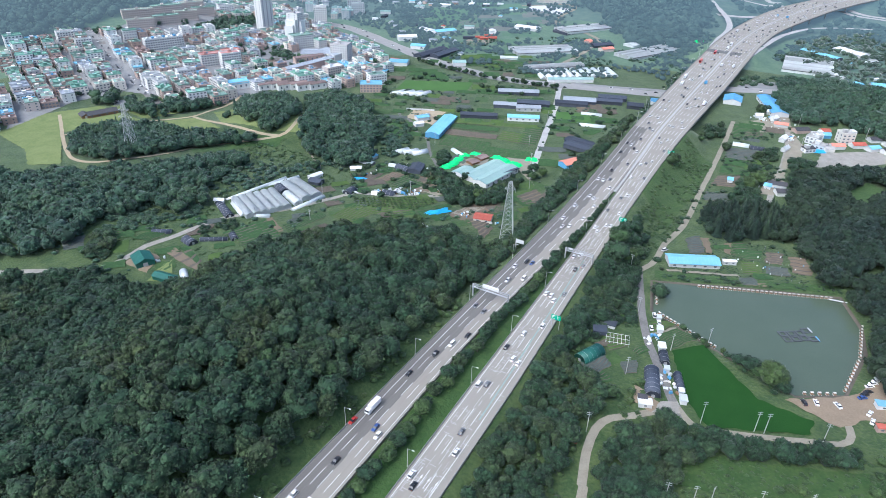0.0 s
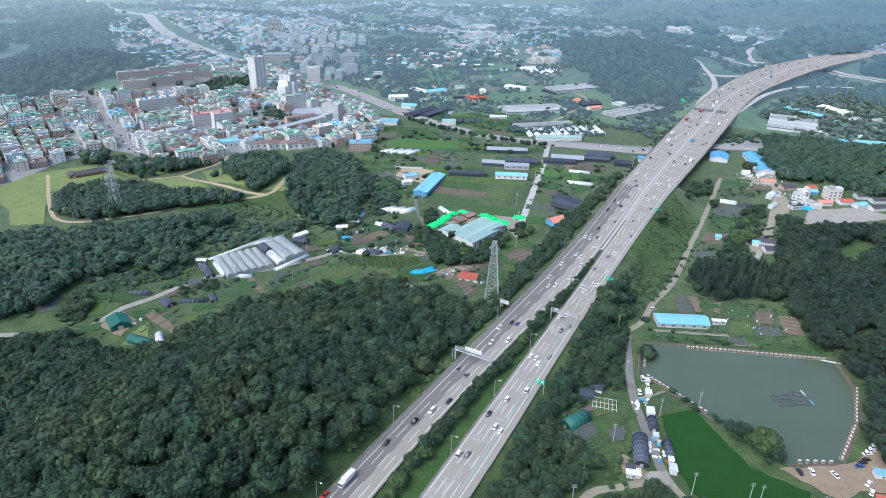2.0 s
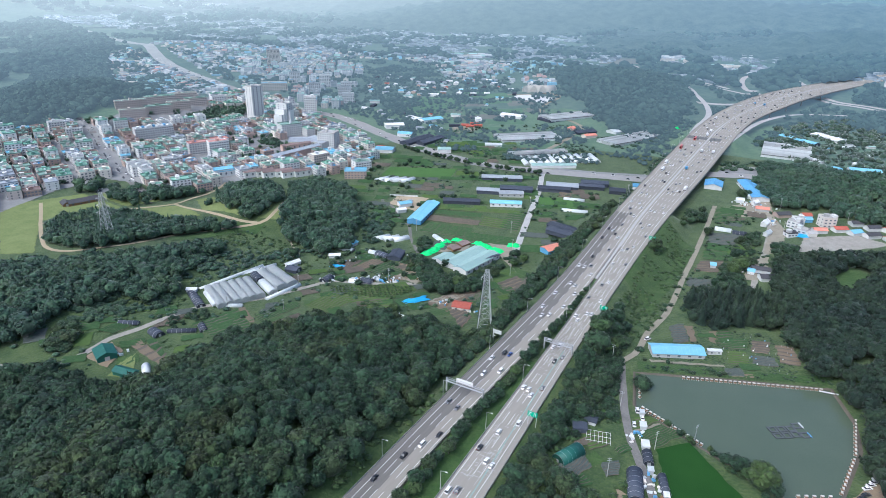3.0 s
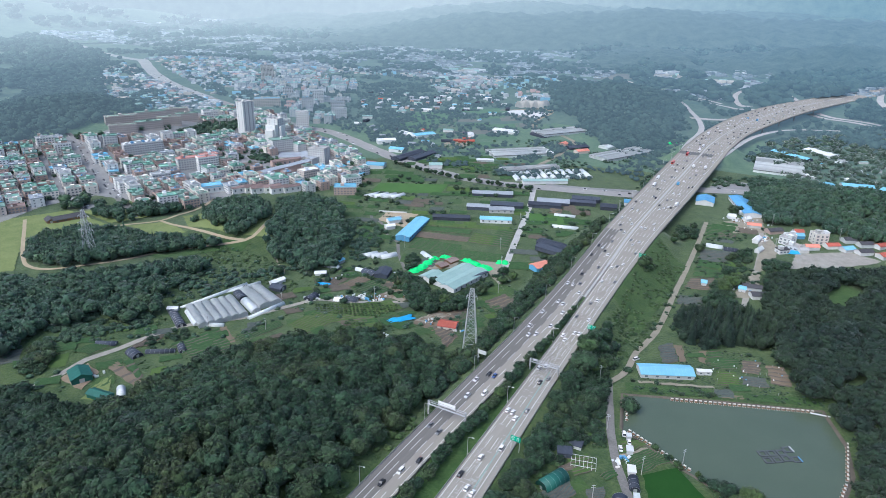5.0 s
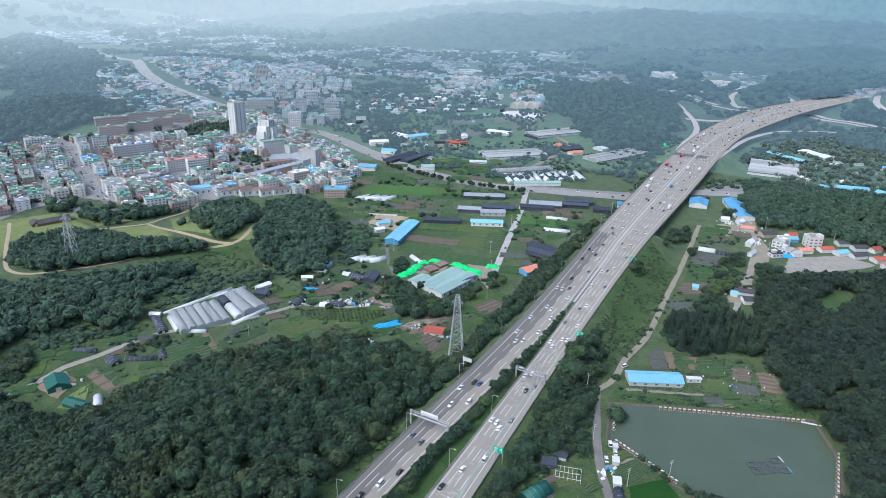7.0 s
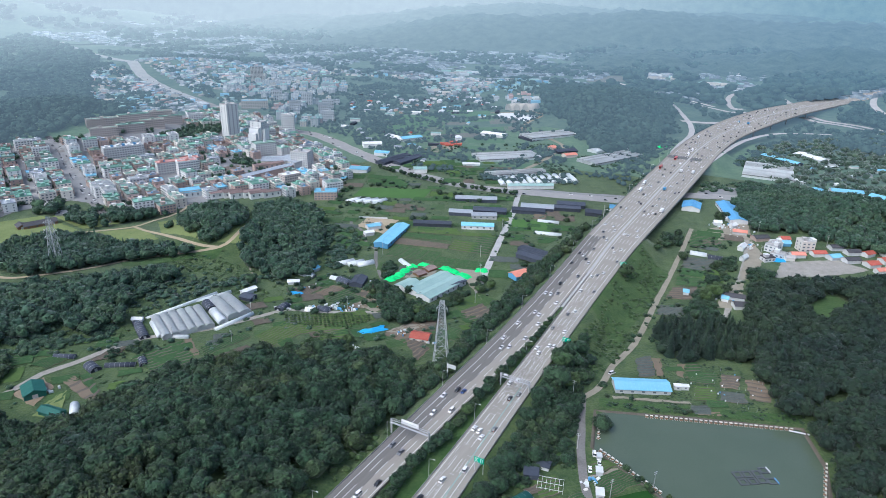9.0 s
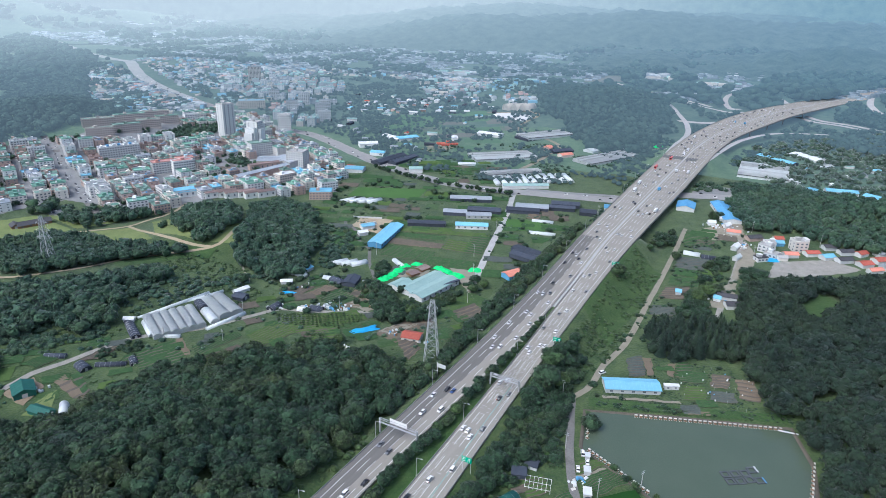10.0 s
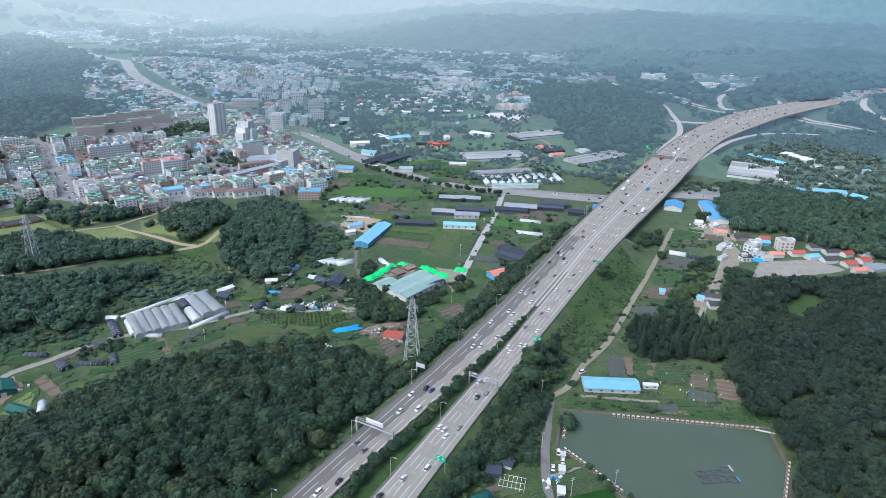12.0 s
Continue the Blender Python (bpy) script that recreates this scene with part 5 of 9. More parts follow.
for x, y, yaw, l, w, h, roof, wall, words in (
        (-254, 763.5, 34, 56, 8, 4, "roof_teal", "wall_white", "long white shop with a pale teal roof"), (-358, 1018, -24, 30, 22, 3, "black_net", "black_net", "dark shade cloth shed among greenhouses"),
        (-240, 1010, 70, 40, 18, 3, "film", "film", "white greenhouse behind the wood"), (-303, 972, 0, 11, 14, 5, "roof_orange", "wall_brick", "small brick store with an orange roof"),
        (-267, 948, 55, 20, 12, 4, "roof_orange", "wall_pink", "pinkish hall with a faded red roof"), (-216, 1037, -31, 44, 9, 3, "film", "film", "long white greenhouse at the wood's edge"),
        (-282, 972, 52, 34, 16, 3, "black_net", "black_net", "dark shade cloth shed among greenhouses"), (-466, 785, 85, 60, 16, 4, "black_net", "black_net", "long dark shade cloth shed by the main road"),
        (-448, 792, 85, 50, 14, 4, "black_net", "black_net", "long dark shade cloth shed by the main road"), (-405, 755, 34, 17, 14, 5, "roof_teal", "wall_white", "white workshop with a pale green roof"),
        (-497, 803, 16, 21, 14, 5, "roof_blue", "wall_white", "workshop with a light blue roof by the main road"), (-541, 840, 44, 28, 16, 6, "white", "wall_white", "white workshop by the main road"),
        (-539, 905, -17, 40, 16, 4, "white", "wall_grey", "long white roofed workshop"), (-518, 912, 62, 36, 18, 5, "roof_blue", "wall_white", "wide workshop with a light blue roof"),
        (-471, 712, 21, 24, 18, 5, "roof_blue", "wall_white", "white filling station with a blue canopy"), (-418, 1012, 0, 40, 20, 4, "white", "wall_white", "white roofed workshop on the plain"),
        (4.8, 1044, -37, 58, 13, 4, "roof_blue", "black_net", "long dark shed with a blue roof"), (42, 1090, -40, 46, 24, 4, "white", "wall_white", "white workshop range near the junction"),
        (79, 895, 13, 33, 14, 5, "roof_blue", "wall_white", "white workshop with a blue roof"), (106, 800, -30, 26, 12, 5, "roof_blue", "wall_white", "white workshop with a blue roof"),
        (57, 850, -52, 34, 16, 5, "roof_blue", "wall_white", "workshop with a pale blue roof"), (-560, 690, 72, 26, 40, 9, "roof_grey", "wall_grey", "grey market hall in the town"),
        (-550, 626, 83, 78, 11, 9, "roof_grey", "wall_brick", "long brick school building")):
    shed(x, y, yaw, l, w, h, M[roof], M[wall], words, 1.8, "workshop", "workshop", "workshops of the wider valley", windows=False)
field("white_sheet", (-490, 1150), (-400, 1116), (-390, 1150), (-478, 1186), 0)
field("track", (-466, 862), (-436, 858), (-424, 915), (-466, 930), 0)
for x, y, yaw in ((-456, 912, 30), (-446, 909, 30), (-437, 920, 40), (-449, 930, 30)):
    shed(x, y, yaw, 12, 7, 3, M["roof_red"], M["roof_red"], "low store stacked under a red cover", 0.8, "store", "store", "red stores on the plain", windows=False, seams=False)
for x, y, yaw in ((-470, 1212, -22), (-448, 1203, -22), (-428, 1196, -22)):
    tunnel(x, y, yaw + 90, 30, 17, 12, M["hazed_beige"], "tall arched white hall on the plain", "arched halls", "arched_hall", "hall")
ribbon("road", [(-293, 842), (-290, 900), (-293, 959), (-300, 1010), (-358, 1050), (-385, 1060), (-400, 1110), (-392, 1156), (-420, 1180), (-505, 1181)], 7, M["track"], 0.5, "pale winding farm road across the plain", step=10)

tunnel(-60, 265.5, 66, 15, 8, 4.4, M["quonset_green"], "dark green arched metal barn among trees", name="arched_barn", category="barn")
tunnel(-26.8, 262, 106, 20, 7.5, 4, NET, "arched barn covered with black cloth beside the lane", name="arched_barn", category="barn")
shed(-333, 209, -24, 13, 11, 3.6, M["quonset_green"], M["quonset_green"], "dark green metal barn on the farm lane", 2.2, "barn", "barn", windows=False)
tunnel(-295.5, 209, -35, 11, 5, 3.4, M["film"], "pale plastic tunnel at the wood's edge")
shed(-304, 202, 8, 14, 6, 3, M["quonset_green"], M["quonset_green"], "dark green metal shed at the wood's edge", 1.4, windows=False)
tunnel(-26.3, 284, 110, 9, 5, 3, NET, "low store covered with black cloth beside the lane", name="arched_barn", category="barn")
tunnel(-15.4, 269.3, 112, 12, 4.2, 3, NET, "low store covered with black cloth beside the lane", name="arched_barn", category="barn")

# bare frame of a small greenhouse on the plot below the motorway
rack = place(thing("trellis", "bare pale trellis of posts and rails over plots", "trellis"), -51.5, 286, 15)
for q in range(7):
    x = -6 + q * 2
    part("rib", bar(bar(bar(bmesh.new(), (x, -4, 0), (x, -4, 1.6), 0.09), (x, -4, 1.6), (x, 4, 1.6), 0.09), (x, 4, 1.6), (x, 4, 0), 0.09), M["paint_white"], rack)
for y in (-4, 0, 4):
    part("rail", bar(bmesh.new(), (-6, y, 1.66), (6, y, 1.66), 0.09), M["paint_white"], rack)
shed(-59, 297, 5, 6, 5, 2.4, NET, M["wall_white"], "small white hut with a black covered roof", 0.8, windows=False, seams=False)


# ---- town ----
def block(l, w, storeys, wall, roof, name="apartment_house", tank=True, bay=3.2, high=2.9, stripe=False, seed=0):
    """A flat-roofed block with rows of windows, a parapet, a coloured roof and a stair tower."""
    rnd = random.Random(seed)
    t = new(name)
    h = storeys * high + 0.4
    a, b = l / 2, w / 2
    part("wall", boxes((-a, a, -b, b, -2, h)), wall, t)
    part("roof", boxes((-a + 0.3, a - 0.3, -b + 0.3, b - 0.3, h, h + 0.12)), roof, t)
    p = 0.28
    part("parapet", boxes((-a, a, -b, -b + p, h, h + 1.0), (-a, a, b - p, b, h, h + 1.0), (-a, -a + p, -b + p, b - p, h, h + 1.0), (a - p, a, -b + p, b - p, h, h + 1.0)), roof if seed % 2 else wall, t)
    sx = rnd.uniform(-0.5, 0.5) * a
    part("stair_tower", boxes((sx - 1.8, sx + 1.8, -1.6, 1.9, h, h + 2.7), (sx - 2.1, sx + 2.1, -1.9, 2.2, h + 2.7, h + 2.9)), roof if rnd.random() < 0.5 else wall, t)
    if tank and seed % 3 == 1:
        part("water_tank", bar(bmesh.new(), (sx + 3.2, 0.5, h), (sx + 3.2, 0.5, h + 1.8), 0.9, 8), M["roof_blue_dark"] if rnd.random() < 0.5 else M["paint_white"], t)
    bm = bmesh.new()
    for s in range(storeys):
        z0 = s * high + 1.0
        n = max(2, int(l / bay))
        for k in range(n):
            x = -a + l * (k + 0.5) / n
            for q in (-1, 1):
                bm.faces.new([bm.verts.new((x + q * e, q * (b + 0.04), z0 + f)) for e, f in ((-0.95, 0), (0.95, 0), (0.95, 1.4), (-0.95, 1.4))])
        n = max(1, int(w / bay / 1.4))
        for k in range(n):
            y = -b + w * (k + 0.5) / n
            for q in (-1, 1):
                bm.faces.new([bm.verts.new((q * (a + 0.04), y - q * e, z0 + f)) for e, f in ((0.7, 0), (-0.7, 0), (-0.7, 1.3), (0.7, 1.3))])
    tagged(part("glazing", bm, M["glass"], t), kind="stuff")
    return t


TOWN = [(-640, 300), (-668, 345), (-672, 385), (-664, 437), (-641, 440), (-610, 432), (-597, 436), (-557, 450), (-531, 465), (-545, 494), (-536, 524), (-484, 549), (-440, 640), (-480, 712), (-560, 765), (-640, 810), (-720, 850),
        (-830, 905), (-960, 950), (-900, 830), (-870, 740), (-880, 640), (-855, 590), (-880, 530), (-915, 470), (-871, 425), (-788, 378), (-740, 300), (-670, 250)]
kinds = []
LOOKS = (("wall_grey", "roof_mint", "grey", "bright green"), ("wall_brick", "roof_green", "red brick", "green"), ("wall_beige", "roof_mint", "beige", "bright green"), ("wall_white", "roof_mint", "white", "bright green"), ("wall_brick", "roof_grey", "red brick", "grey"), ("wall_pink", "roof_green", "pinkish", "green"),
         ("wall_brick", "roof_green", "red brick", "green"), ("wall_beige", "roof_mint", "beige", "bright green"), ("wall_white", "roof_concrete", "white", "grey"), ("wall_brick", "roof_green", "red brick", "green"), ("wall_brick", "roof_brown", "red brick", "brown"), ("wall_white", "roof_grey", "white", "grey"),
         ("wall_beige", "roof_green", "beige", "green"), ("wall_grey", "roof_blue", "grey", "light blue"))
for k, (wall, roof, w1, w2) in enumerate(LOOKS):
    b = block((13, 16, 14, 19, 13, 16, 17, 15, 21, 12, 16, 17, 15, 18)[k], (11.5, 12, 11, 13, 11, 12.5, 11, 12, 12, 11, 12, 12.5, 11.5, 11)[k], (3, 3, 2, 4, 3, 3, 2, 3, 4, 3, 2, 3, 3, 2)[k], M[wall], M[roof], seed=k)
    kinds.append(tagged(b, "%s low apartment house with a flat %s roof" % (w1, w2), "apartment house", "town houses"))


def near_line(line, x, y, reach):
    for (x0, y0), (x1, y1) in zip(line, line[1:]):
        d = np.array([x1 - x0, y1 - y0], float)
        k = min(max(((x - x0) * d[0] + (y - y0) * d[1]) / (d @ d), 0), 1)
        if math.hypot(x - x0 - k * d[0], y - y0 - k * d[1]) < reach:
            return True
    return False


def near_park(x, y):
    return math.hypot(x + 606, y - 375) < 26


field("asphalt_grey", (-640, 300), (-666, 385), (-860, 590), (-910, 470), 0)
field("asphalt_grey", (-666, 385), (-656, 436), (-640, 810), (-860, 590), 0)
field("asphalt_grey", (-656, 438), (-540, 462), (-500, 700), (-640, 810), 0)
field("asphalt_grey", (-634, 404), (-630, 420), (-608, 414), (-616, 398), 0)
STREET = [(-886, 557), (-825, 537), (-718, 483), (-625, 444), (-575, 424), (-552, 408)]
ribbon("road", STREET, 8, M["lane_worn"], 0.4, "worn asphalt town street down to the park", step=10)
field("asphalt_grey", (-640, 810), (-860, 590), (-880, 690), (-950, 940), 0)
YAW = 66.0
ux, uy = math.cos(radians(YAW)), math.sin(radians(YAW))
BIG = [(-741, 752, 18), (-659, 728, 24), (-636, 714, 20), (-708, 843, 20), (-762, 582, 30), (-800, 715, 34), (-795, 760, 30), (-790, 690, 20), (-849, 614, 34), (-832, 657, 45), (-652, 584, 30), (-842, 612, 26), (-838, 652, 26), (-826, 694, 26), (-836, 732, 26), (-872, 632, 30), (-874, 684, 30), (-868, 738, 26), (-525, 540, 16), (-505, 555, 16), (-488, 565, 14), (-562, 518, 20), (-575, 655, 22), (-583, 679, 38), (-640, 660, 25), (-444, 622, 20), (-433, 596, 22), (-507, 620, 20), (-548, 690, 26), (-560, 690, 26), (-550, 626, 24), (-553, 600, 18), (-547, 655, 18), (-604, 628, 26), (-471, 712, 20)]
rnd = random.Random(7)
used = set()
spots = []
for i in range(-80, 80):
    for j in range(-80, 80):
        u, v = i * 17.5 + (i // 4) * 4 + rnd.uniform(-1.5, 1.5), j * 13.6 + (j // 2) * 3.6 + rnd.uniform(-1, 1)
        x, y = -700 + u * ux - v * uy, 600 + u * uy + v * ux
        if not inside(TOWN, x, y) or any(math.hypot(x - q[0], y - q[1]) < q[2] for q in BIG) or rnd.random() < 0.08 or near_park(x, y) or near_line(STREET, x, y, 8.5):
            continue
        spots.append((math.hypot(x, y), x, y, YAW + rnd.choice((0, 90, 180, 270)) + rnd.uniform(-5, 5), rnd.randrange(14)))


def join_things(name, protos, spots, label, category, swap=None):
    """Copies of whole things, joined into one mesh of many materials."""
    pieces, mats = [], []
    for t in protos:
        mine = []
        for o in t.children:
            me = o.data
            look_ = (swap or {}).get(me.materials[0].name, me.materials[0])
            if look_ not in mats:
                mats.append(look_)
            me.calc_loop_triangles()
            v = np.array([tuple(q.co) for q in me.vertices])
            f = np.array([tuple(q.vertices) for q in me.loop_triangles])
            mine.append((v, f, mats.index(look_)))
        pieces.append(mine)
    vs, fs, ms, n = [], [], [], 0
    for _, x, y, yaw, k in spots:
        c, s, z = math.cos(radians(yaw)), math.sin(radians(yaw)), ground(x, y)
        g = 0.85 + 0.3 * ((x * 0.37 + y * 0.13) % 1.0)
        c, s, up = c * g, s * g, 0.8 + 0.45 * ((x * 0.71 + y * 0.29) % 1.0)
        for v, f, mi in pieces[k]:
            vs.append(np.stack([v[:, 0] * c - v[:, 1] * s + x, v[:, 0] * s + v[:, 1] * c + y, v[:, 2] * up + z], 1))
            fs.append(f + n)
            ms.append(np.full(len(f), mi, np.int32))
            n += len(v)
    ob = mesh_object(name, np.concatenate(vs), np.concatenate(fs), mats[0], label, category, "stuff", flat=True)
    for q in mats[1:]:
        ob.data.materials.append(q)
    ob.data.polygons.foreach_set("material_index", np.concatenate(ms))
    return ob


spots.sort()
for _, x, y, yaw, k in spots[:235]:
    if k not in used:
        used.add(k)
        place(kinds[k], x, y, yaw)
    else:
        put_copy(kinds[k], x, y, yaw)
if len(spots) > 235:
    join_things("town_houses", kinds, spots[235:], "crowded low flat-roofed houses deeper in the town", "town houses")
place(tagged(block(20, 17, 18, M["wall_white"], M["concrete"], "tower_block", False, 5.6, seed=3), "tall slim white apartment tower with grey stripes", "tower block"), -741, 752, 80)
step = block(15, 18, 14, M["wall_white"], M["concrete"], "tower_block", False, 5.0, seed=4)
for x0, x1, y0, y1, h in ((-13, -7.5, -8, 8, 33), (7.5, 13, -8, 8, 36), (-17, -13, -6, 7, 26), (-5, 5, -13, -9, 31), (-5, 5, 9, 12, 24)):
    part("wing", boxes((x0, x1, y0, y1, -2, h), (x0, x1, y0, y0 + 0.3, h, h + 1)), M["wall_white"], step)
place(tagged(step, "stepped white apartment tower with terraces", "tower block"), -659, 728, 100)
place(tagged(block(30, 18, 6, M["wall_white"], M["roof_green"], "apartment_house", True, 3.2, seed=5), "white apartment block at the foot of the towers", "apartment house"), -634, 710, 64)
place(tagged(block(20, 18, 10, M["wall_white"], M["concrete"], "tower_block", False, 3.2, seed=6), "white mid-rise apartment tower", "tower block"), -708, 843, 40)
long_white = block(50, 13, 5, M["wall_white"], M["wall_white"], "apartment_house", False, 3.0, seed=7)
for q in range(7):
    part("roof_room", boxes((-22 + q * 7, -19 + q * 7, -5, 0, 15.6, 17.8)), M["roof_blue_dark"] if q % 2 else M["wall_white"], long_white)
place(tagged(long_white, "long white apartment block with blue roof rooms", "apartment house"), -762, 582, 68)
for k, (x, y, yaw, l) in enumerate(((-842, 612, 60, 36), (-838, 652, 66, 38), (-845, 694, 58, 34), (-858, 738, 62, 34), (-872, 632, 64, 44), (-874, 684, 66, 44), (-888, 742, 62, 38))):
    place(tagged(block(l, 11, 4, M["wall_pink"], M["roof_green"], "apartment_house", False, 3.0, seed=8 + k), "long pinkish brick apartment slab with a green roof edge", "apartment house", "brick slabs"), x, y, yaw)
for x, y, l, st in ((-662, 570, 26, 5), (-638, 580, 24, 6), (-655, 598, 22, 5)):
    place(tagged(block(l, 13, st, M["wall_white"], M["roof_pink"], "apartment_house", True, 3.0, seed=st + int(l)), "white apartment block with a pale red roof", "apartment house", "white blocks"), x, y, 65)
for q in range(6):
    shed(-534 + q * 9, 533 + q * 6 + (q % 2) * 5, 64, 20, 9, 7, M["roof_brown"], M["wall_white"], "white row house with a brown roof", 1.5, "row_house", "house", "row houses", windows=True, seams=False)
shed(-566, 512, 62, 34, 11, 9, M["roof_blue"], M["wall_white"], "white hall with a long light blue roof", 2, "town_hall", "hall", windows=True)
shed(-558, 524, 62, 30, 9, 7, M["roof_blue"], M["wall_white"], "white hall with a long light blue roof", 2, "town_hall", "hall", windows=True)
shed(-575, 655, 64, 40, 9, 8, M["roof_brown"], M["wall_brick"], "long brick school building with a dark roof", 1.2, "school", "school", windows=True, seams=False)
for x, y, yaw, l, w, st, wall, roof, words in ((-444, 622, 60, 20, 15, 4, "wall_white", "roof_green", "white apartment house at the town's edge"), (-433, 596, 34, 25, 15, 3, "wall_brick", "roof_blue", "brick house row with a blue roof"), (-507, 620, 74, 23, 14, 4, "wall_pink", "white", "pink and white apartment house"),
                                              (-548, 690, 14, 24, 18, 7, "wall_white", "concrete", "white office block by the main road")):
    place(tagged(block(l, w, st, M[wall], M[roof], "apartment_house", False, seed=st), words, "apartment house"), x, y, yaw)
field("soil", (-635, 606), (-590, 590), (-580, 622), (-622, 648), 0)
shed(-583, 679, 35, 36, 28, 8, M["roof_grey"], M["wall_beige"], "school hall with a pale grey roof", name="school_hall", category="hall")

# trees between the houses
rnd = random.Random(17)
town_trees = []
for _ in range(2600):
    x, y = rnd.uniform(-950, -440), rnd.uniform(280, 940)
    if not inside(TOWN, x, y) or noise.noise((x / 70, y / 70, 4.0)) < -0.02 or any(math.hypot(x - q[1], y - q[2]) < 6 for q in spots if abs(x - q[1]) < 8) or any(math.hypot(x - q[0], y - q[1]) < 12 for q in BIG) or near_line(STREET, x, y, 5):
        continue
    w = rnd.uniform(5, 9)
    town_trees.append((x, y, ground(x, y) - 0.3, w, w * rnd.uniform(0.9, 1.2), rnd.uniform(0, 6.28), rnd.randrange(6)))
for cx, cy, r, n in ((-620, 582, 10, 14), (-622, 652, 12, 16), (-618, 664, 10, 10), (-572, 640, 8, 8), (-600, 590, 8, 8), (-560, 480, 8, 6), (-600, 432, 10, 8)):
    for _ in range(n):
        x, y, w = cx + rnd.gauss(0, r * 0.6), cy + rnd.gauss(0, r * 0.6), rnd.uniform(6, 10)
        town_trees.append((x, y, ground(x, y) - 0.3, w, w * 1.1, rnd.uniform(0, 6.28), rnd.randrange(6)))
for _ in range(230):
    x, y, w = rnd.uniform(-850, -765), rnd.uniform(676, 804), rnd.uniform(7, 12)
    if inside([(-802, 676), (-824, 739), (-850, 800), (-812, 804), (-772, 768), (-770, 690)], x, y):
        town_trees.append((x, y, ground(x, y) - 0.3, w, w * 1.2, rnd.uniform(0, 6.28), rnd.randrange(6)))
join_crowns("town_trees", FAR, town_trees, M["leaf_mid_haze"], "green trees and shrubs between the town houses", "trees")


# ---- scattered houses and woods of the wider valley ----
def small_house(l, w, h, wall, roof, label, rise=1.5, name="house"):
    bm = bmesh.new()
    a, b = l / 2, w / 2
    prism(bm, [(-b, -1.5), (b, -1.5), (b, h), (0, h + rise), (-b, h)], -a, a)
    bmesh.ops.recalc_face_normals(bm, faces=bm.faces)
    t = link_mesh(name, bm, wall)
    tagged(t, label, "house", "houses of the wider valley")
    bm = bmesh.new()
    o = 0.6
    d = rise * o / b
    prism(bm, [(-b - o, h - d + 0.05), (0, h + rise + 0.05), (b + o, h - d + 0.05), (b + o, h - d + 0.3), (0, h + rise + 0.3), (-b - o, h - d + 0.3)], -a - o, a + o)
    bmesh.ops.recalc_face_normals(bm, faces=bm.faces)
    part("roof", bm, roof, t)
    return t


HOUSES = [small_house(18, 10, 4.5, M["wall_white"], M["roof_blue"], "low workshop with a light blue metal roof"), small_house(22, 11, 5, M["wall_white"], M["white"], "low workshop with a white roof"),
          small_house(14, 9, 4, M["wall_grey"], M["roof_grey"], "small house with a grey roof"), small_house(12, 9, 4, M["wall_beige"], M["roof_red"], "small house with a red roof"),
          small_house(20, 10, 5, M["wall_white"], M["roof_teal"], "low workshop with a pale teal roof"), small_house(20, 8, 3.5, M["black_net"], M["black_net"], "low shed under black shade cloth", 1.2, "shed"),
          small_house(26, 8, 3, M["film"], M["film"], "white plastic greenhouse on open land", 1.6, "greenhouse"), small_house(16, 10, 6, M["wall_brick"], M["roof_grey"], "brick building with a grey roof")]
first = set()


def near_road(x, y):
    for (x0, y0), (x1, y1) in zip(CROSS, CROSS[1:]):
        d = np.array([x1 - x0, y1 - y0], float)
        k = min(max(((x - x0) * d[0] + (y - y0) * d[1]) / (d @ d), 0), 1)
        if math.hypot(x - x0 - k * d[0], y - y0 - k * d[1]) < 20:
            return True
    return False


def scatter(poly, spacing, keep, seed, mix, clear=(), yaw0=20):
    rnd = random.Random(seed)
    xs, ys = [p[0] for p in poly], [p[1] for p in poly]
    y = min(ys)
    while y < max(ys):
        x = min(xs)
        while x < max(xs):
            px, py = x + rnd.uniform(-0.45, 0.45) * spacing, y + rnd.uniform(-0.45, 0.45) * spacing
            k = rnd.choice(mix)
            yaw = yaw0 + rnd.choice((0, 90)) + rnd.uniform(-12, 12)
            go = rnd.random() < keep
            if go and inside(poly, px, py) and not any(math.hypot(px - q[0], py - q[1]) < q[2] for q in clear) and not near_road(px, py):
                grow = rnd.uniform(0.5, 0.9)
                if k in first:
                    put_copy(HOUSES[k], px, py, yaw, grow=grow)
                else:
                    first.add(k)
                    place(HOUSES[k], px, py, yaw).scale = (grow, grow, grow)
            x += spacing
        y += spacing


specks_later = []
BUSY = [(-466, 785, 40), (-405, 755, 22), (-497, 803, 22), (-541, 840, 25), (-530, 908, 35), (-440, 1152, 55), (-450, 1203, 45), (-418, 1012, 28), (-282, 975, 35), (-240, 1010, 35), (4, 1044, 35), (42, 1090, 35), (79, 895, 25), (57, 850, 25), (-342, 879, 60), (-289, 795, 62), (-221, 952, 70), (-339, 1047, 60), (-581, 1033, 85), (-920, 985, 40)]
TOWN_EAST = [(-720, 890), (-790, 915), (-960, 1010), (-1129, 1120), (-1262, 1322), (-1140, 1357), (-976, 1378), (-860, 1182), (-780, 1049), (-705, 936)]
rnd = random.Random(77)
east = []
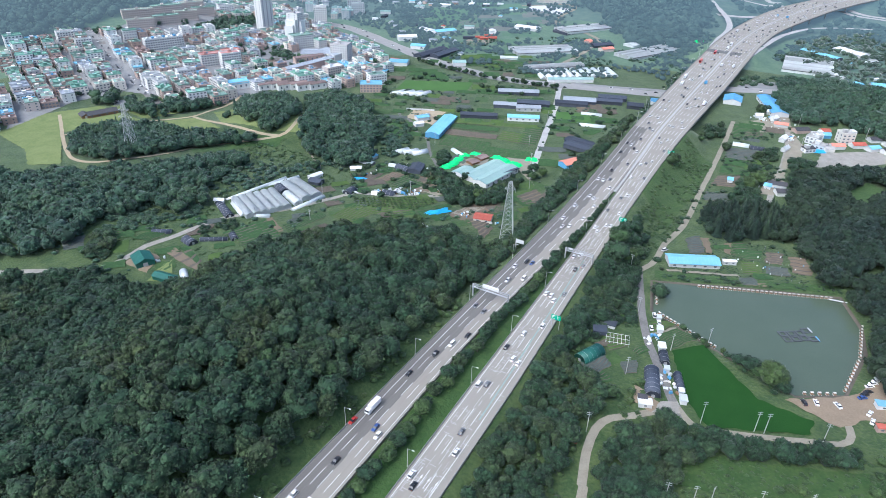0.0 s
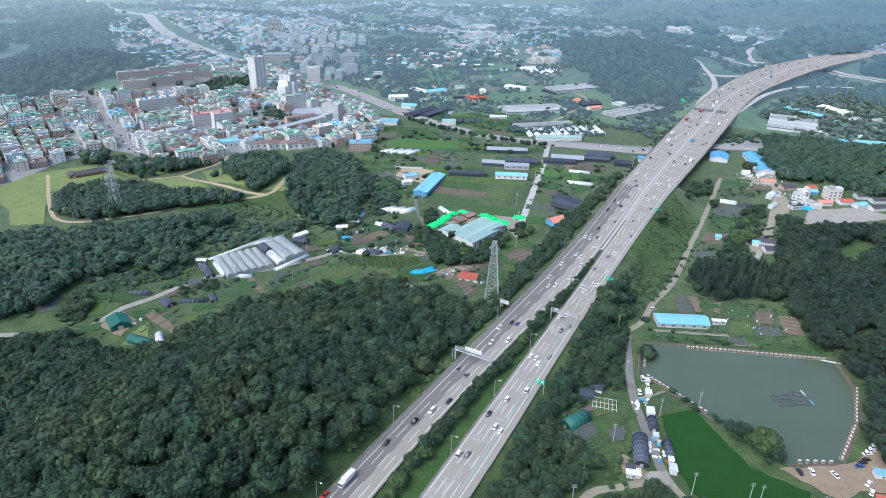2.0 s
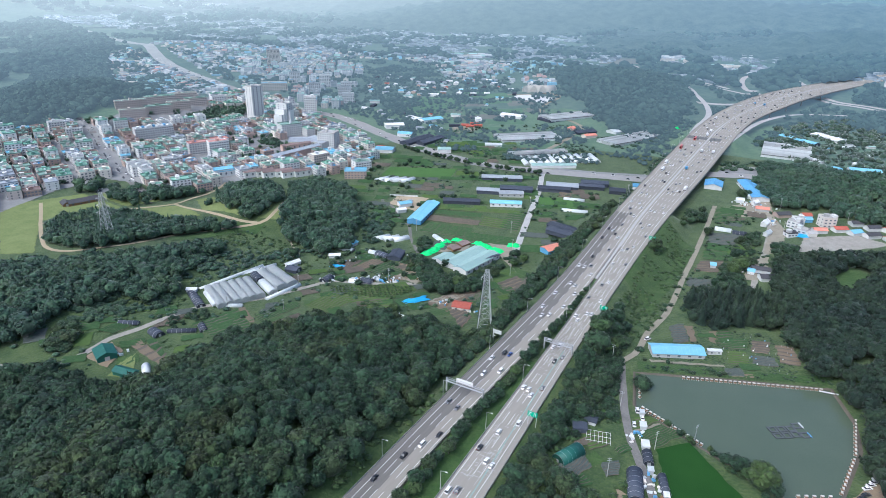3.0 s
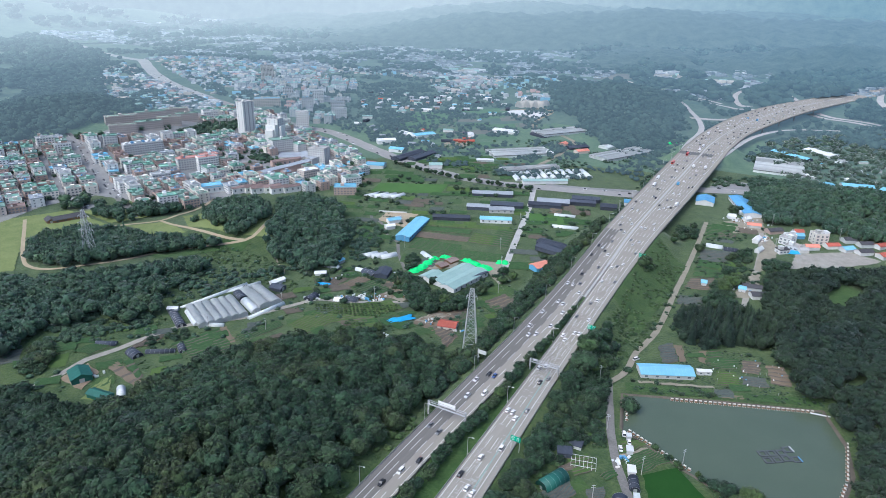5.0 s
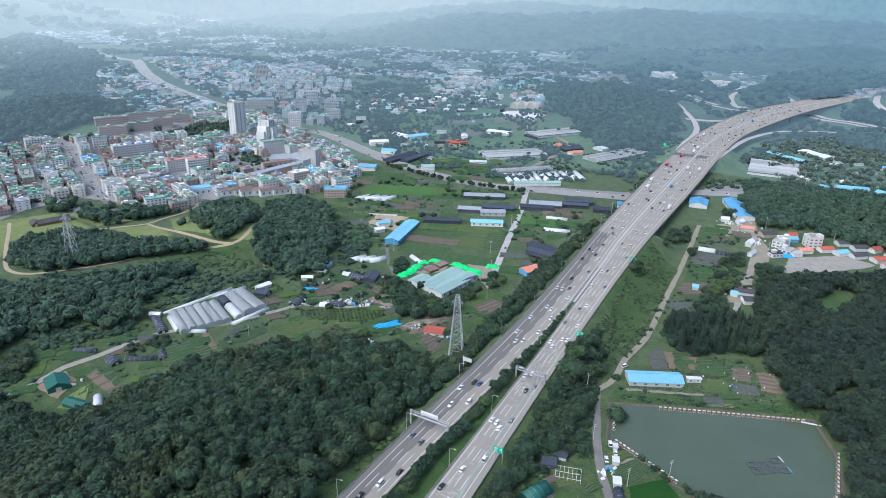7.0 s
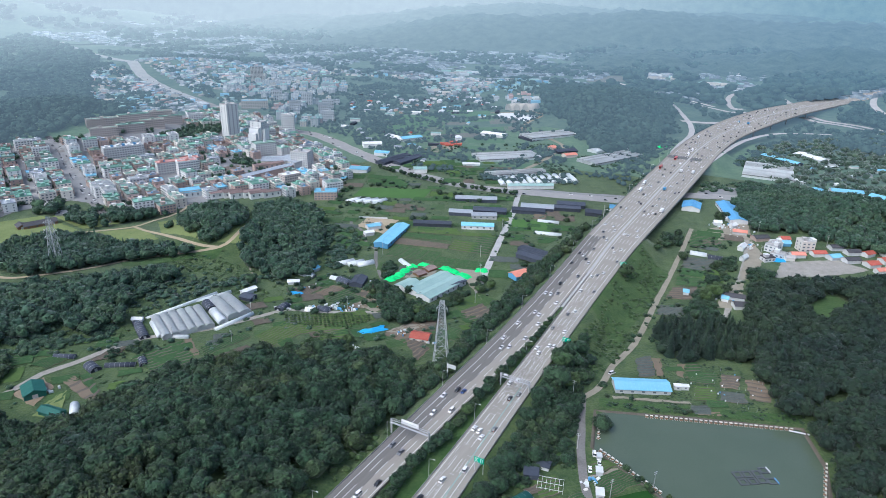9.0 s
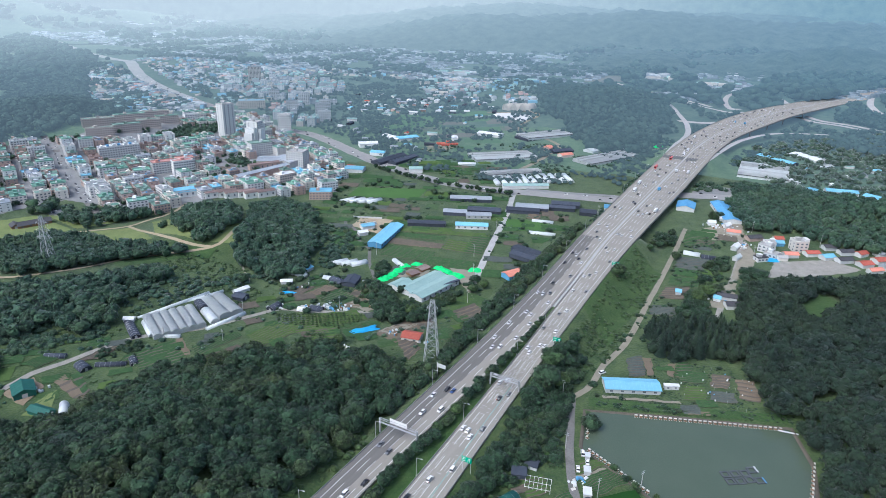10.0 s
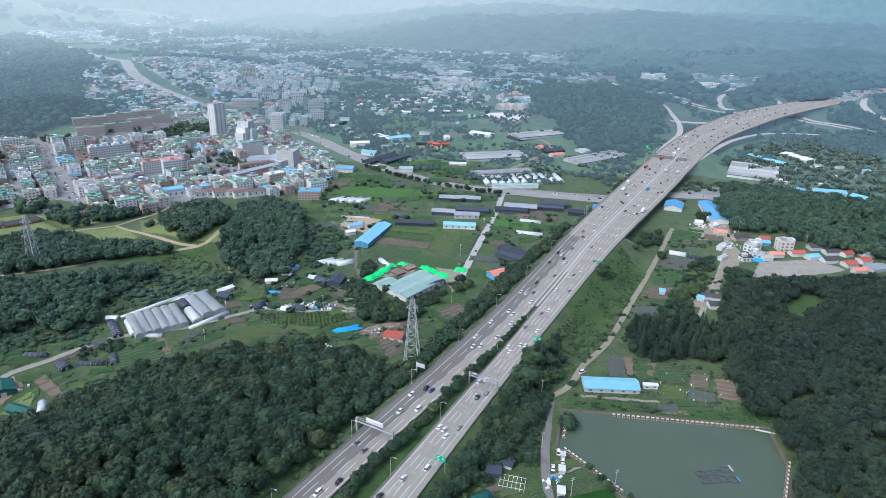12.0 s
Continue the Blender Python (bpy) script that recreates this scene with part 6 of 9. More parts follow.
for i in range(-40, 40):
    for j in range(-40, 40):
        u, v = i * 23.0 + rnd.uniform(-3, 3), j * 19.0 + (j // 2) * 5 + rnd.uniform(-2, 2)
        x, y = -850 + u * math.cos(0.6) - v * math.sin(0.6), 1080 + u * math.sin(0.6) + v * math.cos(0.6)
        if inside(TOWN_EAST, x, y) and not near_road(x, y) and rnd.random() < 0.66 and noise.noise((x / 60, y / 60, 9.0)) > -0.25 and math.hypot(x + 920, y - 985) > 36 and math.hypot(x + 745, y - 878) > 22:
            east.append((0, x, y, 34 + rnd.choice((0, 90)) + rnd.uniform(-5, 5), rnd.choice((0, 2, 3, 3, 8, 7, 11, 1, 6, 11, 8, 13))))
# houses across the road swap to copies with haze painted in as glow
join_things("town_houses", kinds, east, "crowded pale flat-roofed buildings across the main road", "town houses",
            {"wall_grey": M["hazed_beige"], "wall_white": M["hazed_white"], "wall_beige": M["hazed_beige"], "wall_brick": M["hazed_red"], "wall_pink": M["hazed_beige"], "roof_green": M["hazed_teal"], "roof_mint": M["hazed_teal"], "concrete": M["hazed_grey"], "roof_concrete": M["hazed_grey"], "roof_grey": M["hazed_grey"], "roof_blue": M["hazed_blue"], "glass": M["hazed_glass"]})
place(tagged(block(30, 18, 13, M["hazed_beige"], M["hazed_grey"], "tower_block", False, 3.2, seed=13), "beige apartment tower in the far town", "tower block"), -1160, 1240, 47)
place(tagged(block(50, 22, 5, M["hazed_beige"], M["hazed_blue"], "market_hall", False, 4, seed=14), "long beige hall with a blue roof", "hall"), -920, 985, 42)
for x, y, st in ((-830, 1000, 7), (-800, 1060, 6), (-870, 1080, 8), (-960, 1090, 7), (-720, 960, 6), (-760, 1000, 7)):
    place(tagged(block(22, 14, st, M["hazed_white"], M["hazed_grey"], "office_block", False, 3.4, seed=st), "pale mid-rise block beyond the main road", "office block"), x, y, 38)
scatter([(-740, 1150), (-900, 1330), (-700, 1330), (-600, 1100), (-620, 960)], 30, 0.6, 21, (0, 1, 2, 3, 4, 7, 2), BUSY)
scatter([(-600, 1100), (-700, 1300), (-470, 1400), (-440, 1180), (-560, 1180)], 40, 0.55, 22, (0, 1, 2, 4, 5, 6, 3), BUSY)
scatter([(-600, 850), (-420, 770), (-330, 760), (-380, 1000), (-460, 1180), (-640, 1150)], 44, 0.42, 23, (0, 1, 4, 5, 6, 3, 2), BUSY)
FAR_PLAIN = [(-700, 1300), (-900, 1560), (-1150, 1500), (-1060, 1120), (-1400, 1150), (-1750, 1330), (-1500, 1560), (-700, 1700), (-470, 1500), (-440, 1250)]
NEAR_WEST = [(-925, 680), (-1100, 770), (-1300, 880), (-1500, 1000), (-1650, 1200), (-1420, 1090), (-1150, 1000), (-1007, 955), (-935, 850)]
for n_, (key, cnt) in enumerate((("hazed_white", 190), ("hazed_grey", 170), ("hazed_blue", 60), ("hazed_teal", 130), ("hazed_red", 40), ("hazed_beige", 110))):
    specks_later.append((FAR_PLAIN, cnt * 2, 90 + n_, key))
    specks_later.append((NEAR_WEST, cnt, 120 + n_, key))
scatter([(-748, 960), (-860, 1250), (-700, 1330), (-400, 800), (-449, 790), (-600, 890)], 36, 0.5, 28, (0, 1, 2, 3, 4, 5, 6, 2), BUSY)
scatter([(20, 900), (150, 900), (220, 1120), (120, 1150), (40, 1050)], 34, 0.5, 26, (0, 1, 1, 4, 6, 2), BUSY)
scatter([(-500, 640), (-440, 640), (-480, 720), (-560, 770), (-590, 740)], 22, 0.7, 27, (1, 7, 2, 3, 0))

# far town as roofs made pale by haze painted in as glow
def specks(name, poly, count, seed, material, size, label, top=32):
    rnd = random.Random(seed)
    xs, ys = [p[0] for p in poly], [p[1] for p in poly]
    vs, fs, made = [], [], 0
    while made < count:
        x, y = rnd.uniform(min(xs), max(xs)), rnd.uniform(min(ys), max(ys))
        if not inside(poly, x, y) or noise.noise((x / 160, y / 160, seed)) < -0.12 or ground(x, y) > top:
            continue
        made += 1
        l, w, h, a = size * rnd.uniform(0.5, 1.6), size * rnd.uniform(0.4, 0.8), rnd.choice((3, 4, 4, 5, 7)), rnd.uniform(0.2, 0.8) + rnd.choice((0, 1.57))
        z, n = ground(x, y) - 1, len(vs)
        for zz in (z, z + h):
            for u, v in ((-l, -w), (l, -w), (l, w), (-l, w)):
                vs.append((x + (u * math.cos(a) - v * math.sin(a)) / 2, y + (u * math.sin(a) + v * math.cos(a)) / 2, zz))
        fs += [(n + p, n + q, n + r, n + s) for p, q, r, s in ((0, 1, 5, 4), (1, 2, 6, 5), (2, 3, 7, 6), (3, 0, 4, 7), (4, 5, 6, 7))]
    return mesh_object(name, vs, fs, material, label, "far town", "stuff", flat=True)


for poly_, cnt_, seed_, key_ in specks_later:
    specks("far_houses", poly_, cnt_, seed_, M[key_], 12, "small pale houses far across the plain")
specks("far_town", [(-1050, 1560), (-700, 1700), (-500, 1700), (-520, 2300), (-1500, 2500), (-2100, 1700), (-1500, 1350)], 2300, 31, M["hazed_speck"], 20, "pale roofs of a far town with painted haze")
specks("far_town", [(-1500, 2500), (-520, 2300), (-300, 2700), (-900, 4400), (-2600, 4300), (-3900, 2900), (-3000, 1700), (-2100, 1700)], 3600, 32, M["hazed_speck"], 32, "pale roofs of a far town with painted haze")
specks("far_town", [(-330, 2050), (-60, 2000), (60, 2300), (-150, 2500), (-380, 2350)], 130, 33, M["hazed_speck"], 18, "pale roofs of a far village between hills")
specks("far_town", [(60, 1760), (330, 1700), (420, 1900), (160, 2000)], 110, 34, M["hazed_speck"], 18, "pale roofs of a far village beside the junction")
specks("far_town", [(-420, 1560), (-150, 1600), (-180, 1760), (-420, 1700)], 70, 35, M["hazed_speck"], 15, "pale roofs of a far village between hills")

# woods further off, haze painted in as glow
HAMLETS = [[(-224, 1851), (-83, 1904), (-104, 2086), (-240, 2000)], [(-199, 2199), (-28, 2268), (-61, 2582), (-237, 2594)], [(-109, 2901), (-18, 3063), (-54, 3431), (-119, 3410)], [(-373, 1871), (-296, 1933), (-344, 2141), (-418, 2098)],
           [(-528, 2155), (-473, 2186), (-529, 2409), (-589, 2374)], [(-755, 1455), (-638, 1422), (-857, 1834), (-952, 1809)]]
SCARS = [[(-516, 1825), (-420, 1908), (-470, 2008), (-560, 1980)], [(-546, 1492), (-507, 1530), (-600, 1740), (-640, 1690)]]
for q in SCARS:
    field("far_soil", *q, 0)
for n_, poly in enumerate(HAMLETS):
    for m_, (key, cnt) in enumerate((("hazed_white", 26), ("hazed_grey", 14), ("hazed_teal", 8), ("hazed_beige", 10))):
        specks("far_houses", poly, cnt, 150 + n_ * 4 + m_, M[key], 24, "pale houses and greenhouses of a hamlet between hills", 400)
FAR_WOOD = [
    [(-900, 380), (-920, 457), (-889, 540), (-885, 600), (-930, 650), (-1060, 700), (-1200, 750), (-1250, 600), (-1100, 430)],
    [(-312, 1100), (-381, 1175), (-450, 1300), (-500, 1440), (-400, 1650), (-260, 1560), (-215, 1400), (-190, 1330), (-178, 1230), (-172, 1050), (-180, 1010), (-250, 1010)],
    [(150, 1150), (60, 1200), (70, 1290), (160, 1300), (330, 1290), (330, 1050), (200, 1000)],
    [(-1430, 804), (-1398, 931), (-1250, 860), (-1180, 770), (-1300, 700)],
    [(60, 1450), (150, 1700), (330, 1750), (420, 1500), (260, 1370)],
]
join_crowns("far_woodland", FAR, [q for q in wood_places(FAR_WOOD, 12.6, 17.5, 51, 0.97, 6, 2.0) if not (q[1] > 1150 and any(near_line(lp, q[0], q[1], 16) for lp in LOOPS))], M["hazed_wood"], "dense woods on hills beyond the valley")


def sprinkle(poly, count, width, seed, thresh=0.05, size=110.0):
    """Trees in loose groups over open land."""
    rnd = random.Random(seed)
    xs, ys = [p[0] for p in poly], [p[1] for p in poly]
    out = []
    for _ in range(count * 12):
        if len(out) >= count:
            break
        x, y = rnd.uniform(min(xs), max(xs)), rnd.uniform(min(ys), max(ys))
        if inside(poly, x, y) and noise.noise((x / size, y / size, seed * 3.1)) > thresh and not near_road(x, y) and not (y < 1010 and np.interp(y, HW[:, 0], HW[:, 1]) - 3 < x < np.interp(y, HW[:, 0], HW[:, 4]) + 3) and not any(inside(q, x, y) for q in HAMLETS + SCARS) and not (y > 1150 and any(near_line(lp, x, y, 20) for lp in LOOPS)):
            w = width * rnd.uniform(0.6, 1.4)
            out.append((x, y, ground(x, y) - 0.4, w, w * rnd.uniform(0.7, 1.15), rnd.uniform(0, 6.28), rnd.randrange(6)))
    return out


VALLEY = [(-660, 880), (-1000, 1050), (-1150, 1500), (-700, 1700), (-330, 1640), (-200, 1010), (-150, 840), (-300, 760), (-440, 770)]
join_crowns("far_woodland", FAR, sprinkle(VALLEY, 3600, 7.5, 61, 0.02, 55), M["hazed_wood"], "loose groups of trees among far houses")
join_crowns("far_woodland", FAR, sprinkle([(-1000, 930), (-1600, 1180), (-1900, 1300), (-1500, 1000), (-1150, 850), (-950, 800)], 650, 10, 62, 0.02, 60), M["hazed_wood"], "loose groups of trees beyond the town")
join_crowns("far_woodland", FAR, sprinkle([(-748, 939), (-897, 1316), (-700, 1400), (-400, 790), (-449, 774), (-625, 878)], 900, 6.5, 71, -0.05, 40), M["hazed_wood"], "hedges and trees among fields and houses on the plain")
join_crowns("far_woodland", FAR, sprinkle(TOWN_EAST, 420, 8, 65, -0.05, 50), M["hazed_wood"], "trees between far town houses")
join_crowns("far_woodland", FAR, sprinkle([(20, 870), (200, 870), (260, 1250), (100, 1330), (0, 1180), (-50, 1050)], 800, 10, 64, -0.1), M["leaf_far_haze"], "loose trees round far sheds")
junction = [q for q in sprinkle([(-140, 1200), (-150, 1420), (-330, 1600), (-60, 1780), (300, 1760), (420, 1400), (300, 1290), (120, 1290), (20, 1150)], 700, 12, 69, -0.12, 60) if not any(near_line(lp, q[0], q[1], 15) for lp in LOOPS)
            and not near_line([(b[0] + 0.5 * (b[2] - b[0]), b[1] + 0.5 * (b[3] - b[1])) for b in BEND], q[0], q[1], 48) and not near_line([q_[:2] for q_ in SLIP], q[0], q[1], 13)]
join_crowns("far_woodland", FAR, junction, M["hazed_wood"], "groups of trees between the loops of the junction")
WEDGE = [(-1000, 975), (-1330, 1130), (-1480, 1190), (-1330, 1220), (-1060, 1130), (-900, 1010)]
join_crowns("far_woodland", FAR, sprinkle(WEDGE, 330, 10, 70, -0.15, 60), M["hazed_wood"], "trees beside the far main road")
for n_, (key, cnt) in enumerate((("hazed_white", 50), ("hazed_grey", 60), ("hazed_blue", 22), ("hazed_teal", 40), ("hazed_beige", 40))):
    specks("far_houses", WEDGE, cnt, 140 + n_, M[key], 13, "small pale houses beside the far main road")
# woods with painted haze glow: hedges and groves on the plain, closed forest on the hills
join_crowns("far_woodland", BACK, sprinkle([(-480, 1500), (-1100, 1550), (-1900, 1200), (-2500, 1900), (-1500, 2700), (-500, 2500), (-300, 1700)], 2300, 20, 63, 0.0, 130), M["hazed_wood"], "hazy groves of the far plain")
join_crowns("far_woodland", BACK, sprinkle([(-480, 1560), (-300, 1600), (-150, 1500), (-60, 1480), (60, 1700), (220, 2150), (600, 1500), (1100, 1700), (1100, 2500), (200, 2900), (-500, 2700)], 3600, 31, 66, -0.32, 330), M["hazed_wood"], "hazy closed forest on far hills")
join_crowns("far_woodland", BACK, sprinkle([(-1000, 380), (-1250, 600), (-1500, 800), (-1750, 1250), (-2200, 1480), (-2900, 1700), (-2600, 900), (-1500, 300)], 2600, 28, 67, -0.25, 330), M["hazed_wood"], "hazy closed forest on far hills")

join_crowns("far_woodland", BACK, sprinkle([(-500, 2500), (-1500, 2700), (-2500, 1900), (-3600, 1900), (-3900, 2900), (-2600, 4200), (-900, 4300)], 1500, 46, 68, 0.0, 260), M["hazed_wood"], "hazy groves of the furthest plain")


# ridges that close the valley, their haze painted in as glow
def ridge(radius, tops, least, thick, seed, a0=-60, a1=130, rough=9.0):
    """A range of wooded hills on an arc; angles are counted from north to the west."""
    vs, fs = [], []
    n, rows = int((a1 - a0) * 2.6), 11
    for i in range(n + 1):
        a = radians(a0 + (a1 - a0) * i / n)
        h = least + (tops - least) * (0.5 + 0.28 * math.sin(a * 9 + seed * 2) + 0.17 * math.sin(a * 23 + seed) + 0.12 * noise.noise((a * 40, seed, 0)))
        k = 1.0 if a1 - a0 >= 360 else min(1.0, i / n / 0.2, (n - i) / n / 0.2)
        h = h * k * k * (3 - 2 * k) - 12 * (1 - k)
        for j in range(rows):
            f = j / (rows - 3)
            r = radius - thick * (1 - f) + radius * 0.012 * math.sin(a * 7 + seed)
            up = math.sin(min(f, 1.0) * math.pi / 2) - 0.12 * (1 - f) if f <= 1 else 1 - (f - 1) * 0.9
            z = h * up + rough * (noise.noise((r / 210 * a * 6, r / 190, seed)) + 0.5 * noise.noise((a * 90, r / 70, seed))) * min(1, f * 3)
            vs.append((-r * math.sin(a), r * math.cos(a), z))
    for i in range(n):
        for j in range(rows - 1):
            q = i * rows + j
            fs.append((q, q + 1, q + rows + 1, q + rows))
    return mesh_object("backdrop", vs, fs, M["hazed_hill"], "ridge backdrop with painted blue haze closing the valley", "hills", "structure")


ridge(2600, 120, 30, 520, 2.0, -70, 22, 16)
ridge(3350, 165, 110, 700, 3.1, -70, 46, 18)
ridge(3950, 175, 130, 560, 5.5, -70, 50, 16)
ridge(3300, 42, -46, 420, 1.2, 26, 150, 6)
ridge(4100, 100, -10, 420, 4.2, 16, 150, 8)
# full ring added in place of the hazy sky, to hide the dark horizon
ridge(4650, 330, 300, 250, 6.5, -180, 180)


# ---- single trees and bushes ----
TREE_KINDS = []
for k in range(5):
    v, f = NEAR[k]
    for light in (False, True):
        t = new("tree")
        bm = bar(bmesh.new(), (0, 0, -0.4), (0.02, 0, 0.42), 0.035, 7, 0.02)
        for q in range(4):
            bar(bm, (0.01, 0, 0.28), (0.22 * math.cos(q * 1.6), 0.22 * math.sin(q * 1.6), 0.5), 0.014, 5, 0.006)
        part("trunk", bm, M["bark"], t)
        c = mesh_object("crown", v * (1, 1, 0.9) + (0, 0, 0.08), f, M["leaf_light" if light else "leaf"])
        c.data.attributes.new("tint", "FLOAT", "POINT").data.foreach_set("value", np.full(len(v), (0.15, 0.4, 0.6, 0.8, 0.3)[k], np.float32))
        c.parent = t
        TREE_KINDS.append(t)
seen_kinds = set()


def tree(x, y, w, h, label, group="", light=False, seed=0, name="tree", z=None):
    k = (seed * 7 + int(abs(x * 3 + y))) % 5 * 2 + int(light)
    m = pose(x, y, (ground(x, y) if z is None else z), 0, 0, (x * 37 + y * 11) % 360)
    if k in seen_kinds:
        t = copy_thing(TREE_KINDS[k], m)
    else:
        seen_kinds.add(k)
        t = TREE_KINDS[k]
        t.matrix_basis = m
    t.scale = (w, w, h)
    t.name = name
    return tagged(t, label, "tree" if name == "tree" else "bush", group)


rnd = random.Random(5)
# shrubs on the grass between the carriageways
y = 40.0
while y < 430:
    mid_x = (np.interp(y, HW[:, 0], HW[:, 2]) + np.interp(y, HW[:, 0], HW[:, 3])) / 2
    half = (np.interp(y, HW[:, 0], HW[:, 3]) - np.interp(y, HW[:, 0], HW[:, 2])) / 2
    if half > 1.6:
        w = min(rnd.uniform(6.0, 9.5), half * 1.6 + 1.8)
        tree(mid_x - half * rnd.uniform(0.0, 0.5), y, w, w * rnd.uniform(0.8, 1.1), "rounded green shrub on the grass median of the motorway", "median shrubs", rnd.random() < 0.2, name="shrub")
    y += rnd.uniform(4.0, 8.0)
for x, y, w in ((-43, 341, 12), (-76, 360, 19), (-80, 380, 15), (-70, 368, 13), (-79, 525, 13), (24, 291, 16), (13, 296, 10), (7, 299, 8), (29, 288, 9), (17, 294, 9), (-341, 386, 10), (-215, 347, 9), (-206, 404, 12), (-200, 412, 11), (-213, 408, 11), (-222, 420, 10), (-230, 432, 9), (-228, 444, 9),
                (-185, 447, 10), (-180, 474, 10), (-176, 486, 9), (-186, 492, 9), (-195, 405, 9), (-14, 545, 16), (-18, 532, 13), (-8, 552, 12), (-34, 715, 12), (-30, 725, 11), (-48, 602, 10), (-66, 620, 9), (-70, 600, 8)):
    tree(x, y, w, w * rnd.uniform(0.85, 1.15), "broad green tree standing among farm plots", "farm trees", rnd.random() < 0.3)
for i in range(34):
    k = i / 33.0
    x, y = -455 + k * 205, 742 - 20 * math.sin(k * 2.6) + (1 - k) * 0
    if rnd.random() < 0.85:
        tree(x + rnd.uniform(-2, 2), y - 4 + rnd.uniform(-1, 1), rnd.uniform(6, 8), rnd.uniform(6, 9), "round dark green roadside tree on the main road", "roadside trees")
for i in range(16):
    x, y = 30 + rnd.uniform(-4, 4) - i * 3.4, 282 + rnd.uniform(-2, 2) + i * 2.1
    tree(x - 2, y + 4, rnd.uniform(3, 5), rnd.uniform(3, 5), "low green bush on the pond bank", "pond bank bushes", rnd.random() < 0.5, name="bush")

# scrub over the open land
def scrub(poly, count, width, seed, thresh, size, material, label, protos=None, clear=()):
    out = []
    for q in sprinkle(poly, count, width, seed, thresh, size):
        if not any(inside(c, q[0], q[1]) for c in clear):
            out.append((q[0], q[1], q[2] - 0.2, q[3], q[4] * 0.75, q[5], q[6]))
    return join_crowns("scrub", protos or FAR, out, material, label, "scrub")


FLOOR = [(-420, 170), (-400, 240), (-350, 300), (-420, 340), (-400, 430), (-320, 420), (-330, 480), (-420, 560), (-440, 640), (-470, 700), (-250, 720), (-150, 640), (-140, 330), (-220, 330), (-290, 240), (-300, 200)]
PLOTS = [[(-310, 552), (-215, 592), (-190, 500), (-290, 485)], [(-350, 350), (-300, 350), (-300, 290), (-355, 300)], [(-425, 655), (-345, 692), (-338, 650), (-413, 612)], [(-320, 560), (-290, 560), (-290, 510), (-325, 510)],
         [(-305, 660), (-235, 700), (-225, 590), (-300, 570)], [(-240, 470), (-215, 500), (-170, 460), (-200, 425)], [(-345, 230), (-300, 235), (-295, 200), (-345, 200)], [(-290, 320), (-235, 350), (-235, 310), (-275, 280)]]
scrub(FLOOR, 620, 4.4, 79, -0.02, 40, M["leaf_mid_haze"], "dark green bushes and thicket round the plots", clear=PLOTS)
scrub(FLOOR, 1500, 2.2, 71, -0.1, 45, M["leaf_light"], "low green scrub and bushes round the plots", clear=PLOTS)
scrub([(-80, 390), (-78, 300), (-62, 280), (-46, 300), (-58, 350), (-64, 385)], 430, 5.0, 78, -0.45, 30, M["leaf"], "tangled green scrub between the motorway and the lane", protos=MIDDLE)
scrub([(-85, 590), (-55, 570), (-52, 420), (-62, 380), (-80, 390)], 520, 3.4, 72, -0.2, 22, M["leaf_light"], "low green scrub on the motorway bank")
join_crowns("scrub", MIDDLE, [(x, y, ground(x, y) - 0.5, w, w, x * 1.7 % 6.28, int(y) % 8) for x, y, w in ((-80, 395, 13), (-76, 405, 12), (-72, 392, 12), (-84, 385, 11), (-68, 402, 9), (-78, 418, 9), (-64, 384, 9), (-60, 640, 9), (-64, 628, 8), (-57, 630, 8), (-62, 655, 9), (-14, 606, 11), (-20, 598, 10), (-10, 616, 9), (-24, 514, 10), (-17, 508, 9), (-28, 506, 8))], M["leaf"], "dark trees beside the bank and village plots", "trees")
scrub([(-70, 60), (-75, 330), (-62, 345), (-40, 290), (-20, 235), (-30, 180), (-20, 60)], 500, 4.0, 73, -0.1, 30, M["leaf_light"], "low green scrub on the motorway bank")
scrub([(-55, 380), (-60, 420), (-50, 560), (-50, 690), (0, 690), (10, 500), (40, 410), (54, 400), (-45, 360)], 260, 4.2, 74, 0.1, 30, M["leaf"], "low green scrub among plots by the pond", clear=[[(-52, 372), (-55, 440), (40, 440), (52, 404)]])
scrub([(-8, 236), (66, 262), (120, 250), (120, 120), (-10, 120)], 420, 4.5, 75, -0.05, 25, M["leaf_light"], "rough green scrub and thicket below the lane", protos=MIDDLE, clear=[[(-4, 222), (62, 252), (62, 236), (0, 211)]])
scrub([(-6, 224), (70, 250), (80, 230), (0, 200)], 620, 2.2, 86, -0.25, 12, M["leaf_light"], "tufts of tall weeds over the rough meadow")
scrub([(-48, 361), (52, 402), (50, 406), (-50, 365)], 200, 2.4, 91, -0.8, 20, M["leaf"], "clipped dark hedge along the pond's far bank", clear=[[(0, 380), (12, 385), (10, 390), (-2, 384)]])
scrub([(-146, 60), (-146, 330), (-134, 330), (-136, 60)], 170, 4.5, 76, -0.3, 30, M["leaf_light"], "low green scrub beside the motorway")
scrub([(-340, 260), (-420, 330), (-430, 395), (-330, 410), (-300, 350), (-350, 345), (-358, 300)], 620, 2.8, 77, -0.25, 40, M["leaf_light"], "low green scrub on the slope behind the greenhouses")
scrub([(-356, 282), (-384, 303), (-425, 340), (-425, 375), (-400, 400), (-377, 418), (-335, 405), (-341, 372), (-353, 364), (-357, 302)], 170, 6.0, 80, 0.0, 50, M["leaf_mid_haze"], "dense dark green thicket on the slope behind the greenhouses")
scrub([(-430, 590), (-440, 700), (-260, 725), (-165, 700), (-150, 560), (-165, 420), (-240, 400), (-300, 440), (-320, 500)], 150, 6.5, 81, -0.1, 30, M["leaf"], "small round trees along plots and sheds", protos=MIDDLE, clear=PLOTS)
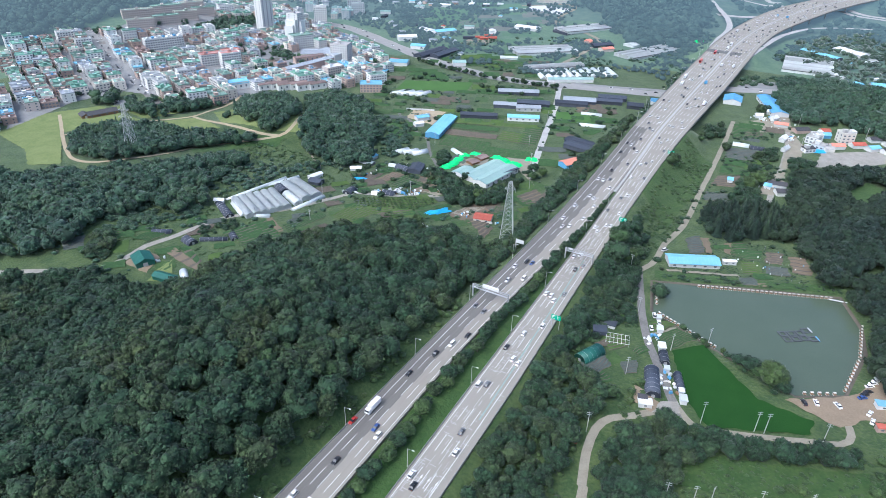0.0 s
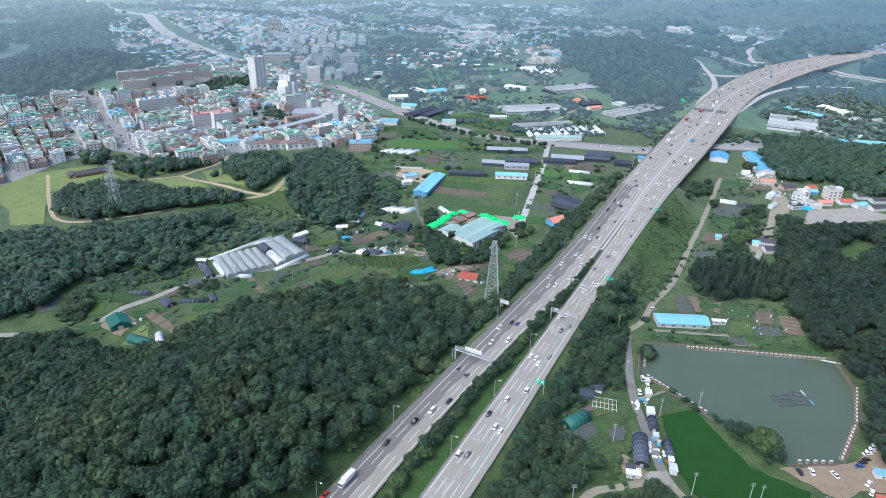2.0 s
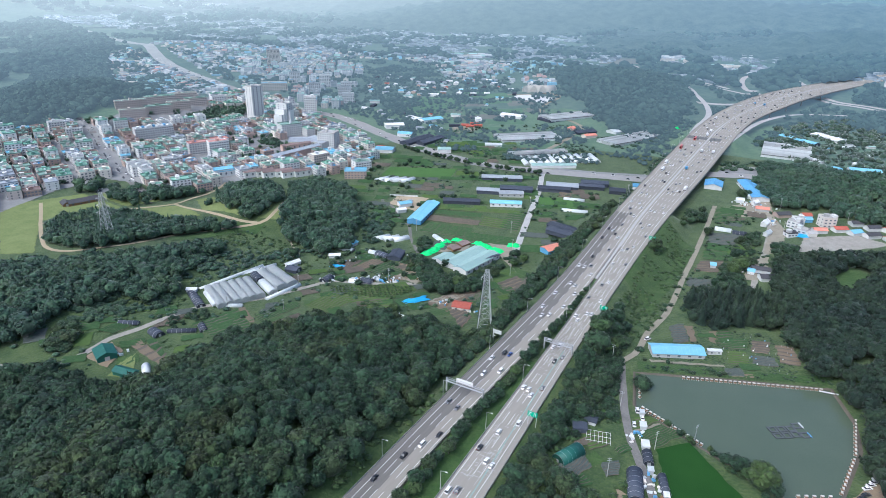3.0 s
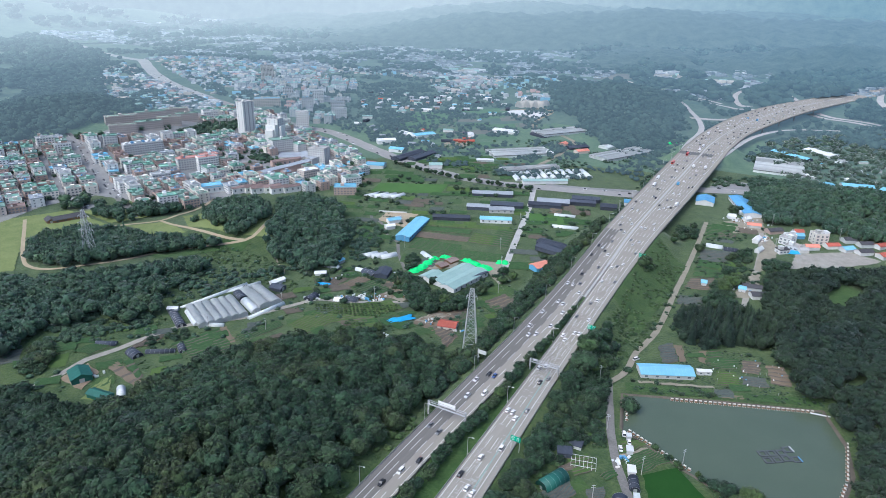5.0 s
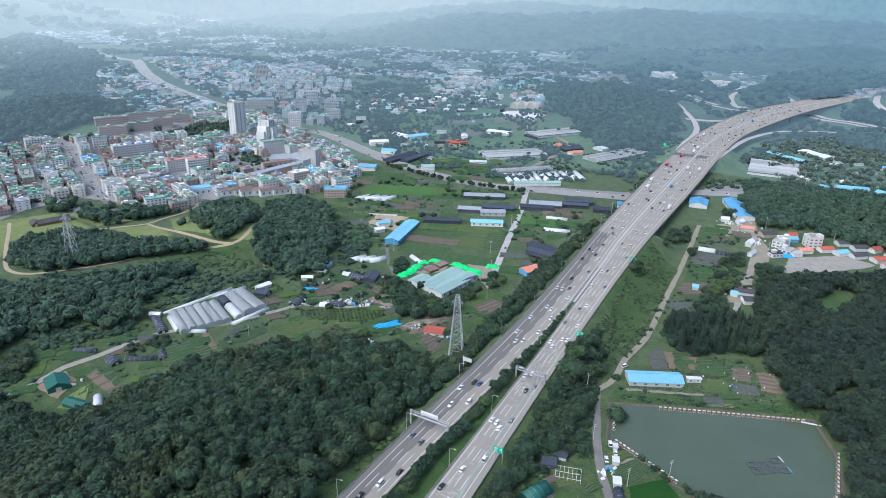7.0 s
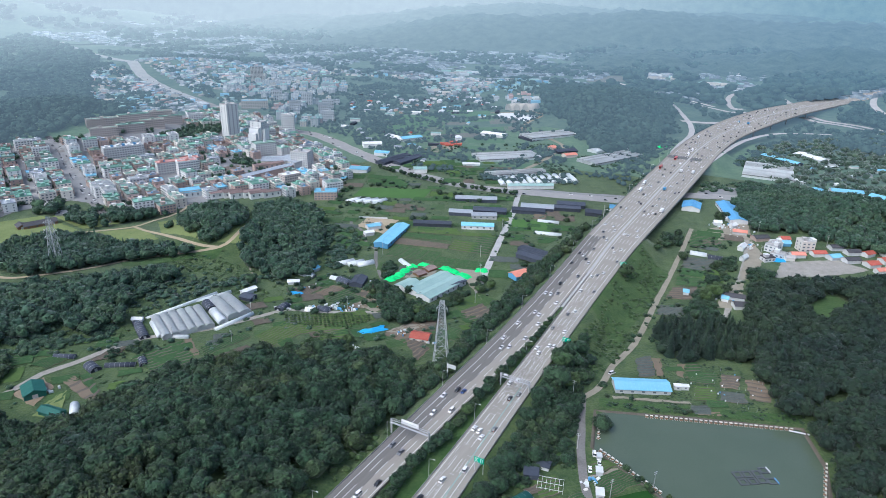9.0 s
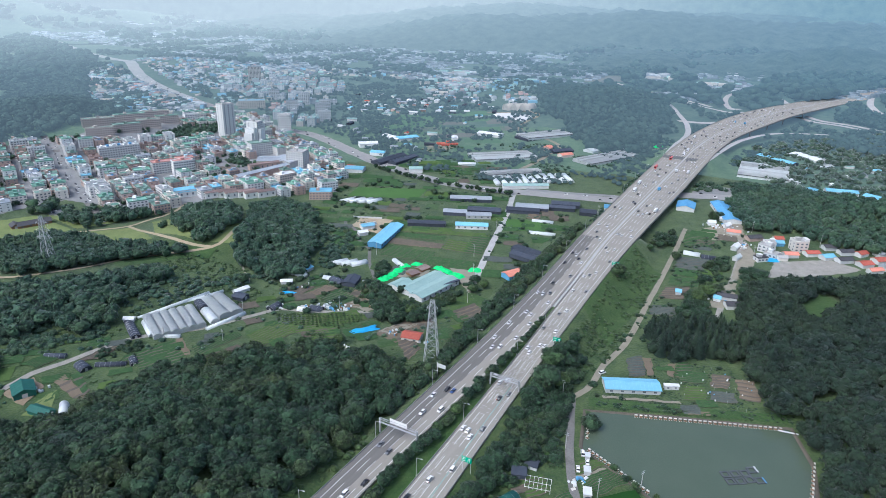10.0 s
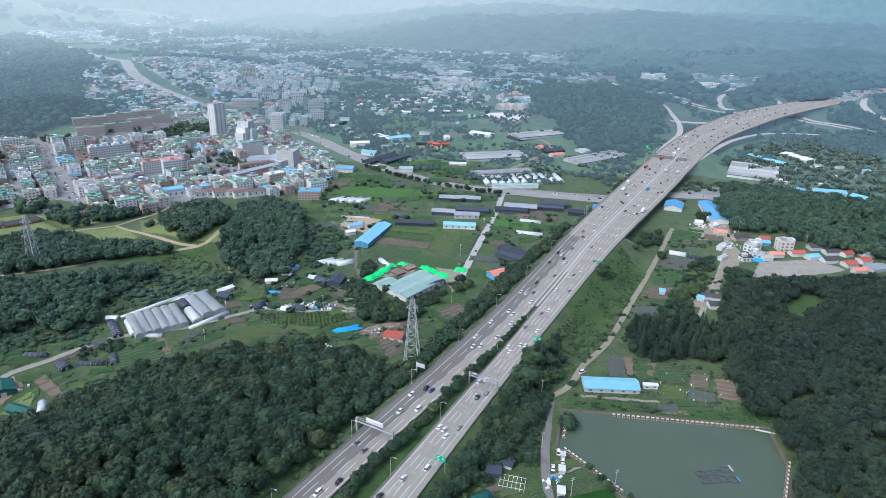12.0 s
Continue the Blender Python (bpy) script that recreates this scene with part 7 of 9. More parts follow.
scrub([(-300, 380), (-330, 400), (-300, 440), (-250, 450), (-230, 430), (-290, 300), (-230, 340), (-250, 300)], 60, 5.5, 82, -0.2, 25, M["leaf"], "small round trees along plots and sheds", protos=MIDDLE, clear=PLOTS)
scrub([(-70, 850), (-60, 770), (10, 790), (60, 830), (130, 880), (120, 960), (40, 900), (-20, 890)], 150, 8, 83, -0.25, 40, M["leaf_mid_haze"], "green trees beside the main road and greenhouses", protos=MIDDLE)
scrub([(-60, 950), (-45, 1010), (60, 1180), (150, 1150), (100, 1000), (50, 960)], 170, 8, 84, -0.15, 50, M["leaf_mid_haze"], "green trees round sheds below the motorway", protos=MIDDLE)
scrub([(-440, 780), (-300, 745), (-190, 850), (-150, 900), (-180, 1000), (-330, 1000), (-480, 900)], 420, 5.5, 85, -0.05, 40, M["leaf_mid_haze"], "green trees and hedges among far greenhouses", protos=FAR)


# thickets, orchard and single trees round the farm plots
scrub([(-362, 193), (-376, 202), (-382, 214), (-372, 216), (-362, 210), (-355, 198)], 34, 8.0, 101, -0.9, 30, M["leaf"], "dark trees beside the farm lane", protos=MIDDLE)
scrub([(-398, 210), (-395, 234), (-393, 257), (-376, 278), (-360, 281), (-353, 268), (-362, 249), (-368, 232), (-373, 220), (-384, 211)], 230, 4.6, 102, -0.3, 25, M["leaf_mid_haze"], "dark green thicket on the slope below the wood", protos=MIDDLE)
scrub([(-337, 251), (-339, 264), (-331, 279), (-320, 279), (-314, 267), (-325, 268), (-324, 253)], 46, 4.2, 103, -0.6, 20, M["leaf"], "dark green bushes beside the net tunnels", protos=MIDDLE)
scrub([(-416, 333), (-425, 351), (-416, 360), (-396, 354), (-389, 333), (-385, 318), (-400, 326)], 60, 8.5, 104, -0.7, 30, M["leaf_mid_haze"], "dark green trees at the wood's edge", protos=MIDDLE)
scrub([(-259, 433), (-263, 450), (-251, 448), (-238, 444), (-232, 436), (-232, 420), (-253, 432)], 26, 7.0, 105, -0.9, 30, M["leaf"], "round dark green trees beside the barn", protos=MIDDLE)
scrub([(-266, 461), (-276, 479), (-267, 488), (-262, 474), (-258, 457)], 18, 7.0, 106, -0.9, 30, M["leaf"], "round dark green trees beside the barn", protos=MIDDLE)
scrub([(-206, 446), (-198, 472), (-190, 490), (-182, 494), (-182, 477), (-188, 460), (-185, 441), (-198, 437)], 46, 5.5, 107, -0.6, 30, M["leaf"], "green bushes and trees behind the barn", protos=MIDDLE)
scrub([(-378, 527), (-347, 535), (-314, 495), (-303, 452), (-311, 443), (-330, 470), (-344, 483)], 130, 5.5, 108, -0.3, 30, M["leaf_mid_haze"], "dark green thicket at the foot of the knoll", protos=MIDDLE)
scrub([(-241, 310), (-239, 326), (-243, 350), (-230, 354), (-222, 345), (-207, 330), (-199, 336), (-188, 324), (-229, 296)], 260, 3.6, 109, -0.4, 18, M["leaf_light"], "tangled green scrub above the hill wood", protos=MIDDLE)
scrub([(-196, 344), (-182, 352), (-168, 352), (-160, 338), (-186, 338)], 60, 4.2, 110, -0.5, 18, M["leaf"], "dark green bushes above the hill wood", protos=MIDDLE)
orchard = []
for i in range(26):
    for j in range(8):
        u, v = i * 2.9, j * 4.3
        x, y = -281 + u * 0.80 + v * 0.55 + noise.noise((i * 1.7, j * 2.3, 1.0)) * 0.8, 350 + u * 0.60 - v * 0.58 + 6 + noise.noise((i * 2.1, j * 1.3, 5.0)) * 0.8
        if inside([(-281, 360), (-254, 380), (-227, 393), (-223, 383), (-230, 364), (-246, 357), (-264, 350), (-274, 350)], x, y):
            w = 2.6 + 0.7 * noise.noise((x, y, 2.0))
            orchard.append((x, y, ground(x, y) - 0.2, w, w * 0.9, i * 1.3, (i + j * 3) % 8))
join_crowns("orchard", MIDDLE, orchard, M["leaf_light"], "rows of small fruit trees beside the farm lane", "orchard")
join_crowns("park_trees", MIDDLE, [(x, y, ground(x, y) - 0.3, w, w * 1.1, x * 1.3 % 6.28, int(y) % 8) for x, y, w in ((-581, 402, 9), (-574, 400, 10), (-556, 396, 9), (-551, 406, 10), (-562, 402, 8), (-576, 412, 11), (-570, 418, 9), (-558, 420, 10), (-545, 432, 9), (-563, 429, 11), (-567, 442, 9), (-553, 451, 8), (-546, 445, 8), (-538, 452, 9), (-530, 458, 8), (-487, 430, 8), (-484, 424, 7))], M["leaf_mid_haze"], "round dark trees between the park and the town", "trees")
tree(-215, 340, 6.5, 7, "dark purple-leaved round tree by the plots", "plot trees")
scrub([(-46, 398), (-30, 432), (-10, 440), (32, 442), (36, 408), (48, 406), (50, 402), (-20, 374), (-48, 366)], 900, 1.7, 113, -0.25, 9, M["leaf"], "low dark weeds and bean rows in the gardens behind the pond", clear=[[(-52, 380), (-18, 390), (-16, 404), (-52, 396)], [(-45, 424), (-36, 430), (-30, 406), (-39, 402)]])
for poly, count, wide, seed in (([(-23, 563), (-26, 595), (-14, 618), (-7, 607), (-7, 573)], 26, 8.0, 114), ([(6, 571), (5, 608), (13, 610), (26, 598), (22, 576), (15, 549)], 36, 8.5, 115), ([(-26, 520), (-26, 549), (-13, 530), (-9, 504), (-22, 500)], 26, 8.0, 116),
                                 ([(-76, 625), (-74, 660), (-60, 655), (-58, 632), (-66, 622)], 20, 7.0, 117), ([(17, 539), (29, 557), (45, 578), (49, 552), (27, 523)], 30, 8.5, 118)):
    scrub(poly, count, wide, seed, -0.9, 30, M["leaf"], "dark green trees among the village plots", protos=MIDDLE)
# closed woods on the hills beyond the town, with painted haze glow
scrub([(-2131, 1173), (-1500, 830), (-1410, 848), (-937, 655), (-1425, 980), (-1870, 1269)], 1500, 19, 111, -0.8, 200, M["hazed_wood"], "dense hazy wood on the hills beyond the town")
scrub([(-995, 685), (-1171, 863), (-960, 760), (-905, 690), (-899, 620)], 330, 13, 112, -0.8, 100, M["hazed_wood"], "dense wood behind the brick apartment slabs")
scrub([(-230, 960), (-142, 900), (-140, 1000), (-142, 1110), (-152, 1180), (-172, 1270), (-215, 1290), (-240, 1200)], 330, 10, 87, -0.5, 60, M["hazed_wood"], "green trees on the slope beside the slip road")
scrub([(-112, 1150), (-118, 1290), (-80, 1420), (-150, 1330), (-140, 1210)], 120, 8, 88, -0.3, 40, M["hazed_wood"], "green bushes between slip road and motorway")
scrub([(-55, 960), (-40, 1120), (-5, 1210), (70, 1280), (110, 1240), (40, 1130), (-20, 1000)], 260, 8, 89, -0.35, 40, M["hazed_wood"], "green bushes on the bank below the motorway bend")
scrub([(-150, 640), (-138, 640), (-137, 800), (-141, 930), (-152, 900)], 150, 5, 90, -0.5, 30, M["leaf_mid_haze"], "green bushes along the foot of the motorway")


# ---- road furniture ----
def lamp_post(x, y, z, yaw, label):
    t = place(thing("street_lamp", label, "street lamp", "motorway lamps"), x, y, yaw, 0, z)
    part("pole", bar(bmesh.new(), (0, 0, 0), (0, 0, 10), 0.14, 6, 0.09), M["steel"], t)
    part("arm", bar(bmesh.new(), (0, 0, 9.9), (2.6, 0, 10.4), 0.08, 5), M["steel"], t)
    part("lamp_head", boxes((2.3, 3.3, -0.2, 0.2, 10.3, 10.55)), M["paint_white"], t)
    part("base", boxes((-0.3, 0.3, -0.3, 0.3, -0.6, 0.25)), M["concrete"], t)
    return t


deck = lambda y: float(np.interp(y, HW[:, 0], HW[:, 5]))
for y in (52, 105, 158, 214, 270, 325, 380, 436, 492, 548, 604):
    lamp_post(float(np.interp(y, HW[:, 0], HW[:, 1])) - 1.0, y, deck(y) - 0.6, 0, "tall grey motorway lamp post beyond the barrier")
for y in (48, 100, 152.6, 210, 257, 306, 380, 432):
    lamp_post(float(np.interp(y, HW[:, 0], HW[:, 3])) - 1.0, y, deck(y) - 0.6, 0, "tall grey motorway lamp post on the median")
for y in (640, 690, 740, 790, 840, 890, 940):
    lamp_post(float(np.interp(y, HW[:, 0], HW[:, 1])) - 0.6, y, deck(y) - 0.4, 0, "tall grey lamp post on the motorway bridge")


def truss(bm, a, b, size, n):
    """A square lattice beam."""
    a, b = Vector(a), Vector(b)
    corners = [Vector((0, sy * size / 2, sz * size / 2)) for sy in (-1, 1) for sz in (-1, 1)]
    for c in corners:
        bar(bm, a + c, b + c, 0.09, 4)
    for i in range(n):
        p, q = a.lerp(b, i / n), a.lerp(b, (i + 1) / n)
        for c, d in ((0, 1), (1, 3), (3, 2), (2, 0)):
            bar(bm, p + corners[c], q + corners[d], 0.05, 3)
    return bm


def gantry(x0, x1, y, z, height, label, panels):
    t = thing("sign_gantry", label, "sign gantry", "motorway gantries")
    part("beam", truss(bmesh.new(), (x0, y, z + height), (x1, y, z + height), 1.3, 12), M["steel"], t)
    part("catwalk", boxes((x0, x1, y - 1.5, y - 0.75, z + height - 0.75, z + height - 0.65)), M["steel"], t)
    for x in (x0, x1):
        part("post", boxes((x - 0.35, x + 0.35, y - 0.35, y + 0.35, z - 2, z + height + 0.8)), M["steel"], t)
    for a, b, h0, h1, m in panels:
        part("panel", boxes((a, b, y + 0.75, y + 0.95, z + height + h0, z + height + h1)), M[m], t)
    return t


gantry(-133.5, -111.5, 275, deck(275) - 0.5, 7.6, "steel lattice sign gantry with a white board over the motorway", ((-128, -118, -0.5, 2.0, "paint_white"),))
gantry(-103.5, -86, 343, deck(343) - 0.5, 6.6, "slim steel sign gantry over the motorway", ((-102, -99.5, -0.6, 0.6, "paint_white"),))


def road_sign(x, y, z):
    t = place(thing("road_sign", "green motorway direction sign with white marks on steel posts", "road sign", "green direction signs"), x, y, 0, 0, z)
    part("post", boxes((-2.3, -2.05, -0.1, 0.1, -3, 6.2)), M["steel"], t)
    part("post", boxes((2.05, 2.3, -0.1, 0.1, -3, 6.2)), M["steel"], t)
    part("panel", boxes((-2.6, 2.6, -0.22, -0.1, 5.4, 8.4)), M["sign_green"], t, "green sign panel")
    bm = boxes((-2.1, -0.4, -0.27, -0.22, 7.5, 7.9), (-2.1, -1.2, -0.27, -0.22, 6.8, 7.1), (0.7, 0.95, -0.27, -0.22, 5.9, 7.9), (1.6, 1.85, -0.27, -0.22, 5.9, 7.9), (0.95, 1.6, -0.27, -0.22, 7.6, 7.9), (-2.1, -0.6, -0.27, -0.22, 5.9, 6.2))
    tagged(part("white_marks", bm, M["paint_white"], t), kind="stuff")
    return t


for x, y in ((-82, 271), (-83.5, 398), (-82.5, 529)):
    road_sign(x, y, deck(y) - 0.4)

# board on the western verge
bd = place(thing("notice_board", "grey board on a steel post beside the motorway", "board"), -134, 335, 0, 0, deck(335) - 1)
part("post", boxes((-0.25, 0.25, -0.25, 0.25, -2, 9)), M["steel"], bd)
part("board", boxes((-0.2, 5.5, -0.4, -0.25, 6.2, 8.8)), M["wall_grey"], bd)

# marks and repairs on the carriageways
rnd = random.Random(11)
vs, fs = [], []
for _ in range(620):
    y = rnd.uniform(90, 640) if rnd.random() < 0.4 else rnd.choice((120, 150, 232, 338, 348, 356, 372, 420, 440, 470, 485)) + rnd.uniform(-11, 11)
    k = rnd.uniform(0.1, 0.84)
    x = float(np.interp(y, HW[:, 0], HW[:, 3]) * (1 - k) + np.interp(y, HW[:, 0], HW[:, 4]) * k)
    l, w = (rnd.uniform(0.3, 0.6), rnd.uniform(1.5, 3.2)) if rnd.random() < 0.55 else (rnd.uniform(3, 9), rnd.uniform(0.15, 0.4))
    n = len(vs)
    for u, v in ((-w, -l), (w, -l), (w, l), (-w, l)):
        vs.append((x + u / 2, y + v / 2, float(np.interp(y + v / 2, HW[:, 0], HW[:, 5])) + 0.02))
    fs.append((n, n + 1, n + 2, n + 3))
mesh_object("road_marks", vs, fs, M["paint_worn"], "worn pale sealed joints and marks on the concrete", "road marks", "stuff", flat=True)
vs, fs = [], []
for y0, y1, a, b, c0, c1 in ((548, 572, 3, 4, 0.02, 0.98), (930, 948, 1, 2, 0.02, 0.98), (930, 948, 3, 4, 0.02, 0.5), (690, 700, 1, 2, 0.1, 0.5)):
    n = len(vs)
    for y, k in ((y0, c0), (y0, c1), (y1, c1), (y1, c0)):
        x = float(np.interp(y, HW[:, 0], HW[:, a]) * (1 - k) + np.interp(y, HW[:, 0], HW[:, b]) * k)
        vs.append((x, y, float(np.interp(y, HW[:, 0], HW[:, 5])) + 0.055))
    fs.append((n, n + 1, n + 2, n + 3))
mesh_object("road_patches", vs, fs, M["patch"], "dark asphalt repair patches on the motorway", "road patches", "stuff", flat=True)


guide = np.array([(float(np.interp(y, HW[:, 0], HW[:, 3]) * (1 - k) + np.interp(y, HW[:, 0], HW[:, 4]) * k), y, float(np.interp(y, HW[:, 0], HW[:, 5]))) for y, k in zip(np.linspace(190, 345, 24), np.linspace(0.72, 0.60, 24))])
strip("guide_line", guide - (0.3, 0, 0), guide + (0.3, 0, 0), M["paint_teal"], 0.045, "worn pale green guide line painted along a lane", "guide line")


def arrow(x, y, z):
    bm = bmesh.new()
    for poly in (((-0.12, 0), (0.12, 0), (0.12, 4), (-0.12, 4)), ((-0.5, 4), (0.5, 4), (0, 6))):
        bm.faces.new([bm.verts.new((x + u, y + v, z)) for u, v in poly])
    return tagged(link_mesh("road_arrow", bm, M["paint"]), "white arrow painted on the carriageway", "road arrow", "lane arrows", "structure")


for y in (146, 330):
    for k in (0.17, 0.37, 0.56, 0.76):
        x = float(np.interp(y, HW[:, 0], HW[:, 3]) * (1 - k) + np.interp(y, HW[:, 0], HW[:, 4]) * k)
        arrow(x, y, deck(y) + 0.04)

# ---- vehicles ----
def wheels(t, xs, half, r, w=0.24):
    for x in xs:
        for s in (-1, 1):
            wh = part("wheel", bar(bmesh.new(), (x, s * (half - w), r), (x, s * half, r), r, 10), M["rubber"], t)
            part("rim", bar(bmesh.new(), (x, s * half, r), (x, s * (half + 0.02), r), r * 0.6, 8), M["steel"], wh)


def shaped(outline, half, pull=0.0, from_z=9.0):
    bm = prism(bmesh.new(), outline, -half, half)
    for v in bm.verts:
        if v.co.z > from_z:
            v.co.y *= 1 - pull
    bmesh.ops.recalc_face_normals(bm, faces=bm.faces)
    bmesh.ops.bevel(bm, geom=[e for e in bm.edges], offset=0.05, segments=1, affect="EDGES")
    return bm


def car(paint, label, kind="sedan", plain=False):
    t = tagged(new("car"), label, "car", "motorway traffic")
    tall = {"sedan": 1.45, "suv": 1.72, "van": 1.98}[kind]
    hood = {"sedan": 0.95, "suv": 1.08, "van": 1.15}[kind]
    back = {"sedan": -1.75, "suv": -2.2, "van": -2.4}[kind]
    part("body", shaped([(-2.35, 0.28), (2.3, 0.28), (2.38, 0.6), (2.2, hood - 0.2), (1.0, hood), (-1.7 if kind == "sedan" else -2.3, hood), (-2.4, hood - 0.12)], 0.92, 0.05, hood - 0.3), paint, t)
    top = [(back + 0.55, tall), (0.2 if kind != "van" else 0.9, tall)]
    part("glasshouse", shaped([(back, hood - 0.02), (1.15 if kind != "van" else 1.7, hood - 0.02), top[1], top[0]], 0.86, 0.18, hood + 0.2), M["car_glass"], t, "dark tinted windows")
    part("roof", shaped([(top[0][0] - 0.08, tall - 0.03), (top[1][0] + 0.08, tall - 0.03), (top[1][0], tall + 0.05), (top[0][0], tall + 0.05)], 0.72), paint, t)
    if plain:
        for x in (-1.42, 1.42):
            part("wheel_pair", bar(bmesh.new(), (x, -0.92, 0.33), (x, 0.92, 0.33), 0.33, 8), M["rubber"], t)
        return t
    for s in (-1, 1):
        part("headlight", boxes((2.2, 2.36, s * 0.68 - 0.16, s * 0.68 + 0.16, 0.58, 0.74)), M["paint_white"], t)
        part("tail_light", boxes((-2.44, -2.3, s * 0.7 - 0.14, s * 0.7 + 0.14, 0.66, 0.82)), M["paint_red"], t)
    wheels(t, (-1.42, 1.42), 0.92, 0.33)
    return t


def truck(box_mat, label, l=9.5):
    t = tagged(new("truck"), label, "truck", "motorway traffic")
    part("cab", shaped([(l / 2 - 2.2, 0.6), (l / 2, 0.6), (l / 2, 1.6), (l / 2 - 0.35, 2.9), (l / 2 - 2.2, 2.9)], 1.2, 0.06, 2.0), M["paint_white"], t)
    part("windscreen", boxes((l / 2 - 0.35, l / 2 + 0.02, -1.05, 1.05, 1.75, 2.45)), M["car_glass"], t)
    part("cargo_box", shaped([(-l / 2, 1.0), (l / 2 - 2.4, 1.0), (l / 2 - 2.4, 3.6), (-l / 2, 3.6)], 1.25), box_mat, t)
    part("chassis", boxes((-l / 2 + 0.2, l / 2 - 0.5, -0.5, 0.5, 0.55, 0.98)), M["paint_black"], t)
    wheels(t, (-l / 2 + 1.0, -l / 2 + 2.2, l / 2 - 1.2), 1.2, 0.48, 0.3)
    return t


def bus(paint, label):
    t = tagged(new("bus"), label, "bus", "motorway traffic")
    part("body", shaped([(-5.8, 0.4), (5.8, 0.4), (5.8, 2.0), (5.6, 3.3), (-5.8, 3.3)], 1.25, 0.05, 2.8), paint, t)
    for s in (-1, 1):
        part("window_band", boxes((-5.3, 5.0, s * 1.25 - 0.03, s * 1.25 + 0.03, 1.7, 2.7)), M["car_glass"], t)
    part("windscreen", boxes((5.66, 5.84, -1.1, 1.1, 1.4, 2.8)), M["car_glass"], t)
    wheels(t, (-3.4, 3.6), 1.25, 0.5, 0.3)
    return t


FLEET = [(car(M["paint_white"], "white saloon car"+" on the motorway"), 22), (car(M["paint_black"], "black saloon car on the motorway"), 14), (car(M["paint_grey"], "grey saloon car on the motorway"), 12), (car(M["paint_white"], "white family car on the motorway", "suv"), 12),
         (car(M["paint_black"], "black family car on the motorway", "suv"), 10), (car(M["paint_red"], "red saloon car on the motorway"), 0), (car(M["paint_blue"], "dark blue saloon car on the motorway"), 4), (car(M["paint_white"], "white van on the motorway", "van"), 6),
         (truck(M["paint_white"], "white box truck on the motorway"), 3), (truck(M["roof_blue_dark"], "truck with a blue box on the motorway", 7.5), 2), (bus(M["paint_red"], "red and white coach on the motorway"), 1)]
FLEET += [(car(M[c], "%s car far along the motorway" % c[6:], plain=True), 0) for c in ("paint_white", "paint_black", "paint_grey", "paint_white")]
deal = [k for k, (_, n) in enumerate(FLEET) for _ in range(n)]
driven = set()


def drive(k, x, y, z, yaw):
    m = pose(x, y, z, 0, 0, yaw)
    if k in driven:
        copy_thing(FLEET[k][0], m)
    else:
        driven.add(k)
        FLEET[k][0].matrix_basis = m


def lane_traffic(a, b, k, ahead, y0, y1, gap, seed, big=True, far=False):
    rnd = random.Random(seed)
    line = between(a, b, k)
    y = y0 + rnd.uniform(0, gap)
    while y < y1:
        i = int(np.searchsorted(line[:, 1], y))
        p, q = line[i - 1], line[i]
        f = (y - p[1]) / (q[1] - p[1])
        c = p + (q - p) * f
        yaw = math.degrees(math.atan2(q[1] - p[1], q[0] - p[0])) + (0 if ahead else 180)
        kind = rnd.choice(deal)
        if kind >= 8 and not big:
            kind = 0
        drive(kind if not far or kind > 7 else 11 + kind % 4, c[0], c[1], c[2] + 0.02, yaw)
        y += rnd.uniform(0.45, 1.7) * gap


for n, k in enumerate((0.27, 0.455, 0.635, 0.82)):
    lane_traffic(1, 2, k, False, 110, 350, 50, 100 + n, n < 2)
    lane_traffic(1, 2, k, False, 355, 640, 46, 140 + n, n < 2, True)
    lane_traffic(3, 4, k - 0.10, True, 355, 640, 42, 150 + n, n > 1, True)
    lane_traffic(3, 4, k - 0.10, True, 110, 350, 42, 110 + n, n > 1)
for n, k in enumerate((0.24, 0.36, 0.485, 0.605, 0.73, 0.85)):
    lane_traffic(1, 2, k, False, 650, 1500, 62, 120 + n, far=True)
    lane_traffic(3, 4, k - 0.10, True, 650, 1500, 62, 130 + n, far=True)
drive(8, -129.5, 171.5, deck(170) + 0.02, -90)
drive(5, -132.5, 160.5, deck(160) + 0.02, -90)


# ---- pylons and poles ----
def pylon(x, y, h, base, top, label, arms=(), r=0.13):
    t = place(thing("pylon", label, "pylon", "power pylons"), x, y, 20)
    half = lambda z: (base + (top - base) * min(1.0, z / h)) / 2
    corner = lambda z, k: Vector((half(z) * (1 if k in (0, 3) else -1), half(z) * (1 if k in (0, 1) else -1), z))
    for k in range(4):
        bm = bmesh.new()
        bar(bm, corner(-0.6, k), corner(h, k), r, 4)
        part("leg", bm, M["steel"], t)
    zs, z = [0.0], 0.0
    while z < h - 1:
        z = min(h, z + half(z) * 1.7 + 0.6)
        zs.append(z)
    for k in range(4):
        bm = bmesh.new()
        for z0, z1 in zip(zs, zs[1:]):
            bar(bm, corner(z0, k), corner(z1, (k + 1) % 4), r * 0.62, 3)
            bar(bm, corner(z0, (k + 1) % 4), corner(z1, k), r * 0.62, 3)
            bar(bm, corner(z1, k), corner(z1, (k + 1) % 4), r * 0.55, 3)
        tagged(part("bracing", bm, M["steel"], t), kind="stuff")
    for z, reach in arms:
        for s in (-1, 1):
            bm = bmesh.new()
            for q in (-1, 1):
                bar(bm, (s * half(z), q * half(z), z), (s * reach, 0, z + 0.6), r * 0.7, 4)
                bar(bm, (s * half(z), q * half(z), z + 2.2), (s * reach, 0, z + 0.6), r * 0.6, 4)
            bar(bm, (s * reach, 0, z + 0.6), (s * reach, 0, z - 1.8), 0.1, 5)
            part("cross_arm", bm, M["steel"], t)
    return t


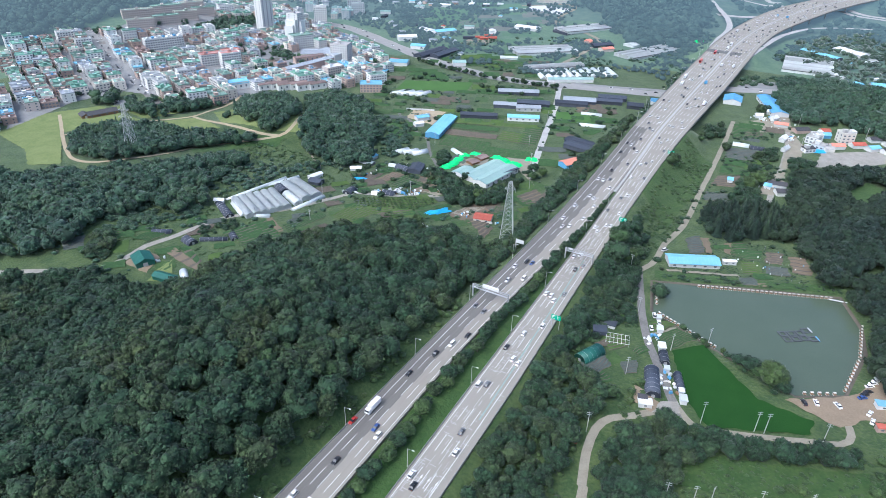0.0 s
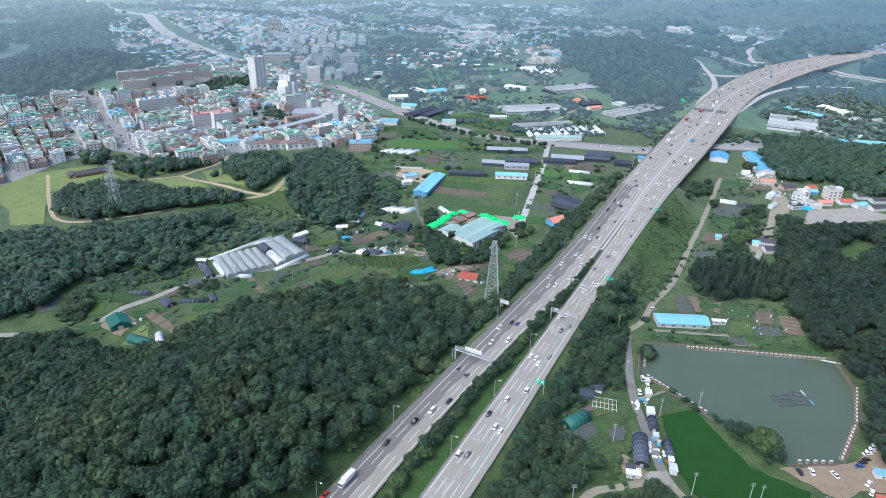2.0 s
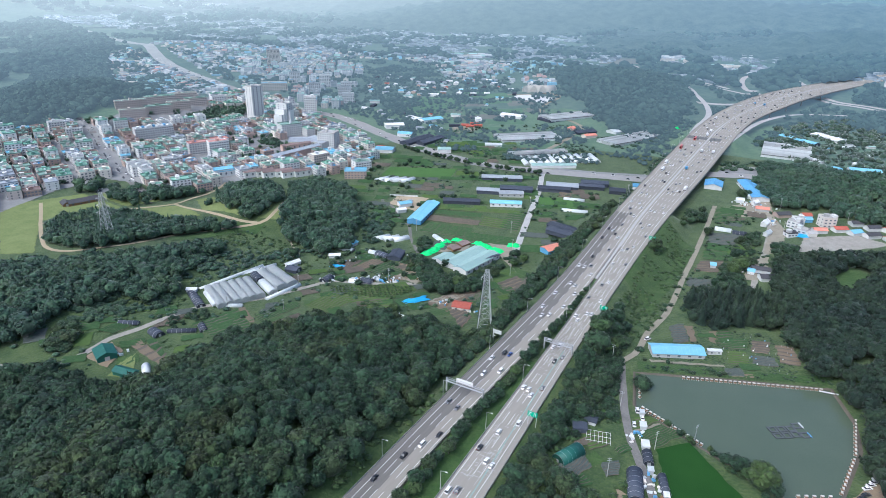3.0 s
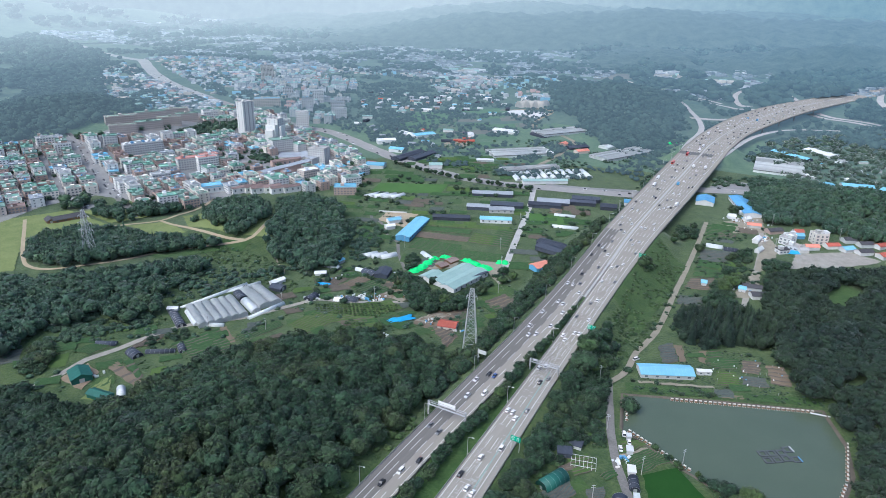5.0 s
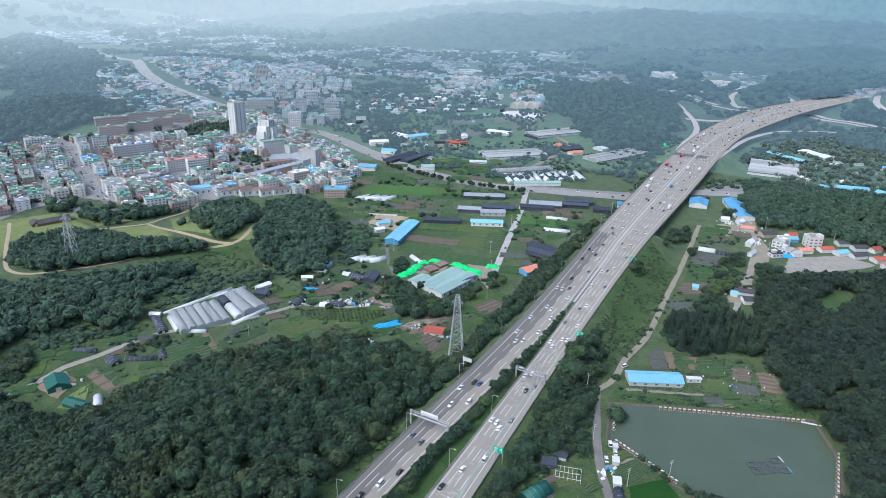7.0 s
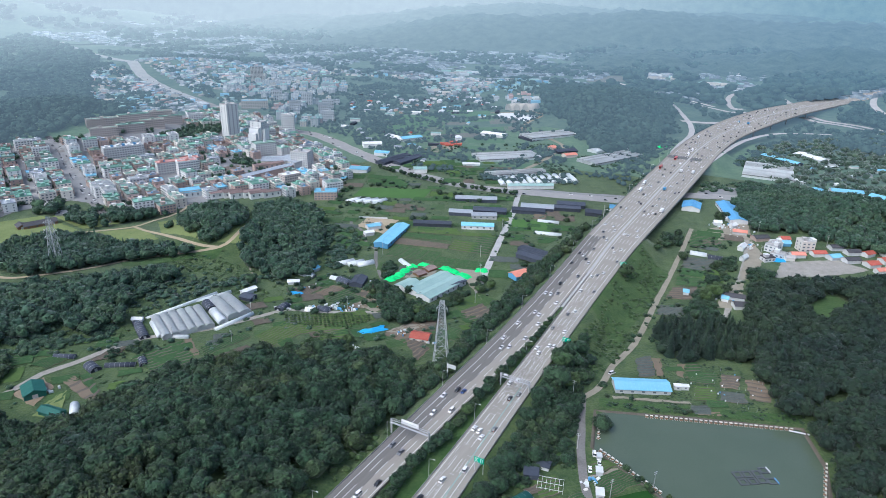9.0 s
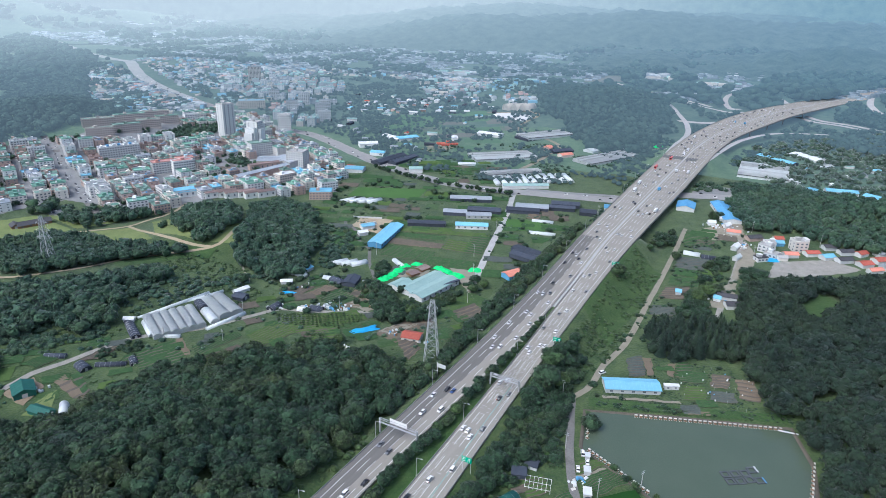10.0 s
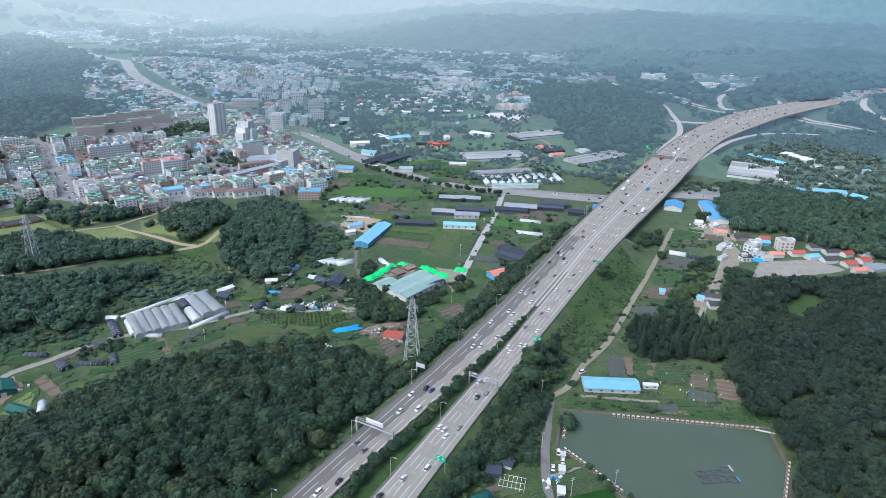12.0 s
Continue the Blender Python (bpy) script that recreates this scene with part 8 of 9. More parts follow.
pylon(-149, 354, 45.5, 9.5, 2.4, "tall pale steel lattice mast beside the motorway", ((40, 3.4),), 0.2)
pylon(-475, 313, 42, 8, 1.8, "grey steel lattice power pylon on the park hill", ((24, 6.5), (30, 6.0), (36, 5.0)), 0.17)


def power_pole(x, y, h, yaw, label, arms=2):
    t = place(thing("power_pole", label, "power pole", "concrete power poles"), x, y, yaw)
    part("pole", bar(bmesh.new(), (0, 0, -0.5), (0, 0, h), 0.22, 7, 0.14), M["concrete"], t)
    for k in range(arms):
        part("cross_arm", boxes((-1.1, 1.1, -0.07, 0.07, h - 0.5 - 1.1 * k, h - 0.36 - 1.1 * k)), M["steel"], t)
    return t


for x, y, h, yaw in ((-5, 195, 11, 20), (5, 199, 11, 20), (11, 202, 11, 70), (28, 209.5, 11, 20), (45, 217, 11, 40), (-1, 247, 13, 30), (21, 254, 12, 30), (25, 255, 12, 30), (48, 261, 12, 10), (-25, 293, 11, 60), (-9, 310, 11, 60), (-44, 214, 12, 20), (-40, 262, 11, 40), (-66, 362, 11, 0), (-49, 318, 10, 10), (-300, 345, 11, 0), (-250, 392, 11, 0), (-212, 540, 12, 15), (-222, 610, 12, 15),
                     (-235, 668, 12, 15), (-290, 498, 12, 40), (-282, 309, 9, 0), (-318, 292, 9, 0), (3, 700, 12, 0), (10, 640, 11, 0), (-195, 505, 11, 0), (-175, 455, 11, 0), (-20, 690, 12, 0), (-145, 700, 14, 0), (60, 690, 12, 0)):
    power_pole(x, y, h, yaw, "pale concrete power pole with steel cross arms")


# ---- pond and the lane beside it ----
def platform(x, y, yaw):
    t = place(thing("fishing_platform", "small white fishing platform at the pond's edge", "platform", "pond platforms"), x, y, yaw, 0, WATER_Z)
    part("deck", boxes((-0.8, 0.8, -0.7, 0.7, 0.2, 0.34)), M["timber"], t)
    part("awning", boxes((-0.7, 0.7, -0.2, 0.7, 1.05, 1.25)), M["wall_beige"], t, "pale awning")
    for s in (-1, 1):
        part("post", boxes((s * 0.75 - 0.05, s * 0.75 + 0.05, 0.6, 0.7, 0.34, 1.25)), M["steel"], t)
        part("float", boxes((s * 0.6 - 0.2, s * 0.6 + 0.2, -0.75, 0.75, -0.15, 0.2)), M["white"], t)
    return t


base_platform = None
def row(p, q, n, yaw, inset):
    global base_platform
    p, q = np.array(p, float), np.array(q, float)
    d = (q - p) / np.linalg.norm(q - p)
    inn = np.array([d[1], -d[0]]) * inset
    for i in range(n):
        c = p + (q - p) * (i + 0.5) / n + inn
        if base_platform is None:
            base_platform = platform(c[0], c[1], yaw)
        else:
            copy_thing(base_platform, pose(c[0], c[1], WATER_Z, 0, 0, yaw))


row((-26, 364.9), (47, 394.4), 30, 22, 1.2)
row((64, 372), (63.5, 338), 10, -88, 1.5)
row((63, 336), (57, 304), 10, -80, 1.5)
row((54, 300), (38, 291), 5, 30, 1.5)
row((-5, 306), (-40, 322), 15, -26, 1.5)
row((-43, 330), (-48, 350), 5, 76, 1.5)

raft = place(thing("raft", "grey floating raft of joined frames on the pond", "raft"), 32, 342, 35, 0, WATER_Z)
for i, (x, y) in enumerate(((-7, -2.5), (-7, 2.5), (-2, -2.5), (-2, 2.5), (3, 2.5), (3, -2.0), (7.5, 4.5), (7.5, -3.0))):
    s = 2.2
    part("frame", boxes((x - s, x + s, y - s, y - s + 0.9, 0, 0.4), (x - s, x + s, y + s - 0.9, y + s, 0, 0.4), (x - s, x - s + 0.9, y - s + 0.9, y + s - 0.9, 0, 0.4), (x + s - 0.9, x + s, y - s + 0.9, y + s - 0.9, 0, 0.4)), M["raft_frame"], raft)
part("float", boxes((9.4, 10.0, -5.1, -1.2, 0, 0.5)), M["roof_blue_dark"], raft)
part("float", boxes((9.4, 10.2, 2.4, 6.6, 0, 0.6)), M["wall_grey"], raft)

jetty = place(thing("jetty", "short pale jetty at the pond's wooded corner", "jetty"), 50, 392, 10, 0, WATER_Z)
part("deck", boxes((-5, 5, -0.6, 0.6, 0.5, 0.65)), M["white"], jetty)
for x in (-4.5, 0, 4.5):
    part("post", boxes((x - 0.1, x + 0.1, -0.4, -0.2, -1.5, 0.5)), M["timber"], jetty)

for k, x, y, yaw in ((1, 39, 285, 120), (0, 44, 288, 110), (0, 53, 291, 130), (0, 66, 314, 40), (0, 67.5, 317, 40), (0, 69, 320, 40), (0, 70, 323, 42), (1, 64, 306, 40), (1, 65.5, 309, 40), (6, 63, 303, 40), (0, 66, 292, 70), (0, 67, 286, 80), (7, -53, 398, 60), (1, -49, 390, 100), (7, -40, 318, 110), (0, -38.5, 306, 110), (0, -36, 313, 110)):
    drive(k, x, y, ground(x, y) + 0.3, yaw)
    

def hut(x, y, yaw, l, w, h, wall, roof, label, name="hut"):
    t = place(thing(name, label, "hut", "huts along the lane"), x, y, yaw)
    part("wall", boxes((-l / 2, l / 2, -w / 2, w / 2, -0.3, h)), M[wall], t)
    part("roof", boxes((-l / 2 - 0.3, l / 2 + 0.3, -w / 2 - 0.3, w / 2 + 0.3, h, h + 0.18)), M[roof], t)
    part("door", boxes((l / 2, l / 2 + 0.05, -0.5, 0.5, 0, 2.0)), M["steel"], t)
    part("window", boxes((-0.6, 0.6, -w / 2 - 0.05, -w / 2 + 0.02, 1.0, 1.9)), M["glass"], t)
    return t


for x, y, yaw, l, w, wall, roof in ((-29.5, 292, 110, 5, 3.5, "wall_white", "white"), (-37, 316, 110, 3, 2.2, "wall_grey", "film"), (-34, 306, 110, 4, 3, "wall_grey", "wall_grey"), (-11, 257, 110, 4.5, 3, "wall_white", "film"), (-13, 262, 110, 3, 2.2, "wall_grey", "white"), (-23, 275, 110, 3, 2.4, "wall_grey", "film"),
                                    (-26, 245, 20, 6, 4, "wall_white", "white"), (-28, 247.5, 20, 4, 3, "wall_grey", "tile_dark"), (-15, 402, 25, 4, 3, "wall_white", "white"), (-11, 404, 25, 4, 2.5, "wall_white", "white"), (-62, 288, 20, 7, 6, "black_net", "black_net"), (71, 300, 20, 6, 4, "wall_white", "roof_blue"), (70, 282, 20, 4, 3, "wall_brick", "roof_red")):
    hut(x, y, yaw, l, w, 2.6, wall, roof, "small hut with a flat roof beside the lane")

# ---- village beyond the plots ----
flat = block(12, 11, 3, M["wall_beige"], M["concrete"], "village_house", False, seed=4)
part("tower", boxes((4, 7.5, -3, 3, -1, 11.2)), M["wall_white"], flat)
place(tagged(flat, "four storey beige house with a white stair tower", "house"), 43, 676, 29)
for x, y, yaw, l, w, st, wall, roof, words in ((18, 660, -18, 11, 9, 2, "wall_grey", "concrete", "grey two storey house with a flat roof"), (24, 650, -18, 11, 10, 1, "wall_grey", "concrete", "grey one storey house with a flat roof"), (16, 636, 40, 10, 7, 1, "wall_grey", "tile_dark", "grey concrete house with a dark flat roof"), (20, 668, 25, 9, 8, 2, "wall_white", "concrete", "white two storey house with a flat roof")):
    place(tagged(block(l, w, st, M[wall], M[roof], "village_house", False, seed=st), words, "house"), x, y, yaw)
R = "low white house with a red roof"
for x, y, yaw, l, w, wall, roof, words in ((6, 683, 39, 14, 9, "wall_brick", "tile_dark", "dark brick house with a dark tiled roof"), (26, 690, 28, 8, 8, "wall_white", "roof_red", R), (27, 680, 28, 8, 7, "roof_blue_dark", "roof_blue", "small blue house with a blue roof"), (38, 657, 29, 12, 7, "wall_white", "roof_orange", "low house with a salmon pink roof"),
                                           (54, 669, 34, 12, 8, "wall_white", "roof_red", R), (66, 667, 45, 11, 8, "wall_white", "roof_blue", "low white house with a blue roof"), (80, 686, 33, 12, 8, "wall_white", "tile_dark", "low house with a dark tiled roof"), (79, 667, 38, 13, 8, "wall_white", "tile_dark", "low house with a dark tiled roof"),
                                           (92, 688, 52, 10, 7, "wall_white", "roof_red", R), (94, 666, 41, 11, 9, "wall_white", "roof_red", R), (105, 680, 42, 10, 9, "wall_white", "roof_red", R), (108, 696, 39, 12, 8, "wall_grey", "roof_grey", "low house with a grey roof"), (101, 655, 40, 12, 6, "wall_white", "roof_orange", "low house with a salmon pink roof"),
                                           (113, 668, 49, 16, 11, "wall_grey", "roof_grey", "wide house with a blue-grey roof"), (67, 690, 30, 10, 8, "wall_grey", "tile_dark", "low house with a dark tiled roof"), (32, 646, 29, 8, 6, "wall_beige", "concrete", "small beige house beside the yard"),
                                           (6, 536, 28, 12, 8, "wall_grey", "tile_dark", "old farm house with a dark tiled roof"), (0, 548, 10, 14, 7, "wall_grey", "tile_dark", "old farm house with a dark tiled roof"), (-6, 541, 0, 5, 4, "wall_white", "roof_blue", "small lean-to with a blue roof"),
                                           (-34, 538, 10, 4, 4, "wall_white", "roof_blue", "small hut with a blue roof among plots"), (-6, 652, 80, 12, 5, "wall_white", "white", "white store shed in the village yard"), (-12, 688, 10, 12, 5, "wall_grey", "roof_orange", "low store with an orange roof"), (-20, 704, 60, 8, 5, "wall_white", "white", "white store shed in the village yard"),
                                           (-34, 705, 20, 7, 5, "wall_white", "white", "white store shed in the village yard"), (-2, 628, 70, 9, 4, "wall_grey", "film", "narrow grey store beside the village lane"), (-26, 722, 20, 6, 4, "wall_white", "white", "white store shed in the village yard")):
    shed(x, y, yaw, l, w, 3.2, M[roof], M[wall], words, 1.6, "village_house", "house", "village houses", windows=False)
tunnel(-38, 620, 5, 14, 6, 2.8, M["film"], "pale plastic tunnel between plots")
tunnel(-24, 619, 5, 12, 6, 2.8, NET, "dark shade cloth tunnel between plots")
tunnel(-336, 556, 60, 9, 6, 3, M["film"], "white tunnel beside the blue factory")
for i in range(4):
    tunnel(-402 + i * 8.5, 606 + i * 4, 70, 20, 7, 3, M["film"], "white plastic tunnel in a row of four", "white tunnels")
for i in range(3):
    tunnel(-306 + i * 7.5, 464 + i * 4.0, 62, 16, 6.5, 3, M["film"], "pale plastic tunnel by the farm road", "grey tunnels")
tunnel(-318, 424, 0, 20, 6, 3, M["film"], "long pale plastic tunnel among trees")
tunnel(-283, 432, -10, 13, 8, 3.5, NET, "dark tunnel under shade cloth in the farm yard")
tunnel(-262, 492, -30, 18, 5, 2.6, M["film"], "long pale plastic tunnel among trees")
tunnel(-178, 622, 15, 26, 5, 2.6, M["film"], "long pale plastic tunnel on the rice field's edge")
tunnel(-190, 655, 15, 22, 5, 2.6, M["film"], "long pale plastic tunnel on the rice field's edge")
tunnel(-353, 240, 30, 13, 4, 2.2, NET, "low black tunnel beside the farm lane")
tunnel(-329, 242, -10, 10, 7, 3.2, NET, "small dark arched shed beside the farm lane")
tunnel(-309, 262, -30, 9, 5, 2.8, NET, "small dark arched shed at the wood's edge")
tunnel(-318, 253, 35, 18, 4, 2.2, NET, "low black tunnel at the wood's edge")
tunnel(-270, 375, 20, 9, 5, 2.8, M["white"], "white arched store beside the farm lane")
tunnel(-263, 381, 10, 10, 7, 3, NET, "dark arched store beside the farm lane")


# ---- tarpaulins and nets ----
def heap(x, y, yaw, l, w, h, material, label, name, seed):
    """A sheet thrown over a lumpy heap."""
    rnd = np.random.RandomState(seed)
    n, m = 14, 8
    vs, fs = [], []
    c, s = math.cos(radians(yaw)), math.sin(radians(yaw))
    ph = rnd.uniform(0, 6, 4)
    for j in range(m + 1):
        for i in range(n + 1):
            u, v = i / n * 2 - 1, j / m * 2 - 1
            z = h * (max(0, 1 - abs(u) ** 4) * max(0, 1 - abs(v) ** 3)) * (0.75 + 0.2 * math.sin(u * 5 + ph[0]) * math.sin(v * 4 + ph[1]) + 0.12 * math.sin(u * 11 + ph[2]))
            px, py = u * l / 2 * (1 + 0.1 * math.sin(v * 4 + ph[3])), v * w / 2 * (1 + 0.12 * math.sin(u * 5 + ph[0]))
            vs.append((px * c - py * s, px * s + py * c, z))
    for j in range(m):
        for i in range(n):
            q = j * (n + 1) + i
            fs.append((q, q + 1, q + n + 2, q + n + 1))
    ob = mesh_object(name, vs, fs, material, label, name.replace("_", " "))
    ob.location = (x, y, ground(x, y) + 0.25)
    return ob


for i, (x, y, yaw, l, w) in enumerate(((-255, 460, 80, 11, 9), (-254, 469, 85, 11, 9), (-254, 479, 88, 11, 9), (-255, 490, 60, 10, 8), (-247, 499, 10, 10, 6), (-226, 502, -5, 12, 7), (-218, 500, -10, 10, 7), (-206, 497, -20, 14, 8), (-198, 514, 20, 11, 8))):
    heap(x, y, yaw, l, w, 2.6, M["net_green"], "bright green net over heaped goods by the barn", "net_cover", i)
heap(-214, 371, 60, 22, 7, 2.2, M["tarp_blue"], "bright blue tarpaulin over a low heap", "tarpaulin", 20)
heap(22, 640, 20, 18, 9, 1.6, M["tarp_blue"], "light blue tarpaulin in the village yard", "tarpaulin", 21)
heap(-300, 392, 20, 12, 5, 1.5, M["tarp_blue"], "pale blue sheet beside the plots", "tarpaulin", 22)
heap(-185, 1120, 20, 18, 9, 3, M["net_green"], "bright green net on the far wooded slope", "net_cover", 23)
heap(-165, 1090, 60, 22, 8, 3, M["net_green"], "bright green net on the far wooded slope", "net_cover", 24)

# heaps of odds and ends in the farm yards
rnd = random.Random(17)
for cx, cy, n, spread in ((-258, 388, 26, 9), (-250, 394, 18, 8), (-177, 386, 14, 5), (-330, 214, 8, 5), (-14, 700, 26, 16), (-30, 700, 14, 8), (0, 660, 16, 10), (-4, 545, 10, 8), (-22, 270, 8, 5), (-33, 300, 10, 8), (-18, 262, 8, 5), (-207, 338, 22, 6), (-278, 440, 10, 8), (-300, 405, 8, 6), (-268, 381, 18, 7), (-289, 369, 16, 6), (-232, 411, 10, 4), (-172, 380, 10, 4), (-195, 378, 8, 5)):
    for _ in range(n):
        x, y = cx + rnd.gauss(0, spread / 2), cy + rnd.gauss(0, spread / 2)
        l, w, h = rnd.uniform(0.8, 2.6), rnd.uniform(0.7, 1.6), rnd.uniform(0.5, 1.5)
        bm = boxes((-l / 2, l / 2, -w / 2, w / 2, -0.2, h))
        for v in bm.verts:
            v.co += Vector((rnd.uniform(-0.15, 0.15), rnd.uniform(-0.15, 0.15), rnd.uniform(-0.1, 0.1)))
        bmesh.ops.bevel(bm, geom=list(bm.edges), offset=0.08, segments=1, affect="EDGES")
        ob = link_mesh("crate", bm, M[rnd.choice(("white", "white", "wall_grey", "roof_blue_dark", "wall_beige", "timber", "film"))])
        place(tagged(ob, "heaped crate or wrapped bale in a farm yard", "crate", "yard clutter"), x, y, rnd.uniform(0, 180), 0.2)

# a flatbed truck parked where the lane enters the trees
flatbed = place(thing("truck", "old flatbed truck with a rusty red bed parked beside the lane", "truck"), -46.5, 207, 100, 0.35)
part("cab", boxes((2.0, 3.6, -1.0, 1.0, 0.6, 2.4)), M["paint_white"], flatbed)
part("windscreen", boxes((3.6, 3.63, -0.85, 0.85, 1.5, 2.2)), M["car_glass"], flatbed)
part("bed", boxes((-3.6, 1.9, -1.1, 1.1, 0.8, 0.95), (-3.6, 1.9, -1.1, -1.0, 0.95, 1.4), (-3.6, 1.9, 1.0, 1.1, 0.95, 1.4), (-3.6, -3.5, -1.0, 1.0, 0.95, 1.4), (1.8, 1.9, -1.0, 1.0, 0.95, 1.7)), M["rust"], flatbed)
for x in (-2.4, 2.6):
    for y in (-0.9, 0.9):
        part("wheel", bar(bmesh.new(), (x, y - 0.14, 0.42), (x, y + 0.14, 0.42), 0.42, 12), M["rubber"], flatbed)
# posts, drums and low hoops in the gardens behind the pond
rnd = random.Random(63)
for _ in range(34):
    x, y = rnd.uniform(-10, 30), rnd.uniform(398, 436)
    if rnd.random() < 0.5:
        t = place(thing("garden_stake", "thin pale stake in a vegetable garden", "stake", "garden stakes"), x, y)
        part("pole", bar(bmesh.new(), (0, 0, -0.2), (0, 0, rnd.uniform(1.6, 2.6)), 0.06, 5), M["steel"], t)
    else:
        ob = link_mesh("drum", bar(bmesh.new(), (0, 0, 0), (0, 0, 0.9), 0.38, 10), M[rnd.choice(("paint_white", "roof_blue_dark", "wall_grey"))])
        place(tagged(ob, "small water drum in a vegetable garden", "drum", "garden drums"), x, y, 0, 0.3)


# ---- patchwork of small plots ----
taken = [(o.matrix_basis.translation.x, o.matrix_basis.translation.y) for o in scene.objects if o.parent is None and o.type == "EMPTY"]
LANES = [((-256, 733), (-231, 655)), ((-231, 655), (-212, 582)), ((-212, 582), (-196, 521)), ((-404, 160), (-356, 204)), ((-356, 204), (-339, 253)), ((-339, 253), (-311, 301)), ((-311, 301), (-287, 362)), ((-287, 362), (-236, 399)), ((-48, 684), (-46, 579)), ((-46, 579), (-49, 428))]


def free(x, y, reach):
    if any(math.hypot(x - a, y - b) < reach for a, b in taken):
        return False
    for (x0, y0), (x1, y1) in LANES:
        d = np.array([x1 - x0, y1 - y0], float)
        k = min(max(((x - x0) * d[0] + (y - y0) * d[1]) / (d @ d), 0), 1)
        if math.hypot(x - x0 - k * d[0], y - y0 - k * d[1]) < reach * 0.6:
            return False
    return True


def patchwork(poly, tries, seed, yaw, sizes, reach=13, kinds_=("crop", "crop", "crop_light", "dark_soil", "black_mulch", "crop", "meadow", "crop")):
    rnd = random.Random(seed)
    xs, ys = [p[0] for p in poly], [p[1] for p in poly]
    c, s = math.cos(radians(yaw)), math.sin(radians(yaw))
    for _ in range(tries):
        x, y = rnd.uniform(min(xs), max(xs)), rnd.uniform(min(ys), max(ys))
        l, w = rnd.uniform(*sizes), rnd.uniform(*sizes) * 0.65
        if not inside(poly, x, y) or not free(x, y, max(l, w) * 0.5 + 5) or any(inside(q, x, y) for q in PLOTS[:1] + PLOTS[2:3]):
            continue
        taken.append((x, y))
        kind = rnd.choice(kinds_)
        q = [(x + u * c - v * s, y + u * s + v * c) for u, v in ((-l / 2, -w / 2), (l / 2, -w / 2), (l / 2, w / 2), (-l / 2, w / 2))]
        field(kind, *q, 0 if kind in ("meadow", "far_crop", "far_soil") else max(3, int(w / 1.6)))


patchwork([(-430, 580), (-440, 650), (-350, 690), (-260, 715), (-165, 690), (-155, 560), (-180, 480), (-300, 470), (-330, 480)], 520, 1, 22, (12, 28))
patchwork([(-310, 380), (-330, 430), (-240, 440), (-160, 430), (-165, 370), (-230, 345), (-290, 270), (-320, 290)], 420, 2, 55, (9, 20))
patchwork([(-400, 195), (-370, 250), (-350, 290), (-300, 300), (-290, 230), (-340, 195)], 200, 3, 50, (9, 20))
patchwork([(-500, 680), (-450, 755), (-330, 735), (-250, 738), (-290, 690), (-420, 645)], 160, 8, 24, (14, 30))
patchwork([(-440, 770), (-330, 745), (-240, 770), (-300, 850), (-380, 850)], 120, 9, 34, (16, 34))
patchwork([(-46, 560), (-50, 690), (-8, 690), (-6, 560)], 60, 4, 5, (10, 22))
patchwork([(-30, 400), (-25, 430), (36, 432), (50, 402), (0, 385)], 60, 5, 25, (7, 14), 8)
patchwork([(-66, 245), (-60, 330), (-44, 320), (-32, 280), (-40, 240)], 40, 6, 60, (6, 12), 7)
patchwork([(-600, 900), (-440, 780), (-330, 770), (-380, 860), (-400, 1100), (-560, 1200), (-700, 1150)], 120, 7, 30, (30, 60), 20, ("far_crop", "far_crop", "far_soil"))


